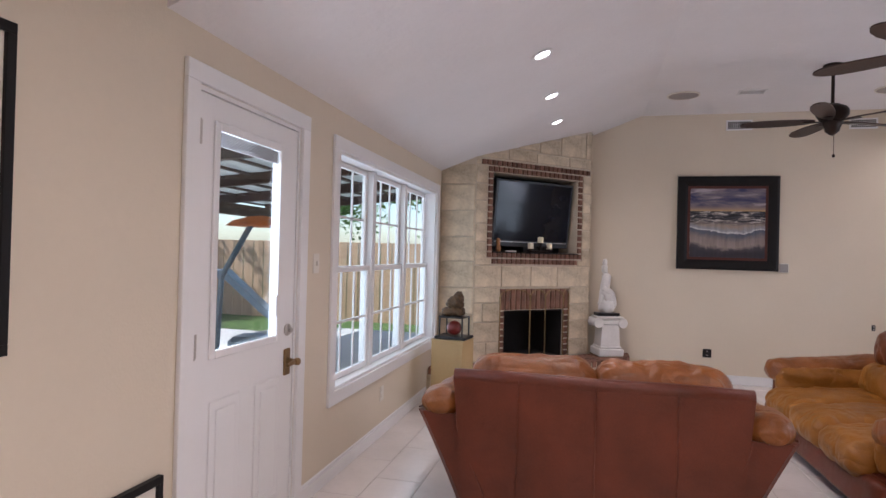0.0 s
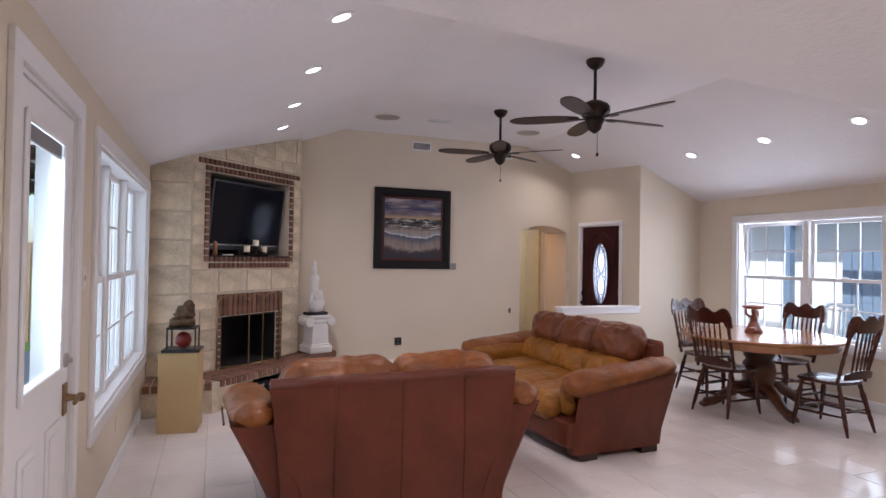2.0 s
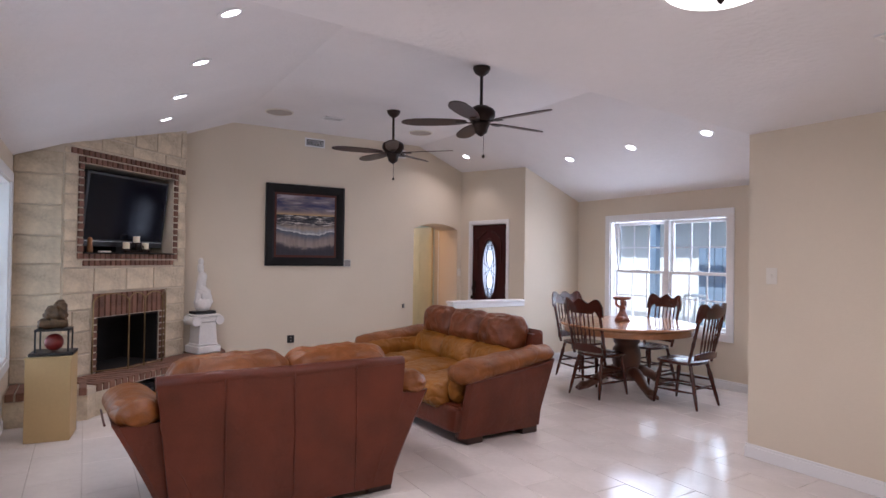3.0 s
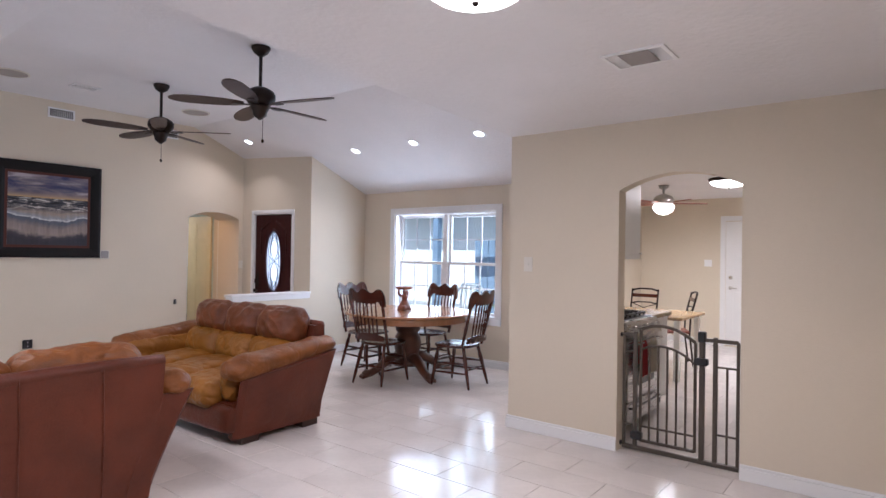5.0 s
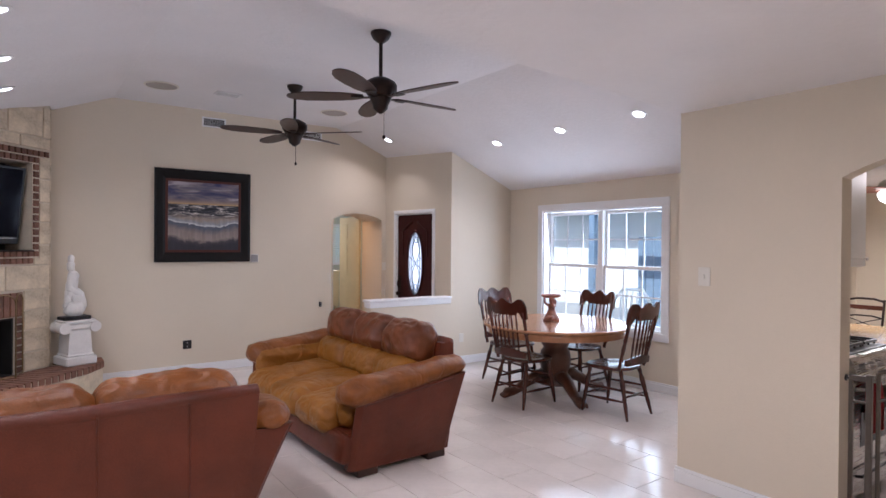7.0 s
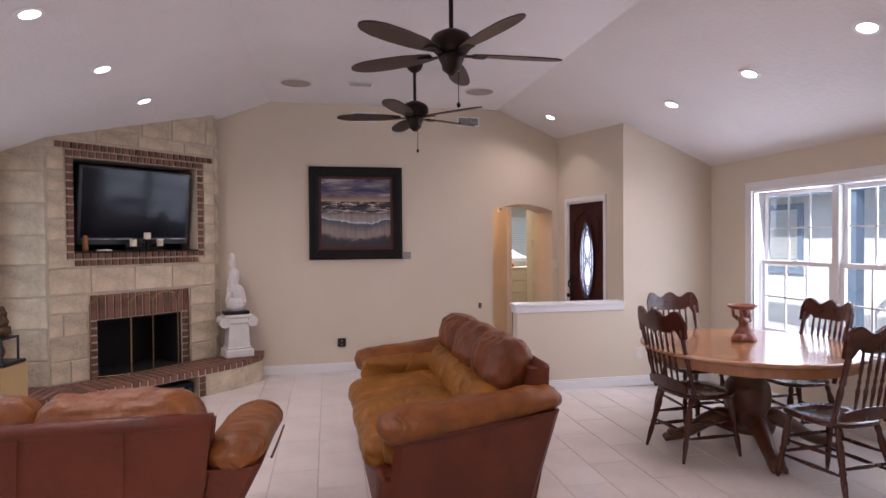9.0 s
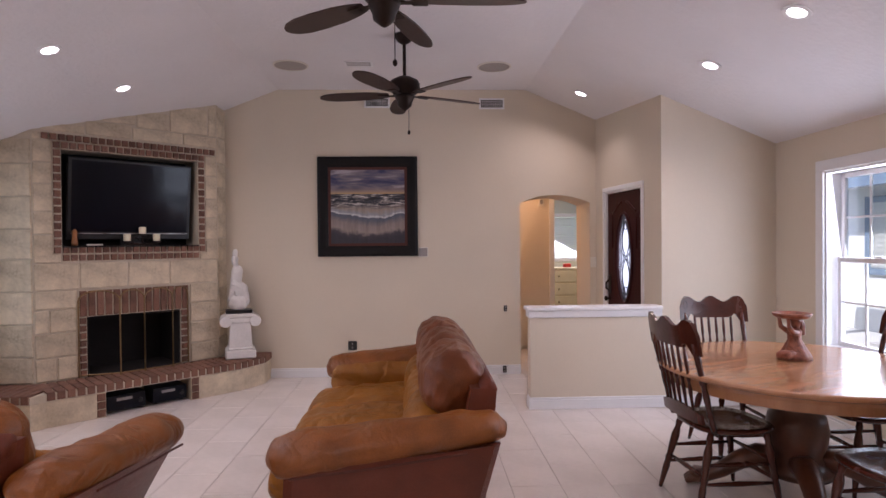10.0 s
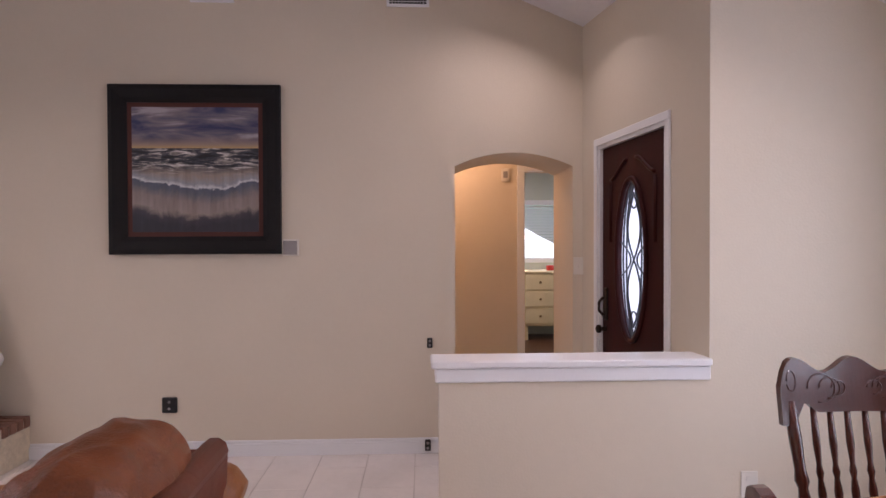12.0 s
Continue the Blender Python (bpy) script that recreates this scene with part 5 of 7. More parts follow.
    for k in range(13):
        x = 0.195 * (k / 6 - 1)
        zt = 0.54 + 0.03 * math.cos(x / 0.195 * math.pi / 2)
        col = [back_point(x, 0.485), back_point(x, zt)]
        cols.append([bm.verts.new(p + Vector((0, o, 0))) for o in (-0.008, 0.008) for p in col])
    for p, q in zip(cols, cols[1:]):
        bm.faces.new((p[0], q[0], q[1], p[1])), bm.faces.new((p[2], p[3], q[3], q[2])), bm.faces.new((p[1], q[1], q[3], p[3])), bm.faces.new((p[0], p[2], q[2], q[0]))
    bm.faces.new((cols[0][0], cols[0][1], cols[0][3], cols[0][2])), bm.faces.new((cols[-1][0], cols[-1][2], cols[-1][3], cols[-1][1]))
    bmesh.ops.recalc_face_normals(bm, faces=bm.faces)
    part("lower_rail", bm, DARKOAK, c)
    for k in range(6):
        x = -0.13 + 0.26 * k / 5
        part("spindle", turned(bmesh.new(), back_point(x, 0.54), back_point(x * 1.05, 0.905), SPIN, 7), DARKOAK, c, smooth=True)
    return c


chair = dining_chair()
chair.matrix_world = pose(3.97, 4.24, 0.001, 0, 0, -84)
copy_thing(chair, pose(4.45, 4.97, 0.001, 0, 0, 179))
copy_thing(chair, pose(4.95, 4.38, 0.001, 0, 0, 88))
copy_thing(chair, pose(4.435, 3.50, 0.001, 0, 0, 4))

bm = bmesh.new()
fold = [(0.098, 0), (0.092, 0.02), (0.075, 0.05), (0.055, 0.085), (0.038, 0.115), (0.04, 0.14), (0.046, 0.165), (0.03, 0.185)]
lathe(bm, fold, 26, pose(0.02, 0, 0), 1.0, 0.85)
for v in bm.verts:
    ang = math.atan2(v.co.y, v.co.x - 0.02)
    v.co.x += 0.010 * math.sin(ang * 7) * (1 - v.co.z / 0.19)
    v.co.y += 0.008 * math.cos(ang * 6) * (1 - v.co.z / 0.19)
cushion(bm, (0.06, 0.06, 0.07), pose(0.025, 0, 0.212), 0.028, (0, 0, 0), 0.003, 8, 3, 18)
cushion(bm, (0.04, 0.065, 0.10), pose(0.058, 0, 0.19, 0, -12, 0), 0.018, (0, 0, 0), 0.006, 8, 4, 18)
cushion(bm, (0.10, 0.08, 0.05), pose(-0.055, -0.01, 0.03), 0.022, (0, 0, 0), 0.006, 8, 5, 18)
tube(bm, [(0.0, -0.035, 0.16), (-0.05, -0.045, 0.165), (-0.075, -0.04, 0.20), (-0.07, -0.03, 0.245)], [0.018, 0.016, 0.012, 0.01], 8)
tube(bm, [(0.02, 0.04, 0.16), (-0.01, 0.065, 0.19), (-0.03, 0.06, 0.245)], [0.018, 0.014, 0.01], 8)
lathe(bm, [(0.02, 0.243), (0.08, 0.246), (0.10, 0.258), (0.108, 0.274), (0.10, 0.277), (0.085, 0.262), (0.01, 0.258)], 28)
solo("statuette", bm, FIGURE, "red-brown resin kneeling statuette carrying a bowl", "statuette", smooth=True, m=pose(4.485, 4.38, 0.761, 0, 0, 20))

# ---- picture and wall fittings ----
pic = thing("seascape_painting", "framed seascape print with wide black frame", "painting", pose(1.69, YN - 0.001, 1.878))
h = 0.548
bm = bmesh.new()
for a in range(4):
    mrot = Matrix.Rotation(a * math.pi / 2, 4, "Y")
    vs = []
    for w, d in ((h, 0.0), (h, -0.035), (h - 0.03, -0.045), (h - 0.085, -0.038), (h - 0.115, -0.022), (h - 0.115, 0.0)):
        vs.append([bm.verts.new(mrot @ Vector((s * w, d, w))) for s in (-1, 1)])
    for p, q in zip(vs, vs[1:]):
        bm.faces.new((p[0], p[1], q[1], q[0]))
bmesh.ops.remove_doubles(bm, verts=bm.verts, dist=1e-5)
bmesh.ops.recalc_face_normals(bm, faces=bm.faces)
part("frame", bm, BLACKM, pic)
MATB = mat("rust_red_mount", (0.085, 0.022, 0.014), 0.7, vary=0.15)
part("mount", boxes((-h + 0.114, h - 0.114, -0.016, -0.004, -h + 0.114, h - 0.114)), MATB, pic, "rust red mount board")
part("print", boxes((-0.404, 0.404, -0.019, -0.0165, -0.404, 0.404)), ART, pic, "seascape print of breaking waves")


def plate(name, label, m, w=0.075, h_=0.115, kind="outlet", material=PLATE):
    p = thing(name, label, kind, m)
    part("cover_plate", boxes((-w / 2, w / 2, -0.006, 0, -h_ / 2, h_ / 2), bevel=0.002), material, p)
    if kind == "outlet":
        for z in (-0.026, 0.026):
            part("socket", lathe(bmesh.new(), [(0.016, 0), (0.016, 0.003)], 14, pose(0, -0.006, z, 90, 0, 0)), material, p)
    else:
        part("toggle", boxes((-0.006, 0.006, -0.016, -0.006, -0.014, 0.014), bevel=0.002), material, p)
    return p


plate("wall_outlet", "almond wall outlet low on the partition", pose(4.576, YP - 0.0005, 0.345))
plate("wall_outlet", "almond wall outlet under the window", pose(XW + 0.0005, 4.35, 0.33, 0, 0, 90))
plate("light_switch", "almond light switch beside the patio door", pose(XW + 0.0005, 3.15, 1.36, 0, 0, 90), kind="switch")
plate("light_switch", "almond light switch beside the kitchen arch", pose(XK - 0.0005, 2.06, 1.37, 0, 0, -90), w=0.08, h_=0.12, kind="switch")
plate("light_switch", "almond light switch beside the front door", pose(4.205, YN - 0.0005, 1.24), kind="switch")
t_ = thing("thermostat", "small grey wall thermostat beside the painting", "thermostat", pose(2.295, YN - 0.0005, 1.37))
part("body", boxes((-0.055, 0.055, -0.02, 0, -0.055, 0.055), bevel=0.004), PLATE, t_)
part("screen", boxes((-0.045, 0.045, -0.023, -0.02, -0.045, 0.045)), GRILLE, t_, "grey display")
for nm, lb, x, z, w, h_ in (("speaker_terminal", "black audio wall terminal low on the wall", 1.506, 0.345, 0.095, 0.10), ("wall_socket", "black wall socket by the arched passage", 3.205, 0.735, 0.035, 0.065), ("wall_socket", "black wall socket in the baseboard", 3.19, 0.06, 0.04, 0.075)):
    s_ = thing(nm, lb, "socket", pose(x, YN - (0.0005 if z > 0.2 else 0.0165), z))
    part("body", boxes((-w / 2, w / 2, -0.018, 0, -h_ / 2, h_ / 2), bevel=0.005), BLACK, s_)
    for k in (-1, 1):
        part("jack", lathe(bmesh.new(), [(0.009, 0), (0.009, 0.004)], 10, pose(0, -0.018, k * h_ * 0.22, 90, 0, 0)), GRILLE, s_)


def vent(name, label, m, w, h_, cols, rows, material=TRIM, back=None):
    v_ = thing(name, label, "vent", m)
    f = 0.018
    part("frame", boxes((-w / 2, w / 2, -0.01, 0, h_ / 2 - f, h_ / 2), (-w / 2, w / 2, -0.01, 0, -h_ / 2, -h_ / 2 + f), (-w / 2, -w / 2 + f, -0.01, 0, -h_ / 2 + f, h_ / 2 - f), (w / 2 - f, w / 2, -0.01, 0, -h_ / 2 + f, h_ / 2 - f)), material, v_)
    # By default a near-black sheet stands in for the shade behind the slats.
    part("backing", boxes((-w / 2 + f, w / 2 - f, -0.002, 0, -h_ / 2 + f, h_ / 2 - f)), back or SOOT_SHADE, v_)
    for k in range(1, cols):
        x = -w / 2 + f + (w - 2 * f) * k / cols
        part("slat", boxes((x - 0.0013, x + 0.0013, -0.008, -0.002, -h_ / 2 + f, h_ / 2 - f)), material, v_)
    for k in range(1, rows):
        z = -h_ / 2 + f + (h_ - 2 * f) * k / rows
        part("slat", boxes((-w / 2 + f, w / 2 - f, -0.0075, -0.0025, z - 0.0013, z + 0.0013)), material, v_)
    return v_


vent("wall_vent", "white louvred air vent high on the gable wall", pose(1.80, YN - 0.0005, 3.025), 0.28, 0.12, 12, 5)
vent("wall_vent", "white louvred air vent high on the gable wall", pose(3.07, YN - 0.0005, 3.01), 0.28, 0.12, 12, 5)
vent("ceiling_vent", "white louvred air vent in the vaulted ceiling", pose(1.70, 6.49, RIDGE - 0.0005, 90, 0, 0), 0.26, 0.16, 9, 3, back=GRILLE)
kv = vent("ceiling_vent", "white ceiling register with grey louvres", pose(2.08, 0.675, FLAT - 0.0005, 90, 0, 90), 0.31, 0.24, 2, 14, back=PLATE)
part("louvre_field", boxes((-0.075, 0.075, -0.0095, -0.008, -0.095, 0.095)), GRILLE, kv, "grey louvre field")
for x, y in ((1.055, 6.55), (2.99, 6.58)):
    sp = thing("ceiling_speaker", "round beige flush ceiling speaker", "speaker", pose(x, y, RIDGE - 0.0005, 180, 0, 0))
    part("rim", lathe(bmesh.new(), [(0.165, 0), (0.165, 0.006), (0.15, 0.01), (0.148, 0.0)], 40), PLATE, sp)
    part("grille", lathe(bmesh.new(), [(0.148, 0), (0.147, 0.006), (0.01, 0.008)], 40), SPEAKER, sp)


# ---- lamps ----
def can_light(x, y, slope):
    z = vault(x)
    m = pose(x, y, z - 0.001) @ Matrix.Rotation(-slope, 4, "Y") @ Matrix.Rotation(math.pi, 4, "X")
    c = thing("recessed_light", "lit recessed ceiling downlight with white trim ring", "light", m, group="recessed ceiling lights")
    part("trim_ring", lathe(bmesh.new(), [(0.054, 0), (0.078, 0.001), (0.076, 0.006), (0.054, 0.008), (0.052, 0.0)], 28), TRIM, c)
    part("lens", lathe(bmesh.new(), [(0.051, 0.0), (0.050, 0.004), (0.01, 0.005)], 28), LIT, c, "glowing lens")
    lamp("downlight", "AREA", m @ Matrix.Translation((0, 0, 0.012)) @ Matrix.Rotation(math.pi, 4, "X"), CAN_WATTS, WARM, 0.09)


SL = math.atan((RIDGE - EAVE) / (RX0 - XW))
for y in (3.0, 3.976, 5.01, 5.98):
    can_light(-0.216, y, SL)
for y in (3.25, 4.197, 5.178):
    can_light(4.40, y, -SL)
can_light(3.90, 6.82, -SL)


def dome_light(x, y, z, r, label, watts):
    d = thing("ceiling_lamp", label, "lamp", pose(x, y, z - 0.001, 180, 0, 0))
    part("base", lathe(bmesh.new(), [(r * 1.08, 0), (r * 1.08, 0.02), (r * 1.0, 0.04), (r * 0.95, 0.04)], 36), BRONZE if z < 2.441 else TRIM, d)
    part("diffuser", lathe(bmesh.new(), [(r * math.cos(k * math.pi / 16), 0.035 + 0.36 * r * math.sin(k * math.pi / 16)) for k in range(8)] + [(0.01, 0.035 + 0.36 * r)], 36), DOME, d, "glowing frosted glass bowl", smooth=True)
    part("finial", lathe(bmesh.new(), [(0.012, 0.03 + 0.36 * r), (0.013, 0.04 + 0.36 * r), (0.004, 0.05 + 0.36 * r)], 12), BRONZE, d)
    lamp("lamp_glow", "AREA", pose(x, y, z - 0.055 - 0.36 * r), watts, WARM, 2 * r)


dome_light(0.90, 0.84, FLAT, 0.19, "lit flush ceiling lamp with frosted glass bowl", 20)


def fan_blade_mesh():
    bm = bmesh.new()
    prof = [(0.13, 0.030), (0.20, 0.050), (0.30, 0.066), (0.45, 0.073), (0.58, 0.070), (0.66, 0.052), (0.70, 0.028), (0.712, 0.006)]
    lo, hi = [], []
    for r, w in prof:
        for lst, z in ((lo, -0.004), (hi, 0.004)):
            lst.append([bm.verts.new((r, s * w, z + s * w * 0.18)) for s in (-1, 1)])
    for a in range(len(prof) - 1):
        bm.faces.new((hi[a][0], hi[a + 1][0], hi[a + 1][1], hi[a][1])), bm.faces.new((lo[a][0], lo[a][1], lo[a + 1][1], lo[a + 1][0]))
        for s in (0, 1):
            bm.faces.new((lo[a][s], lo[a + 1][s], hi[a + 1][s], hi[a][s]))
    for a in (0, -1):
        bm.faces.new((lo[a][0], lo[a][1], hi[a][1], hi[a][0]))
    bmesh.ops.recalc_face_normals(bm, faces=bm.faces)
    return mesh_of("blade", bm, BLADE)


def ceiling_fan(x, y, z_top, turn):
    f = thing("ceiling_fan", "dark bronze five-blade ceiling fan on a downrod", "ceiling fan", pose(x, y, z_top, 0, 0, turn), group="ceiling fans")
    part("canopy", lathe(bmesh.new(), [(0.078, 0.0), (0.078, -0.015), (0.06, -0.05), (0.028, -0.075), (0.015, -0.08)], 24), BRONZE, f, smooth=True)
    part("downrod", lathe(bmesh.new(), [(0.014, -0.07), (0.014, -0.36)], 12), BRONZE, f)
    part("motor_housing", lathe(bmesh.new(), [(0.02, -0.335), (0.055, -0.345), (0.11, -0.375), (0.125, -0.40), (0.125, -0.44), (0.10, -0.475), (0.085, -0.49)], 32), BRONZE, f, smooth=True)
    part("switch_housing", lathe(bmesh.new(), [(0.085, -0.49), (0.075, -0.52), (0.06, -0.55), (0.055, -0.58), (0.03, -0.60), (0.01, -0.615)], 24), BRONZE, f, smooth=True)
    me = fan_blade_mesh()
    for k in range(5):
        mk = Matrix.Rotation(k * math.tau / 5, 4, "Z") @ Matrix.Translation((0, 0, -0.485))
        piece("blade", me, f, mk)
        br = part("blade_iron", boxes((0.07, 0.17, -0.02, 0.02, -0.012, -0.005), (0.14, 0.22, -0.035, 0.035, -0.012, -0.006), bevel=0.003), BRONZE, f)
        br.matrix_local = mk
    part("pull_chain", tube(bmesh.new(), [(0.05, 0.03, -0.56), (0.05, 0.03, -0.765)], 0.0025, 5), BRONZE, f)
    part("pull_knob", lathe(bmesh.new(), [(0.004, -0.80), (0.012, -0.79), (0.012, -0.775), (0.004, -0.765)], 10, Matrix.Translation((0.05, 0.03, 0))), BRONZE, f)


ceiling_fan(2.10, 3.90, RIDGE - 0.0005, 0)
ceiling_fan(2.15, 5.73, RIDGE - 0.0005, 26)

# ---- framed pictures at the near end ----
def small_frame(label, m, w, h_, name="framed_picture"):
    p = thing(name, label, "picture", m)
    f = 0.03
    part("frame", boxes((-w / 2, w / 2, -0.025, 0, h_ / 2 - f, h_ / 2), (-w / 2, w / 2, -0.025, 0, -h_ / 2, -h_ / 2 + f), (-w / 2, -w / 2 + f, -0.025, 0, -h_ / 2 + f, h_ / 2 - f), (w / 2 - f, w / 2, -0.025, 0, -h_ / 2 + f, h_ / 2 - f), bevel=0.002), BLACKM, p)
    part("mount", boxes((-w / 2 + f, w / 2 - f, -0.014, -0.004, -h_ / 2 + f, h_ / 2 - f)), PLATE, p, "white mount board")
    part("print", boxes((-w / 2 + 0.11, w / 2 - 0.11, -0.016, -0.0145, -h_ / 2 + 0.11, h_ / 2 - 0.11)), GRILLE, p, "grey print")


small_frame("large black-framed picture on the wall", pose(XW + 0.0005, 0.89, 1.58, 0, 0, 90), 0.78, 0.90)
small_frame("black-framed picture leaning low by the patio door", pose(XW + 0.0005, 1.65, 0.375, 0, 0, 90), 0.5, 0.42)
AT = NOOK
small_frame("black-framed picture on the end wall", pose(2.82, YJ + 0.0005, 1.535, 0, 0, 180), 1.0, 0.89)

# ---- baby gate ----
AT = KITCHEN
gate = thing("baby_gate", "bronze metal baby gate closed across the kitchen arch", "gate", pose(3.505, 0, 0.001))
GY0, GY1 = 0.193, 0.968


def bar(nm, y0, z0, y1, z1, r=0.008, parent=gate):
    part(nm, tube(bmesh.new(), [(0, y0, z0), (0, y1, z1)], r, 6), GATE, parent)


part("bottom_rail", boxes((-0.015, 0.015, GY0 - 0.01, GY1 + 0.01, 0.02, 0.05), bevel=0.004), GATE, gate)
for y, r, top in ((GY0, 0.010, 0.88), (0.335, 0.014, 0.90), (0.42, 0.017, 0.91), (0.885, 0.014, 0.89), (GY1, 0.010, 0.88)):
    part("post", boxes((-r, r, y - r, y + r, 0.02, top), bevel=0.003), GATE, gate)
part("top_rail", boxes((-0.012, 0.012, GY0, 0.42, 0.865, 0.89), bevel=0.003), GATE, gate)
part("top_rail", boxes((-0.012, 0.012, 0.885, GY1, 0.85, 0.88), bevel=0.003), GATE, gate)
bar("mid_rail", GY0, 0.70, 0.335, 0.70)
bar("mid_rail", GY0, 0.24, 0.335, 0.24)
bar("mid_rail", 0.885, 0.74, GY1, 0.74)
bar("mid_rail", 0.885, 0.2, GY1, 0.2)
bar("baluster", 0.26, 0.04, 0.26, 0.70)
panel = part("gate_panel", boxes((-0.012, 0.012, 0.465, 0.845, 0.085, 0.105), bevel=0.003), GATE, gate)
arc = lambda z0_, z1_, a, b: [(0, a + (b - a) * k / 14, z0_ + (z1_ - z0_) * (1 - ((k / 14 - 0.62) / 0.62) ** 2)) for k in range(15)]
part("arched_rail", tube(bmesh.new(), arc(0.85, 0.945, 0.465, 0.845), 0.012, 6), GATE, panel)
part("arched_rail", tube(bmesh.new(), arc(0.70, 0.80, 0.465, 0.845), 0.009, 6), GATE, panel)
for k in range(7):
    y = 0.465 + 0.38 * k / 6
    q = k / 6
    zt = (0.70 + 0.10 * (1 - ((q - 0.62) / 0.62) ** 2)) if 0 < k < 6 else 0.85 + 0.09 * (1 - ((q - 0.62) / 0.62) ** 2)
    part("baluster", tube(bmesh.new(), [(0, y, 0.09), (0, y, zt)], 0.008 if 0 < k < 6 else 0.011, 6), GATE, panel)
part("cross_rail", tube(bmesh.new(), [(0, 0.465, 0.2), (0, 0.845, 0.2)], 0.008, 6), GATE, panel)
part("latch", boxes((-0.03, 0.02, 0.38, 0.47, 0.70, 0.75), bevel=0.008), BLACK, gate, "black plastic latch")
part("latch", boxes((-0.03, 0.02, 0.395, 0.445, 0.86, 0.935), bevel=0.008), BLACK, gate, "black plastic latch")
part("foot_latch", boxes((-0.035, 0.02, 0.83, 0.91, 0.10, 0.16), bevel=0.01), BLACK, gate, "black plastic hinge block")
for y, s in ((GY0 - 0.01, -1), (GY1 + 0.01, 1)):
    for z in (0.05, 0.86):
        part("pressure_pad", lathe(bmesh.new(), [(0.006, -0.01), (0.006, 0.008), (0.018, 0.01), (0.018, 0.0165)], 12, pose(0, y, z, -90 * s, 0, 0)), BLACK, gate)

# ---- kitchen ----
KX0, KX1, KY0, KY1 = XK + 0.13, 9.65, -2.0, YK - 0.13 - 0.30
struct("wall_kitchen_far", boxes((KX1, KX1 + 0.12, KY0, 3.12, 0, 2.55)), WALL, "cream painted far kitchen wall", "wall")
struct("wall_kitchen_south", boxes((KX0, KX1, KY0 - 0.12, KY0, 0, 2.55)), WALL, "cream painted kitchen wall", "wall")
struct("wall_kitchen_north", boxes((XE + 0.15, KX1, 3.0, 3.12, 0, 2.55)), WALL, "cream painted breakfast nook wall", "wall")
struct("wall_kitchen_west", boxes((XK, KX0, KY0, YS - 0.15 - 0.30, 0, 2.55)), WALL, "cream painted kitchen wall", "wall")
struct("ceiling_kitchen", boxes((KX0, XE + 0.15, KY0 - 0.12, KY1, 2.44, 2.56), (XE + 0.15, KX1 + 0.12, KY0 - 0.12, 3.0, 2.44, 2.56)), CEIL, "white textured kitchen ceiling", "ceiling")
skirting("baseboard_kitchen", [(KX1 - T, KX1, KY0, 0.68, "w"), (KX1 - T, KX1, 1.69, 3.0, "w")])
kd = thing("door_3", "white slab kitchen door with nickel lever, closed", "door", kind="structure")
casing(bm := bmesh.new(), "x", KX1, -1, 0.77, 1.61, 0, 2.06, w=0.08)
part("casing", bm, TRIM, kd)
leaf = part("door_leaf", boxes((KX1 - 0.012, KX1 - 0.001, 0.775, 1.605, 0.02, 2.05), bevel=0.002), TRIM, kd)
for z0, z1 in ((0.25, 0.9), (1.15, 1.9)):
    part("raised_panel", boxes((KX1 - 0.018, KX1 - 0.012, 0.89, 1.49, z0, z1), bevel=0.004), TRIM, leaf)
part("deadbolt", lathe(bmesh.new(), [(0.032, 0), (0.028, 0.018)], 16, pose(KX1 - 0.012, 1.53, 1.13, 0, -90, 0)), NICKEL, kd)
bm = lathe(bmesh.new(), [(0.03, 0), (0.03, 0.01), (0.012, 0.016), (0.012, 0.05)], 16, pose(KX1 - 0.012, 1.53, 0.96, 0, -90, 0))
tube(bm, [(KX1 - 0.06, 1.53, 0.96), (KX1 - 0.062, 1.43, 0.958)], 0.009, 8)
part("door_handle", bm, NICKEL, kd)
plate("light_switch", "white light switch on the kitchen wall", pose(KX1 - 0.0005, 1.88, 1.36, 0, 0, -90), kind="switch", w=0.12, material=TRIM)
bm = bmesh.new()
star = [(0.15 * (1 if k % 2 == 0 else 0.4) * math.sin(k * math.pi / 5), 0.15 * (1 if k % 2 == 0 else 0.4) * math.cos(k * math.pi / 5)) for k in range(10)]
c0, c1 = bm.verts.new((-0.035, 0, 0)), bm.verts.new((0, 0, 0))
rim = [bm.verts.new((0, y, z)) for y, z in star]
for k in range(10):
    bm.faces.new((c0, rim[k], rim[(k + 1) % 10])), bm.faces.new((c1, rim[(k + 1) % 10], rim[k]))
solo("wall_star", bm, BRONZE, "dark metal star above the kitchen door", "wall decoration", m=pose(KX1 - 0.001, 1.23, 2.30))


def cabinet(name, label, x0, x1, y0, y1, z0, z1, doors, m=None):
    """Kitchen unit whose front looks to -y."""
    c = thing(name, label, "cabinet")
    part("body", boxes((x0, x1, y0 + 0.02, y1, z0, z1)), CABINET, c)
    w = (x1 - x0) / doors
    for k in range(doors):
        a, b = x0 + k * w + 0.004, x0 + (k + 1) * w - 0.004
        d = part("door", boxes((a, b, y0, y0 + 0.019, z0 + 0.005, z1 - 0.005), bevel=0.002), CABINET, c)
        part("raised_panel", boxes((a + 0.05, b - 0.05, y0 - 0.006, y0, z0 + 0.06, z1 - 0.06), bevel=0.004), CABINET, d)
        hx = b - 0.03 if k % 2 == 0 else a + 0.03
        hz = z0 + 0.06 if z0 > 1 else z1 - 0.08
        part("knob", lathe(bmesh.new(), [(0.006, 0), (0.006, 0.012), (0.014, 0.016), (0.012, 0.026)], 10, pose(hx, y0, hz, 90, 0, 0)), NICKEL, d)
    return c


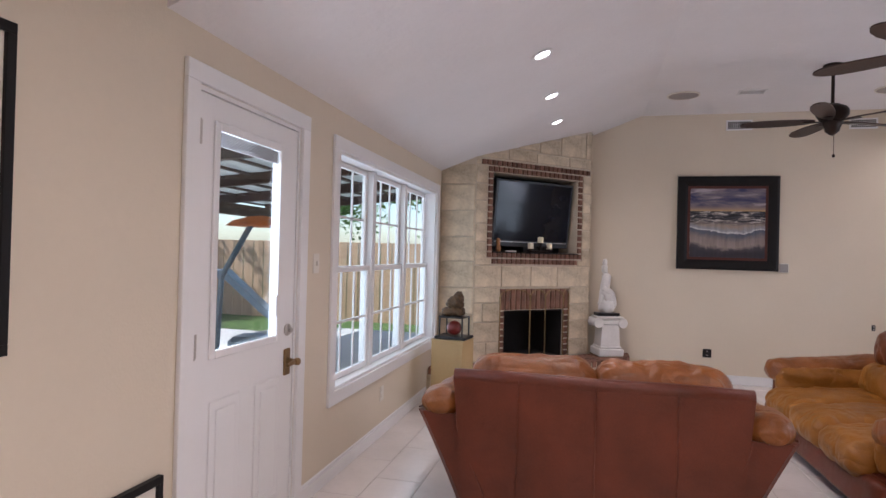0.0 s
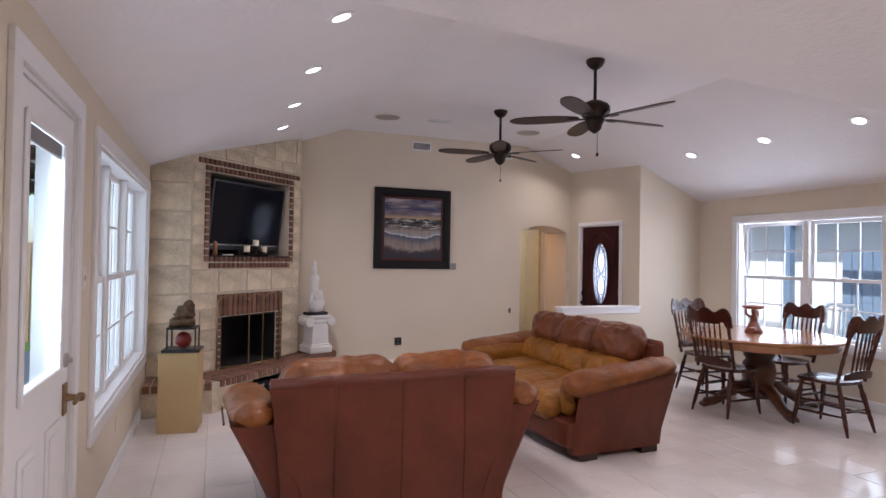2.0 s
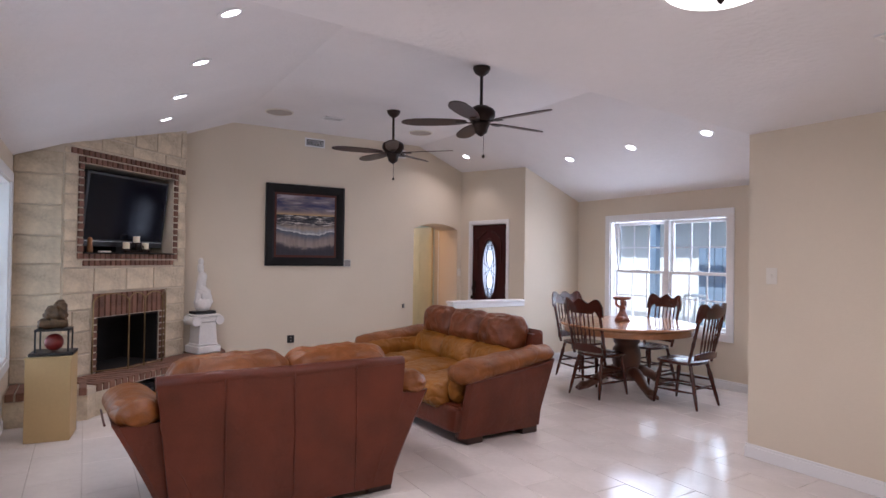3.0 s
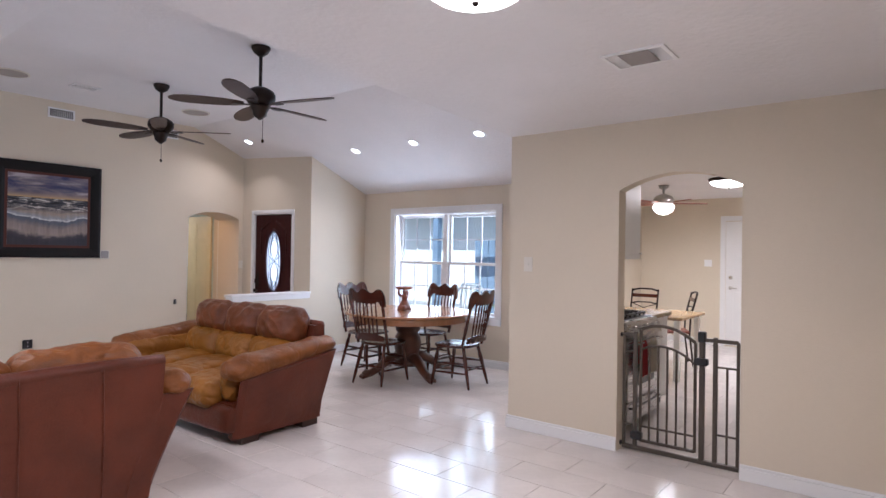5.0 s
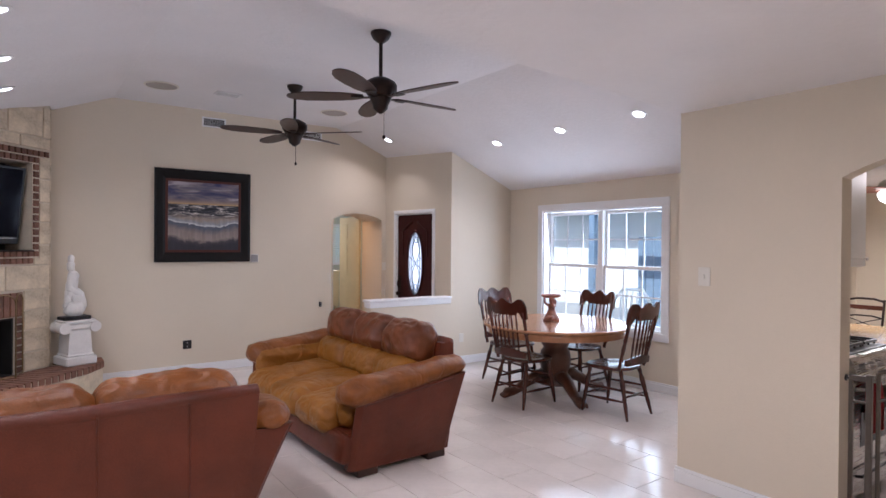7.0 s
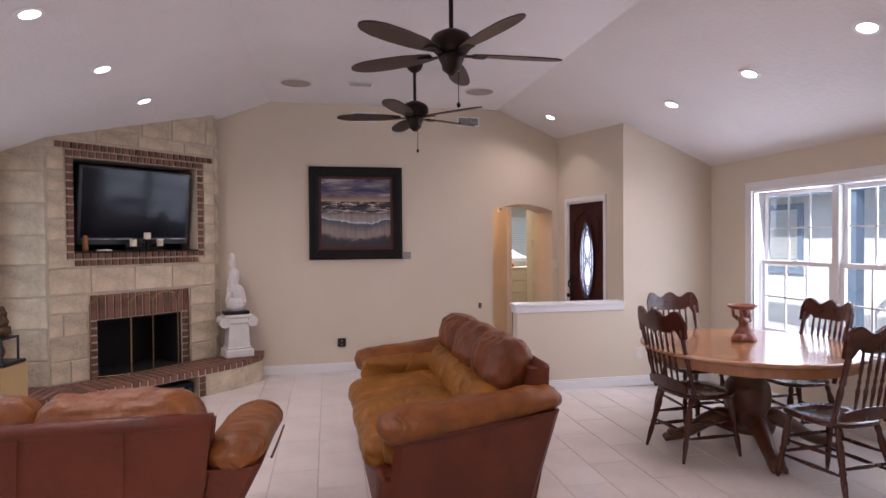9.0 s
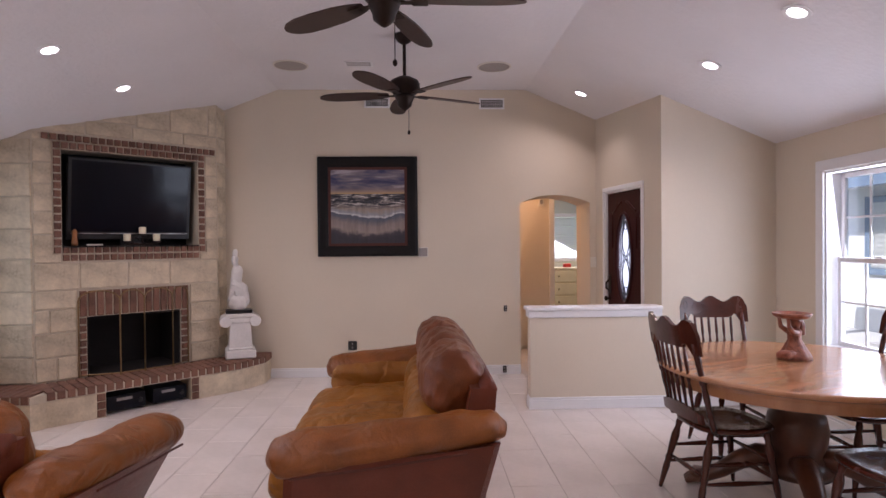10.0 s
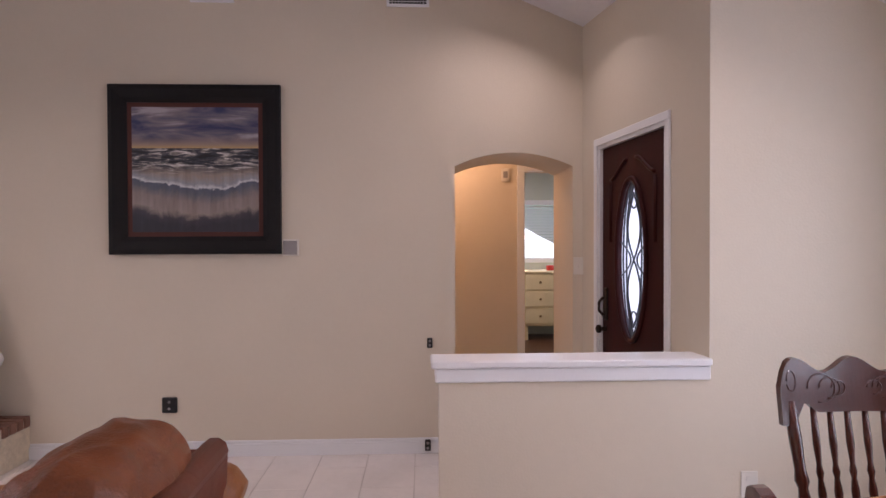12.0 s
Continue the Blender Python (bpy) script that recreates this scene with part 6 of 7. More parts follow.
cabinet("base_cabinet", "white painted kitchen base cabinet", KX0 + 0.005, 3.86, 1.33, KY1 - 0.003, 0.09, 0.87, 1)
cabinet("base_cabinet", "white painted kitchen base cabinet beyond the range", 4.64, 5.15, 1.16, KY1 - 0.003, 0.09, 0.87, 2)
cabinet("wall_cabinet", "white wall cabinet with raised panels", KX0 + 0.005, 3.86, 1.47, KY1 - 0.003, 1.42, 2.18, 1)
cabinet("wall_cabinet", "white wall cabinet with raised panels", 4.64, 5.15, 1.44, KY1 - 0.003, 1.42, 2.18, 1)
cabinet("wall_cabinet", "white wall cabinet above the microwave", 3.87, 4.63, 1.47, KY1 - 0.003, 1.83, 2.18, 2)
struct("soffit", boxes((KX0 + 0.005, 5.15, 1.44, KY1 - 0.003, 2.185, 2.438)), WALL, "painted soffit above the wall cabinets", "soffit")
solo("toe_kick", boxes((KX0 + 0.005, 3.86, 1.40, KY1 - 0.003, 0.001, 0.088)), BLACK, "black recessed toe kick", "toe kick")
solo("toe_kick", boxes((4.64, 5.15, 1.22, KY1 - 0.003, 0.001, 0.088)), BLACK, "black recessed toe kick", "toe kick")
solo("worktop", boxes((KX0 + 0.003, 3.865, 1.30, KY1 - 0.003, 0.872, 0.91), bevel=0.006), COUNTER, "tan granite worktop beside the range", "worktop")
solo("worktop", boxes((4.635, 5.18, 1.13, KY1 - 0.003, 0.872, 0.91), bevel=0.006), COUNTER, "tan granite worktop beyond the range", "worktop")
rg = thing("range", "stainless steel gas range with black sides", "range", pose(3.87, 1.08, 0.001))
part("body", boxes((0.004, 0.756, 0.03, 0.66, 0.05, 0.895), bevel=0.004), BLACK, rg)
od_ = part("oven_door", boxes((0.01, 0.75, 0.0, 0.03, 0.25, 0.76), bevel=0.006), STEEL, rg)
part("oven_window", boxes((0.12, 0.64, -0.003, 0.0, 0.36, 0.62)), SCREEN, od_)
part("handle", tube(bmesh.new(), [(0.05, 0.0, 0.72), (0.05, -0.045, 0.725), (0.71, -0.045, 0.725), (0.71, 0.0, 0.72)], 0.011, 8), STEEL, od_)
dr_ = part("drawer", boxes((0.01, 0.75, 0.0, 0.03, 0.07, 0.24), bevel=0.006), STEEL, rg)
part("handle", tube(bmesh.new(), [(0.05, 0.0, 0.20), (0.05, -0.03, 0.205), (0.71, -0.03, 0.205), (0.71, 0.0, 0.20)], 0.009, 8), BLACK, dr_)
bm = bmesh.new()
prism(bm, [(-0.03, 0.775), (0.05, 0.775), (0.09, 0.905), (0.02, 0.905)], "x", 0.005, 0.755)
part("control_panel", bm, STEEL, rg)
for k in range(5):
    part("knob", lathe(bmesh.new(), [(0.026, 0), (0.024, 0.03), (0.018, 0.034)], 14, pose(0.10 + 0.14 * k, -0.006, 0.84, 68, 0, 0)), STEEL, rg)
part("cooktop", boxes((0.005, 0.755, 0.06, 0.66, 0.897, 0.912), bevel=0.004), BLACK, rg)
for k in range(3):
    bm = bmesh.new()
    for y in (0.12, 0.36, 0.60):
        box(bm, 0.03 + 0.24 * k, 0.25 + 0.24 * k, y - 0.008, y + 0.008, 0.93, 0.946)
    for x in (0.035, 0.14, 0.245):
        box(bm, x + 0.24 * k - 0.006, x + 0.24 * k + 0.006, 0.12, 0.60, 0.931, 0.947)
        box(bm, x + 0.24 * k - 0.006, x + 0.24 * k + 0.006, 0.12, 0.13, 0.91, 0.932)
    part("grate", bm, BLACK, rg, "black cast iron grate")
for x, mt, lb, n_ in ((0.10, TOWEL_R, "red towel hanging on the oven handle", "towel"), (0.34, TOWEL_W, "cream towel hanging on the oven handle", "towel")):
    bm = bmesh.new()
    rows_ = []
    for z, y in ((0.45, -0.058), (0.60, -0.062), (0.70, -0.062), (0.739, -0.052), (0.739, -0.038), (0.70, -0.026), (0.55, -0.024)):
        rows_.append([bm.verts.new((x + 0.20 * k / 8, y + 0.005 * math.sin(k * 1.7 + z * 9), z)) for k in range(9)])
    for p, q in zip(rows_, rows_[1:]):
        for k in range(8):
            bm.faces.new((p[k], p[k + 1], q[k + 1], q[k]))
    bmesh.ops.solidify(bm, geom=bm.faces[:], thickness=0.004)
    solo(n_, bm, mt, lb, "towel", smooth=True, m=pose(3.87, 1.08, 0.001))
mw = thing("microwave", "stainless steel microwave mounted above the range", "microwave", pose(3.87, 1.40, 1.42))
part("body", boxes((0.004, 0.756, 0.02, 0.40, 0, 0.405), bevel=0.004), BLACK, mw)
part("door", boxes((0.004, 0.756, 0, 0.02, 0.01, 0.40), bevel=0.004), STEEL, mw)
part("window", boxes((0.06, 0.50, -0.003, 0.0, 0.07, 0.34)), SCREEN, mw)
part("handle", tube(bmesh.new(), [(0.56, 0, 0.05), (0.56, -0.04, 0.08), (0.56, -0.045, 0.2), (0.56, -0.04, 0.32), (0.56, 0, 0.35)], 0.011, 8), STEEL, mw)
kt = thing("kitchen_table", "small kitchen table with tan top", "table", pose(6.65, 1.95, 0.001))
part("tabletop", boxes((-0.5, 0.5, -0.65, 0.6, 0.715, 0.75), bevel=0.008), COUNTER, kt)
for sx, sy in ((-0.42, -0.57), (0.42, -0.57), (-0.42, 0.52), (0.42, 0.52)):
    part("leg", boxes((sx - 0.03, sx + 0.03, sy - 0.03, sy + 0.03, 0, 0.715)), CABINET, kt)


def iron_chair(m):
    c = thing("kitchen_chair", "dark iron kitchen chair with curved ladder back", "chair", m, group="kitchen chairs")
    part("seat", boxes((-0.2, 0.2, -0.2, 0.2, 0.43, 0.47), bevel=0.012), LEATHER, c, "brown padded seat")
    for sx in (-1, 1):
        part("front_leg", tube(bmesh.new(), [(sx * 0.18, 0.18, 0.43), (sx * 0.19, 0.21, 0.0)], 0.013, 6), BRONZE, c)
        part("rear_leg", tube(bmesh.new(), [(sx * 0.19, -0.24, 0.0), (sx * 0.19, -0.19, 0.42), (sx * 0.19, -0.20, 0.65), (sx * 0.19, -0.28, 0.97)], 0.013, 6), BRONZE, c)
    for z, y in ((0.62, -0.20), (0.76, -0.225)):
        part("slat", tube(bmesh.new(), [(-0.19, y, z), (-0.08, y - 0.02, z + 0.02), (0.08, y - 0.02, z + 0.02), (0.19, y, z)], 0.010, 6), BRONZE, c)
    part("top_rail", tube(bmesh.new(), [(-0.19, -0.275, 0.95), (-0.08, -0.30, 0.975), (0.08, -0.30, 0.975), (0.19, -0.275, 0.95)], 0.014, 6), BRONZE, c)
    part("back_board", boxes((-0.18, 0.18, -0.262, -0.247, 0.85, 0.90), bevel=0.004), DARKOAK, c)
    for s in (-1, 1):
        part("cross_brace", tube(bmesh.new(), [(-0.18 * s, -0.205, 0.64), (0.18 * s, -0.22, 0.76)], 0.006, 6), BRONZE, c)
    return c


iron_chair(pose(7.42, 1.79, 0.001, 0, 0, 25))
iron_chair(pose(7.6, 2.32, 0.001, 0, 0, 90))
kf = thing("ceiling_fan", "nickel kitchen ceiling fan with lit glass bowl and wooden blades", "ceiling fan", pose(7.4, 1.92, 2.4395, 0, 0, 12))
part("canopy", lathe(bmesh.new(), [(0.07, 0), (0.06, -0.04), (0.02, -0.06), (0.014, -0.12)], 20), NICKEL, kf, smooth=True)
part("motor_housing", lathe(bmesh.new(), [(0.02, -0.12), (0.10, -0.15), (0.14, -0.20), (0.13, -0.25), (0.10, -0.27)], 24), NICKEL, kf, smooth=True)
part("light_bowl", lathe(bmesh.new(), [(0.13, -0.27), (0.145, -0.30), (0.12, -0.36), (0.06, -0.40), (0.01, -0.41)], 24), DOME, kf, "glowing glass bowl", smooth=True)
FANWOOD = mat("cherry_fan_blade", (0.22, 0.06, 0.03), 0.4, vary=0.25)
for k in range(5):
    bm = bmesh.new()
    cushion(bm, (0.42, 0.13, 0.012), Matrix.Rotation(k * math.tau / 5, 4, "Z") @ pose(0.35, 0, -0.25, 10, 0, 0), 0.005, (0, 0, 0), 0, 4)
    part("blade", bm, FANWOOD, kf)
lamp("lamp_glow", "AREA", pose(7.4, 1.92, 2.015), 18, (1.0, 0.92, 0.82), 0.26)
dome_light(7.1, 1.03, 2.44, 0.22, "lit kitchen flush lamp with bronze rim", 18)

# ---- hall and bedroom beyond the arched passage ----
AT = HALL
struct("wall_hall_west", boxes((3.0, 3.1, YN + 0.56, 8.95, 0, 2.5)), WALL, "cream painted hall wall", "wall")
struct("wall_hall_east", boxes((6.0, 6.1, YN + 0.56, 8.95, 0, 2.5)), WALL, "cream painted hall wall", "wall")
struct("wall_hall_south", boxes((XP + 0.53, 6.1, YN + 0.40, YN + 0.56, 0, 2.5)), WALL, "cream painted hall wall", "wall")
struct("ceiling_hall", boxes((3.0, 6.1, YN + 0.56, 8.95, 2.44, 2.5)), CEIL, "white hall ceiling", "ceiling")
struct("wall_hall_north", boxes((3.0, 4.48, 8.95, 9.07, 0, 2.5), (4.48, 5.09, 8.95, 9.07, 2.05, 2.5), (5.09, 6.1, 8.95, 9.07, 0, 2.5)), WALL, "cream painted hall wall with a bedroom doorway", "wall")
casing(bm := bmesh.new(), "y", 8.95, -1, 4.48, 5.09, 0, 2.05, w=0.07)
struct("door_frame_hall", bm, TRIM, "white doorway casing", "trim")
bd = thing("door_4", "cream bedroom door standing open", "door", kind="structure")
# The leaf's yellow cast is warm light put into the paint colour.
leaf = part("door_leaf", boxes((5.045, 5.08, 9.105, 9.86, 0.01, 2.04), bevel=0.003), WARM_LIT_CREAM, bd)
for z0, z1 in ((0.2, 0.85), (1.0, 1.55), (1.65, 1.92)):
    for y0_ in (9.19, 9.55):
        part("raised_panel", boxes((5.039, 5.045, y0_, y0_ + 0.20, z0, z1), bevel=0.003), WARM_LIT_CREAM, leaf)
dl = thing("ceiling_lamp", "lit hall ceiling lamp with frosted bowl", "lamp", pose(3.65, 8.45, 2.439, 180, 0, 0))
part("base", lathe(bmesh.new(), [(0.15, 0), (0.14, 0.03)], 24), BRONZE, dl)
part("diffuser", lathe(bmesh.new(), [(0.135, 0.03), (0.11, 0.07), (0.01, 0.09)], 24), DOME, dl, smooth=True)
lamp("lamp_glow", "POINT", pose(3.65, 8.45, 2.25), 8.0, (1.0, 0.58, 0.28), 0.1)
sm = thing("smoke_detector", "round white smoke detector on the hall wall", "smoke detector", pose(3.72, 8.949, 2.02, 90, 0, 0))
part("body", lathe(bmesh.new(), [(0.06, 0), (0.06, 0.02), (0.045, 0.035), (0.01, 0.036)], 20), PLATE, sm)
part("rim", lathe(bmesh.new(), [(0.066, 0), (0.066, 0.008)], 20), PLATE, sm)
ch = thing("door_chime", "small cream door chime on the hall wall", "door chime", pose(4.30, 8.949, 2.02))
part("cover", boxes((-0.035, 0.035, -0.03, 0, -0.06, 0.06), bevel=0.004), PLATE, ch)
part("grille", boxes((-0.02, 0.02, -0.032, -0.03, -0.03, 0.03)), GRILLE, ch)
struct("floor_bedroom", boxes((3.4, 7.2, 9.0, 12.4, -0.1, 0.0)), WOODFLOOR, "brown wooden bedroom floor", "floor")
struct("wall_bedroom_north", boxes((3.4, 4.9, 12.3, 12.4, 0, 2.5), (6.3, 7.2, 12.3, 12.4, 0, 2.5), (4.9, 6.3, 12.3, 12.4, 0, 1.15), (4.9, 6.3, 12.3, 12.4, 1.95, 2.5)), GREENWALL, "pale green bedroom wall with a window", "wall")
struct("wall_bedroom_west", boxes((3.3, 3.4, 9.07, 12.4, 0, 2.5)), GREENWALL, "pale green bedroom wall", "wall")
struct("wall_bedroom_east", boxes((7.2, 7.3, 9.07, 12.4, 0, 2.5)), GREENWALL, "pale green bedroom wall", "wall")
struct("wall_bedroom_south", boxes((3.4, 4.45, 9.071, 9.1, 0, 2.5), (6.1, 7.2, 8.97, 9.1, 0, 2.5), (5.09, 6.1, 9.071, 9.1, 0, 2.5), (4.45, 5.09, 9.071, 9.1, 2.06, 2.5)), GREENWALL, "pale green bedroom wall", "wall")
struct("ceiling_bedroom", boxes((3.3, 7.3, 9.07, 12.4, 2.5, 2.6)), CEIL, "white bedroom ceiling", "ceiling")
bw = thing("window_3", "bedroom window with white blinds drawn", "window", kind="structure")
casing(bm := bmesh.new(), "y", 12.3, -1, 4.9, 6.3, 1.15, 1.95, w=0.07, sill=True)
part("casing", bm, TRIM, bw)
for k in range(18):
    part("blind_slat", boxes((4.91, 6.29, 12.318, 12.322, 1.153 + 0.044 * k, 1.194 + 0.044 * k)), BLIND, bw)
g = part("pane", boxes((4.9, 6.3, 12.36, 12.364, 1.15, 1.95)), PANE, bw)
g.visible_shadow = False
ds = thing("dresser", "cream painted dresser with three drawers", "dresser", pose(5.45, 11.95, 0.001))
part("body", boxes((-0.5, 0.5, -0.22, 0.33, 0.2, 0.95), bevel=0.006), WARM_LIT_CREAM, ds)
part("top", boxes((-0.53, 0.53, -0.25, 0.34, 0.95, 0.98), bevel=0.006), WARM_LIT_CREAM, ds)
for z in (0.24, 0.48, 0.72):
    d = part("drawer", boxes((-0.46, 0.46, -0.236, -0.22, z, z + 0.21), bevel=0.004), WARM_LIT_CREAM, ds)
    for x in (-0.25, 0.25):
        part("knob", lathe(bmesh.new(), [(0.008, 0), (0.018, 0.016), (0.012, 0.026)], 10, pose(x, -0.236, z + 0.105, 90, 0, 0)), BRASS, d)
for sx in (-1, 1):
    for y in (-0.18, 0.28):
        part("foot", boxes((sx * 0.45 - 0.03, sx * 0.45 + 0.03, y - 0.03, y + 0.03, 0, 0.2)), WARM_LIT_CREAM, ds)
solo("trinket_box", boxes((-0.07, 0.07, -0.05, 0.05, 0, 0.07), bevel=0.01), RED_P, "small red trinket box on the dresser", "box", m=pose(5.40, 11.9, 0.984))

# Unseen lamp, added to brighten the dresser front and the open door.
dome_light(4.55, 10.7, 2.4985, 0.17, "added unseen bedroom ceiling lamp that lights dresser and door", 14)
# White slab added over the hall wall to brighten the view through the oval.
struct("porch_bounce_panel", boxes((XP + 0.53, 6.1, YN + 0.385, YN + 0.398, -0.02, 2.7)), STUCCO, "added white panel bouncing sky light to the front door glass", "wall")

# ---- outdoors, patio side ----
AT = HOME
struct("ground", boxes((-300, 300, -300, 300, -0.5, -0.30)), GRASS, "lawn running to the horizon", "ground")
struct("patio", boxes((-5.6, XW - 0.15, -3.0, 10.5, -0.30, -0.06)), CONCRETE, "pale concrete patio slab", "patio")
struct("path", boxes((-9.2, -5.6, 1.5, 9.6, -0.30, -0.075)), CONCRETE, "pale concrete slab beyond the patio cover", "patio")
pr = thing("patio_cover", "patio cover with dark beams and pale panels", "patio cover", kind="structure")
bm = bmesh.new()
prism(bm, [(-5.8, 2.28), (XW - 0.16, 2.62), (XW - 0.16, 2.64), (-5.8, 2.30)], "y", -3.0, 10.5)
part("roof_panel", bm, CORRU, pr)
for k in range(9):
    y = -2.6 + 1.55 * k
    bm = bmesh.new()
    prism(bm, [(-5.75, 2.13), (XW - 0.16, 2.47), (XW - 0.16, 2.61), (-5.75, 2.27)], "y", y - 0.045, y + 0.045)
    part("rafter", bm, BEAM, pr)
part("header_beam", boxes((-5.6, -5.45, -3.0, 10.5, 1.98, 2.16)), BEAM, pr)
for k in range(11):
    part("purlin", boxes((XW - 0.6 - 0.42 * k, XW - 0.52 - 0.42 * k, -3.0, 10.5, 2.575 - 0.033 * k - 0.04, 2.60 - 0.033 * k - 0.04)), BEAM, pr)
for y in (-2.8, 1.2, 6.8, 10.3):
    part("post", boxes((-5.6, -5.46, y - 0.07, y + 0.07, -0.06, 1.98)), BEAM, pr)
fence = thing("fence", "tall cedar board fence round the yard", "fence", kind="structure")
me = mesh_of("board", boxes((-0.01, 0.01, -0.068, 0.068, 0, 1.95)), CEDAR)
for k in range(110):
    piece("board", me, fence, pose(-9.6 + 0.012 * (k % 2), -2.5 + 0.145 * k, -0.30))
me2 = mesh_of("board", boxes((-0.068, 0.068, -0.01, 0.01, 0, 1.95)), CEDAR)
for k in range(56):
    piece("board", me2, fence, pose(-9.5 + 0.145 * k, 13.45 + 0.012 * (k % 2), -0.30))
for z in (0.1, 1.2):
    part("rail", boxes((-9.66, -9.62, -2.5, 13.4, z - 0.3, z - 0.21)), CEDAR, fence)


def tree(x, y, hgt, seed):
    r = random.Random(seed)
    tr_ = thing("tree", "leafy green tree behind the fence", "tree", pose(x, y, -0.31), group="trees behind the fence")
    bm = bmesh.new()
    tube(bm, [(0, 0, 0), (0.05, 0.03, hgt * 0.25), (0.0, 0.1, hgt * 0.5), (0.1, 0.05, hgt * 0.75)], [0.17, 0.13, 0.09, 0.04], 8)
    tips = []
    for k in range(7):
        a, z0_ = r.uniform(0, 6.28), hgt * r.uniform(0.35, 0.65)
        e = Vector((math.cos(a) * hgt * 0.28, math.sin(a) * hgt * 0.28, z0_ + hgt * r.uniform(0.12, 0.3)))
        tube(bm, [(0.02, 0.05, z0_), (e.x * 0.5, e.y * 0.5, (z0_ + e.z) / 2 + 0.1), tuple(e)], [0.06, 0.04, 0.015], 6)
        tips.append(e)
    part("trunk", bm, BARK, tr_)
    tips += [Vector((0.1, 0, hgt * 0.85)), Vector((0, 0, hgt * 0.7))]
    vs, fs = [], []
    for e in tips:
        for k in range(260):
            d = Vector((r.gauss(0, 1), r.gauss(0, 1), r.gauss(0, 0.75)))
            p = e + d * hgt * 0.085
            s = r.uniform(0.05, 0.12)
            a, b = Vector((r.uniform(-1, 1), r.uniform(-1, 1), r.uniform(-0.5, 0.5))).normalized() * s, Vector((r.uniform(-1, 1), r.uniform(-1, 1), r.uniform(-1, 1))).normalized() * s * 0.6
            q = len(vs)
            vs += [p - a, p - b, p + a, p + b]
            fs.append((q, q + 1, q + 2, q + 3))
    me_ = bpy.data.meshes.new("crown")
    me_.from_pydata([tuple(v) for v in vs], [], fs)
    me_.materials.append(LEAF)
    cr = new("crown", me_)
    cr.parent = tr_


for x, y, hgt, sd in ((-12.5, 3.5, 5.2, 1), (-13.5, 8.5, 6.0, 2), (-12.0, 13.0, 5.4, 3), (-8.0, 16.0, 5.6, 4), (-13.0, -0.5, 5.0, 5), (-4.0, 17.0, 5.5, 6)):
    tree(x, y, hgt, sd)

# play things on the patio
ps = thing("swing_frame", "blue and red metal toddler swing frame on the patio", "swing", pose(-3.1, 5.3, -0.059, 0, 0, 10))
for sx in (-1, 1):
    part("post", tube(bmesh.new(), [(sx * 0.45, 0, 0.03), (sx * 0.40, 0, 1.2), (sx * 0.1, 0, 1.75)], 0.03, 10), BLUE_P, ps)
    part("base_foot", boxes((sx * 0.45 - 0.06, sx * 0.45 + 0.06, -0.5, 0.5, 0, 0.12), bevel=0.03), RED_P, ps)
part("base_bar", boxes((-0.40, 0.40, -0.06, 0.06, 0.03, 0.13), bevel=0.03), RED_P, ps)
bm = bmesh.new()
lathe(bm, [(0.34, 1.72), (0.28, 1.77), (0.15, 1.81), (0.02, 1.83)], 16)
part("canopy", bm, ORANGE_P, ps, "orange and green canvas canopy")
part("seat", boxes((-0.25, 0.25, -0.2, 0.2, 0.45, 0.62), bevel=0.05), BLUE_P, ps)
sl = thing("slide", "pale blue plastic slide in the yard", "slide", pose(-6.4, 9.0, -0.299, 0, 0, 20))
bm = bmesh.new()
prism(bm, [(0, 1.35), (0.35, 1.35), (1.0, 0.75), (1.7, 0.22), (2.2, 0.12), (2.2, 0.0), (1.7, 0.1), (1.0, 0.6), (0.35, 1.2), (0, 1.2)], "y", -0.25, 0.25)
part("chute", bm, BLUE_P, sl)
for sx in (-0.22, 0.22):
    part("leg", tube(bmesh.new(), [(0.1, sx, 1.25), (-0.1, sx, 0)], 0.03, 8), RED_P, sl)
pt = thing("patio_table", "red framed patio bench by the door", "bench", pose(-3.0, 3.0, -0.059, 0, 0, 30))
part("top", boxes((-0.55, 0.55, -0.2, 0.2, 0.40, 0.44), bevel=0.01), BLUE_P, pt)
for sx in (-0.45, 0.45):
    part("leg", boxes((sx - 0.05, sx + 0.05, -0.18, 0.18, 0, 0.40), bevel=0.02), RED_P, pt)
    part("foot", boxes((sx - 0.06, sx + 0.06, -0.35, 0.35, 0, 0.08), bevel=0.02), RED_P, pt)

# ---- outdoors, porch side ----
AT = PORCH
struct("porch", boxes((XE + 0.43, 9.8, 3.21, 14.0, -0.30, -0.02), (XP + 0.40, XE + 0.43, YP - 0.08, YN + 0.16, -0.30, -0.02)), CONCRETE, "pale concrete front porch", "porch")
hs = thing("garage_wing", "white stucco house wing with blue-grey trim", "house", kind="structure")
part("wall", boxes((9.8, 10.0, 3.13, 14.0, -0.3, 2.6)), STUCCO, hs)
part("fascia", boxes((9.2, 9.32, 3.13, 14.2, 2.30, 2.48)), NAVY, hs)
part("soffit", boxes((9.32, 9.8, 3.13, 14.2, 2.44, 2.48)), NAVY, hs)
bm = bmesh.new()
prism(bm, [(9.1, 2.49), (14.0, 4.2), (14.0, 4.3), (9.1, 2.58)], "y", 3.13, 14.2)
part("roof", bm, NAVY, hs)
wv = part("window", boxes((9.76, 9.80, 8.95, 9.05, 0.9, 2.15), (9.76, 9.80, 9.85, 9.95, 0.9, 2.15), (9.76, 9.80, 9.05, 9.85, 2.05, 2.15), (9.76, 9.80, 9.05, 9.85, 0.9, 1.0)), NAVY, hs, "blue-grey window surround")
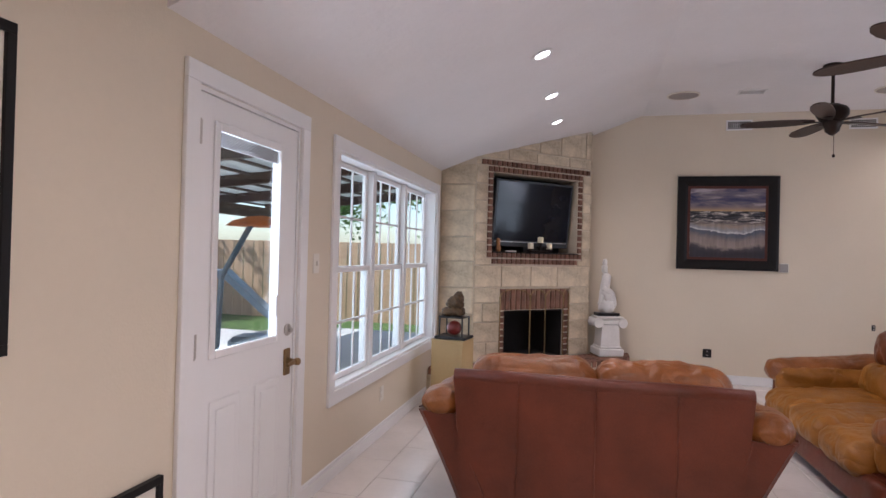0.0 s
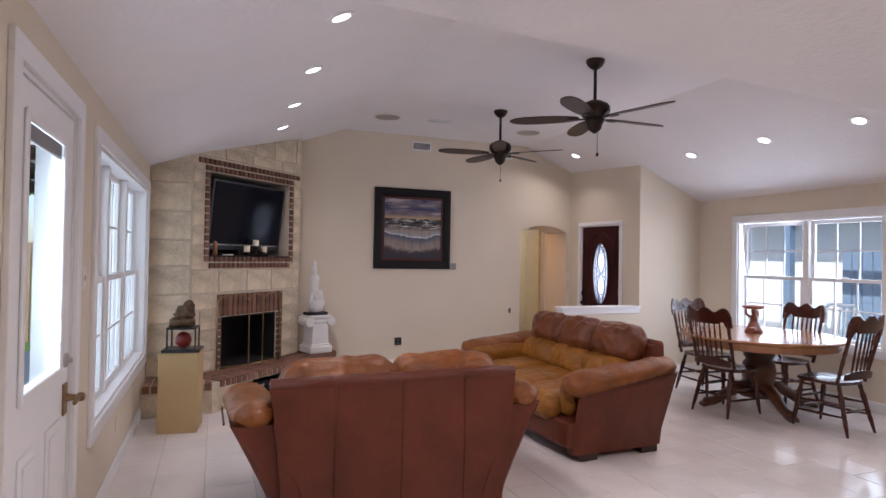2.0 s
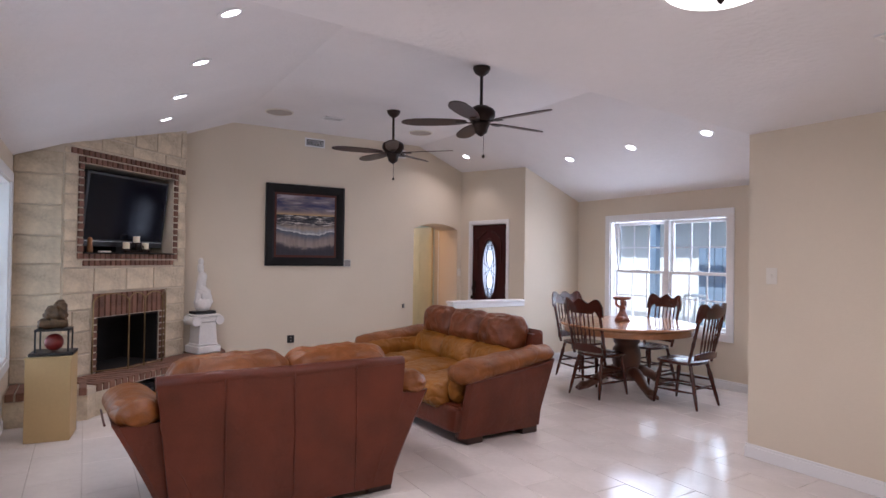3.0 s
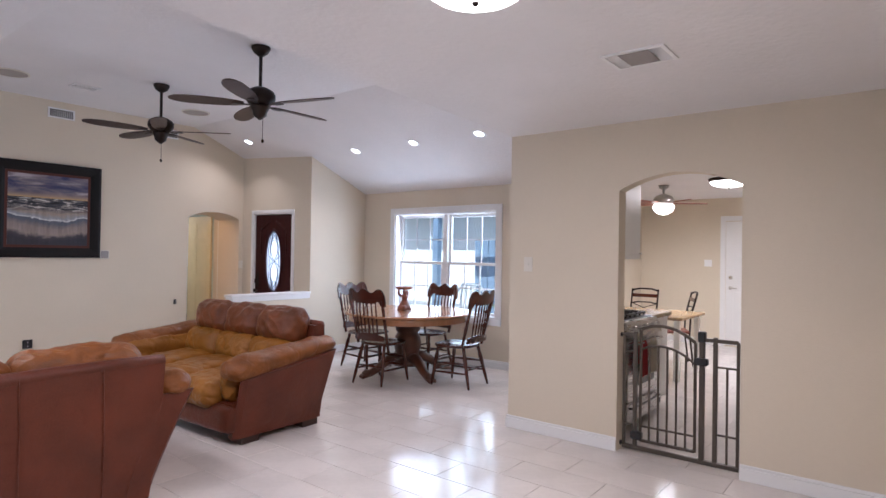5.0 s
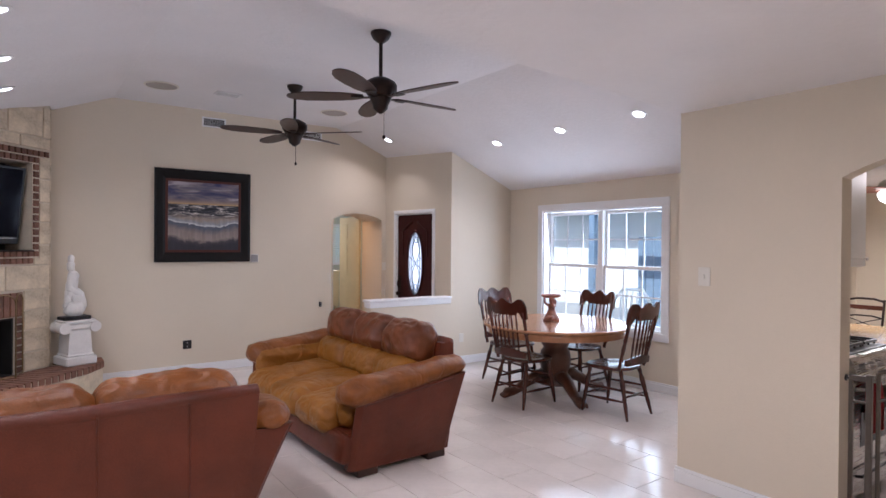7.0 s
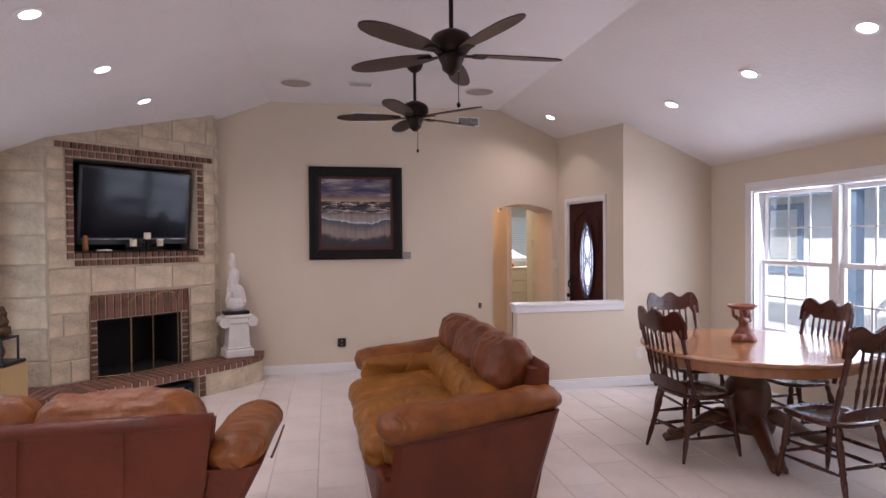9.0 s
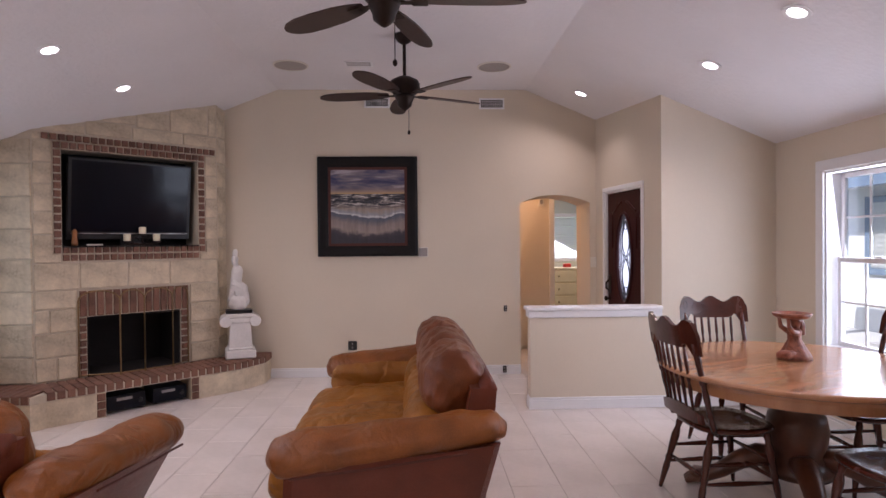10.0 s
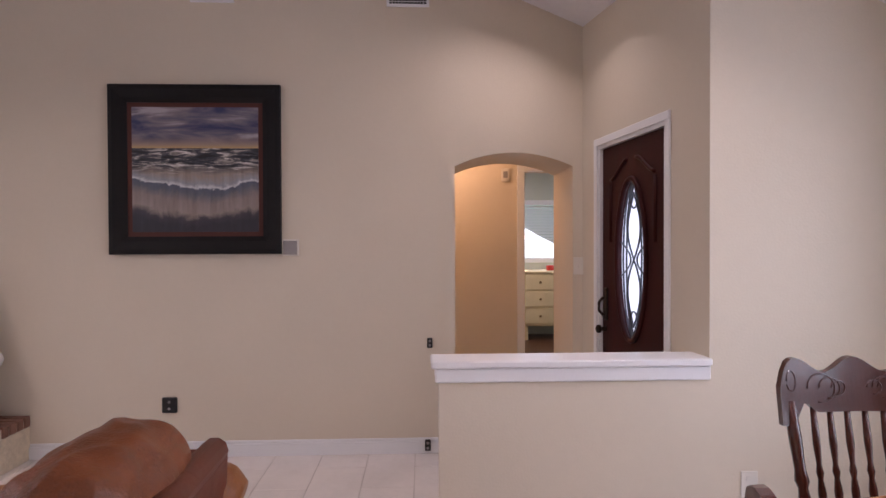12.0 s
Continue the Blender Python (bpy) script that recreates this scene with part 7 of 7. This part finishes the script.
for k in range(12):
    part("louvre", boxes((9.775, 9.795, 9.06, 9.84, 1.02 + 0.08 * k, 1.07 + 0.08 * k)), BLIND, wv)
pb = thing("porch_roof", "blue-grey porch beam and posts", "porch roof", kind="structure")
part("beam", boxes((8.1, 8.25, 3.13, 9.5, 2.14, 2.34)), NAVY, pb)
for y in (4.15, 6.4, 9.3):
    part("post", boxes((8.12, 8.24, y - 0.06, y + 0.06, -0.02, 2.14)), NAVY, pb)
cb = thing("porch_screen", "blue-grey slatted gate at the porch end", "gate", pose(9.0, 6.35, -0.019), kind="structure")
for k in range(4):
    part("slat", boxes((-0.02, 0.02, -0.9 + 0.16 * k, -0.9 + 0.16 * k + 0.14, 0.0, 1.75)), NAVY, cb)
pc = thing("porch_chair", "white plastic porch chair by the window", "chair", pose(6.75, 4.75, -0.019, 0, 0, 100))
part("seat", boxes((-0.25, 0.25, -0.25, 0.25, 0.40, 0.44), bevel=0.02), TRIM, pc)
bm = tube(bmesh.new(), [(-0.25, -0.25, 0.42), (-0.28, -0.30, 0.8), (-0.15, -0.34, 0.98), (0.15, -0.34, 0.98), (0.28, -0.30, 0.8), (0.25, -0.25, 0.42)], 0.025, 8)
for k in range(5):
    tube(bm, [(-0.16 + 0.08 * k, -0.25, 0.44), (-0.16 + 0.08 * k, -0.33, 0.95)], 0.018, 6)
part("backrest", bm, TRIM, pc)
for sx in (-1, 1):
    for sy in (-1, 1):
        part("leg", tube(bmesh.new(), [(sx * 0.22, sy * 0.22, 0.41), (sx * 0.26, sy * 0.26, 0)], 0.022, 6), TRIM, pc)
fp_ = thing("potted_plant", "green spiky plant in a terracotta pot on the porch", "plant", pose(6.35, 3.62, -0.019))
part("pot", lathe(bmesh.new(), [(0.11, 0), (0.15, 0.3), (0.165, 0.3), (0.165, 0.36), (0.14, 0.36), (0.13, 0.3)], 20), TERRA, fp_)
bm = bmesh.new()
r_ = random.Random(4)
for k in range(40):
    a, l = r_.uniform(0, 6.28), r_.uniform(0.3, 0.6)
    tube(bm, [(0, 0, 0.3), (math.cos(a) * l * 0.25, math.sin(a) * l * 0.25, 0.3 + l * 0.8), (math.cos(a) * l * 0.6, math.sin(a) * l * 0.6, 0.3 + l)], [0.012, 0.012, 0.002], 4, flat=0.3)
part("leaves", bm, LEAF, fp_)
for x, y, hgt, sd in ((13.5, 8.5, 5.0, 11), (11.5, 9.5, 4.5, 12)):
    tree(x, y, hgt, sd)

# daylight through the openings
AT = HOME
lamp("sky_light", "AREA", look((XW - 0.20, (W1[0] + W1[1]) / 2, 1.34), (3, 4.6, 1.2)), WINDOW_WATTS * 0.7, COOL, W1[1] - W1[0], W1[3] - W1[2])
lamp("sky_light", "AREA", look((XW - 0.20, 2.47, 1.45), (3, 2.47, 1.2)), WINDOW_WATTS * 0.35, COOL, 0.53, 0.95)
lamp("sky_light", "AREA", look((XE + 0.20, (W2[0] + W2[1]) / 2, 1.34), (2, 4.2, 0.9)), WINDOW_WATTS * 1.9, COOL, W2[1] - W2[0], W2[3] - W2[2])
lamp("sky_light", "AREA", look((5.23, 12.28, 1.55), (4.93, 9, 1.0)), 12, COOL, 1.4, 0.8)
AT = ENTRY
lamp("sky_light", "AREA", look((XP + 0.16, OC[0], OC[1]), (XP - 1, OC[0], OC[1])), 1.5, COOL, 2 * OA, 2 * OB)

# ---- floor tiles ----
AT = HOME
TS, TL, TX0, TY0 = 0.305, 0.61, 0.97, 5.07


def tile_bm(bm, x, y, w=TS - 0.004, d=TL - 0.004):
    c = 0.002
    a = [bm.verts.new((x + sx * w / 2, y + sy * d / 2, -0.006)) for sx, sy in ((-1, -1), (1, -1), (1, 1), (-1, 1))]
    b = [bm.verts.new((x + sx * w / 2, y + sy * d / 2, -0.0015)) for sx, sy in ((-1, -1), (1, -1), (1, 1), (-1, 1))]
    e = [bm.verts.new((x + sx * (w / 2 - c), y + sy * (d / 2 - c), 0)) for sx, sy in ((-1, -1), (1, -1), (1, 1), (-1, 1))]
    for k in range(4):
        j = (k + 1) % 4
        bm.faces.new((a[k], a[j], b[j], b[k])), bm.faces.new((b[k], b[j], e[j], e[k]))
    bm.faces.new(e)


bm = bmesh.new()
tile_bm(bm, 0, 0)
tile_me = mesh_of("tile", bm, TILE)
floor_ob = bpy.data.objects["floor"]
bm = bmesh.new()
nx0, nx1 = math.floor((XW - TX0) / TS), math.ceil((9.7 - TX0) / TS)
ny0, ny1 = math.floor((-2.0 - TY0) / TL), math.ceil((8.95 - TY0) / TL)
for i in range(nx0, nx1):
    for j in range(ny0, ny1):
        x, y = TX0 + (i + 0.5) * TS, TY0 + (j + 0.5 + 0.5 * (i % 2)) * TL
        if x > XE and 3.2 < y < 7.8 or x > 4.45 and 5.9 < y < 7.8:
            continue
        if x < XW - 0.1 or y > 8.75 or y < (YS + 0.2 if x < XK else -1.5):
            continue
        if -0.6 < x < 5.3 and 0.3 < y < 6.9:
            piece("tile", tile_me, floor_ob, Matrix.Translation((x, y, random.uniform(-0.0004, 0.0004))))
        else:
            tile_bm(bm, x, y)
field = part("tile_field", bm, TILES, floor_ob)
tagged(field, kind="stuff")
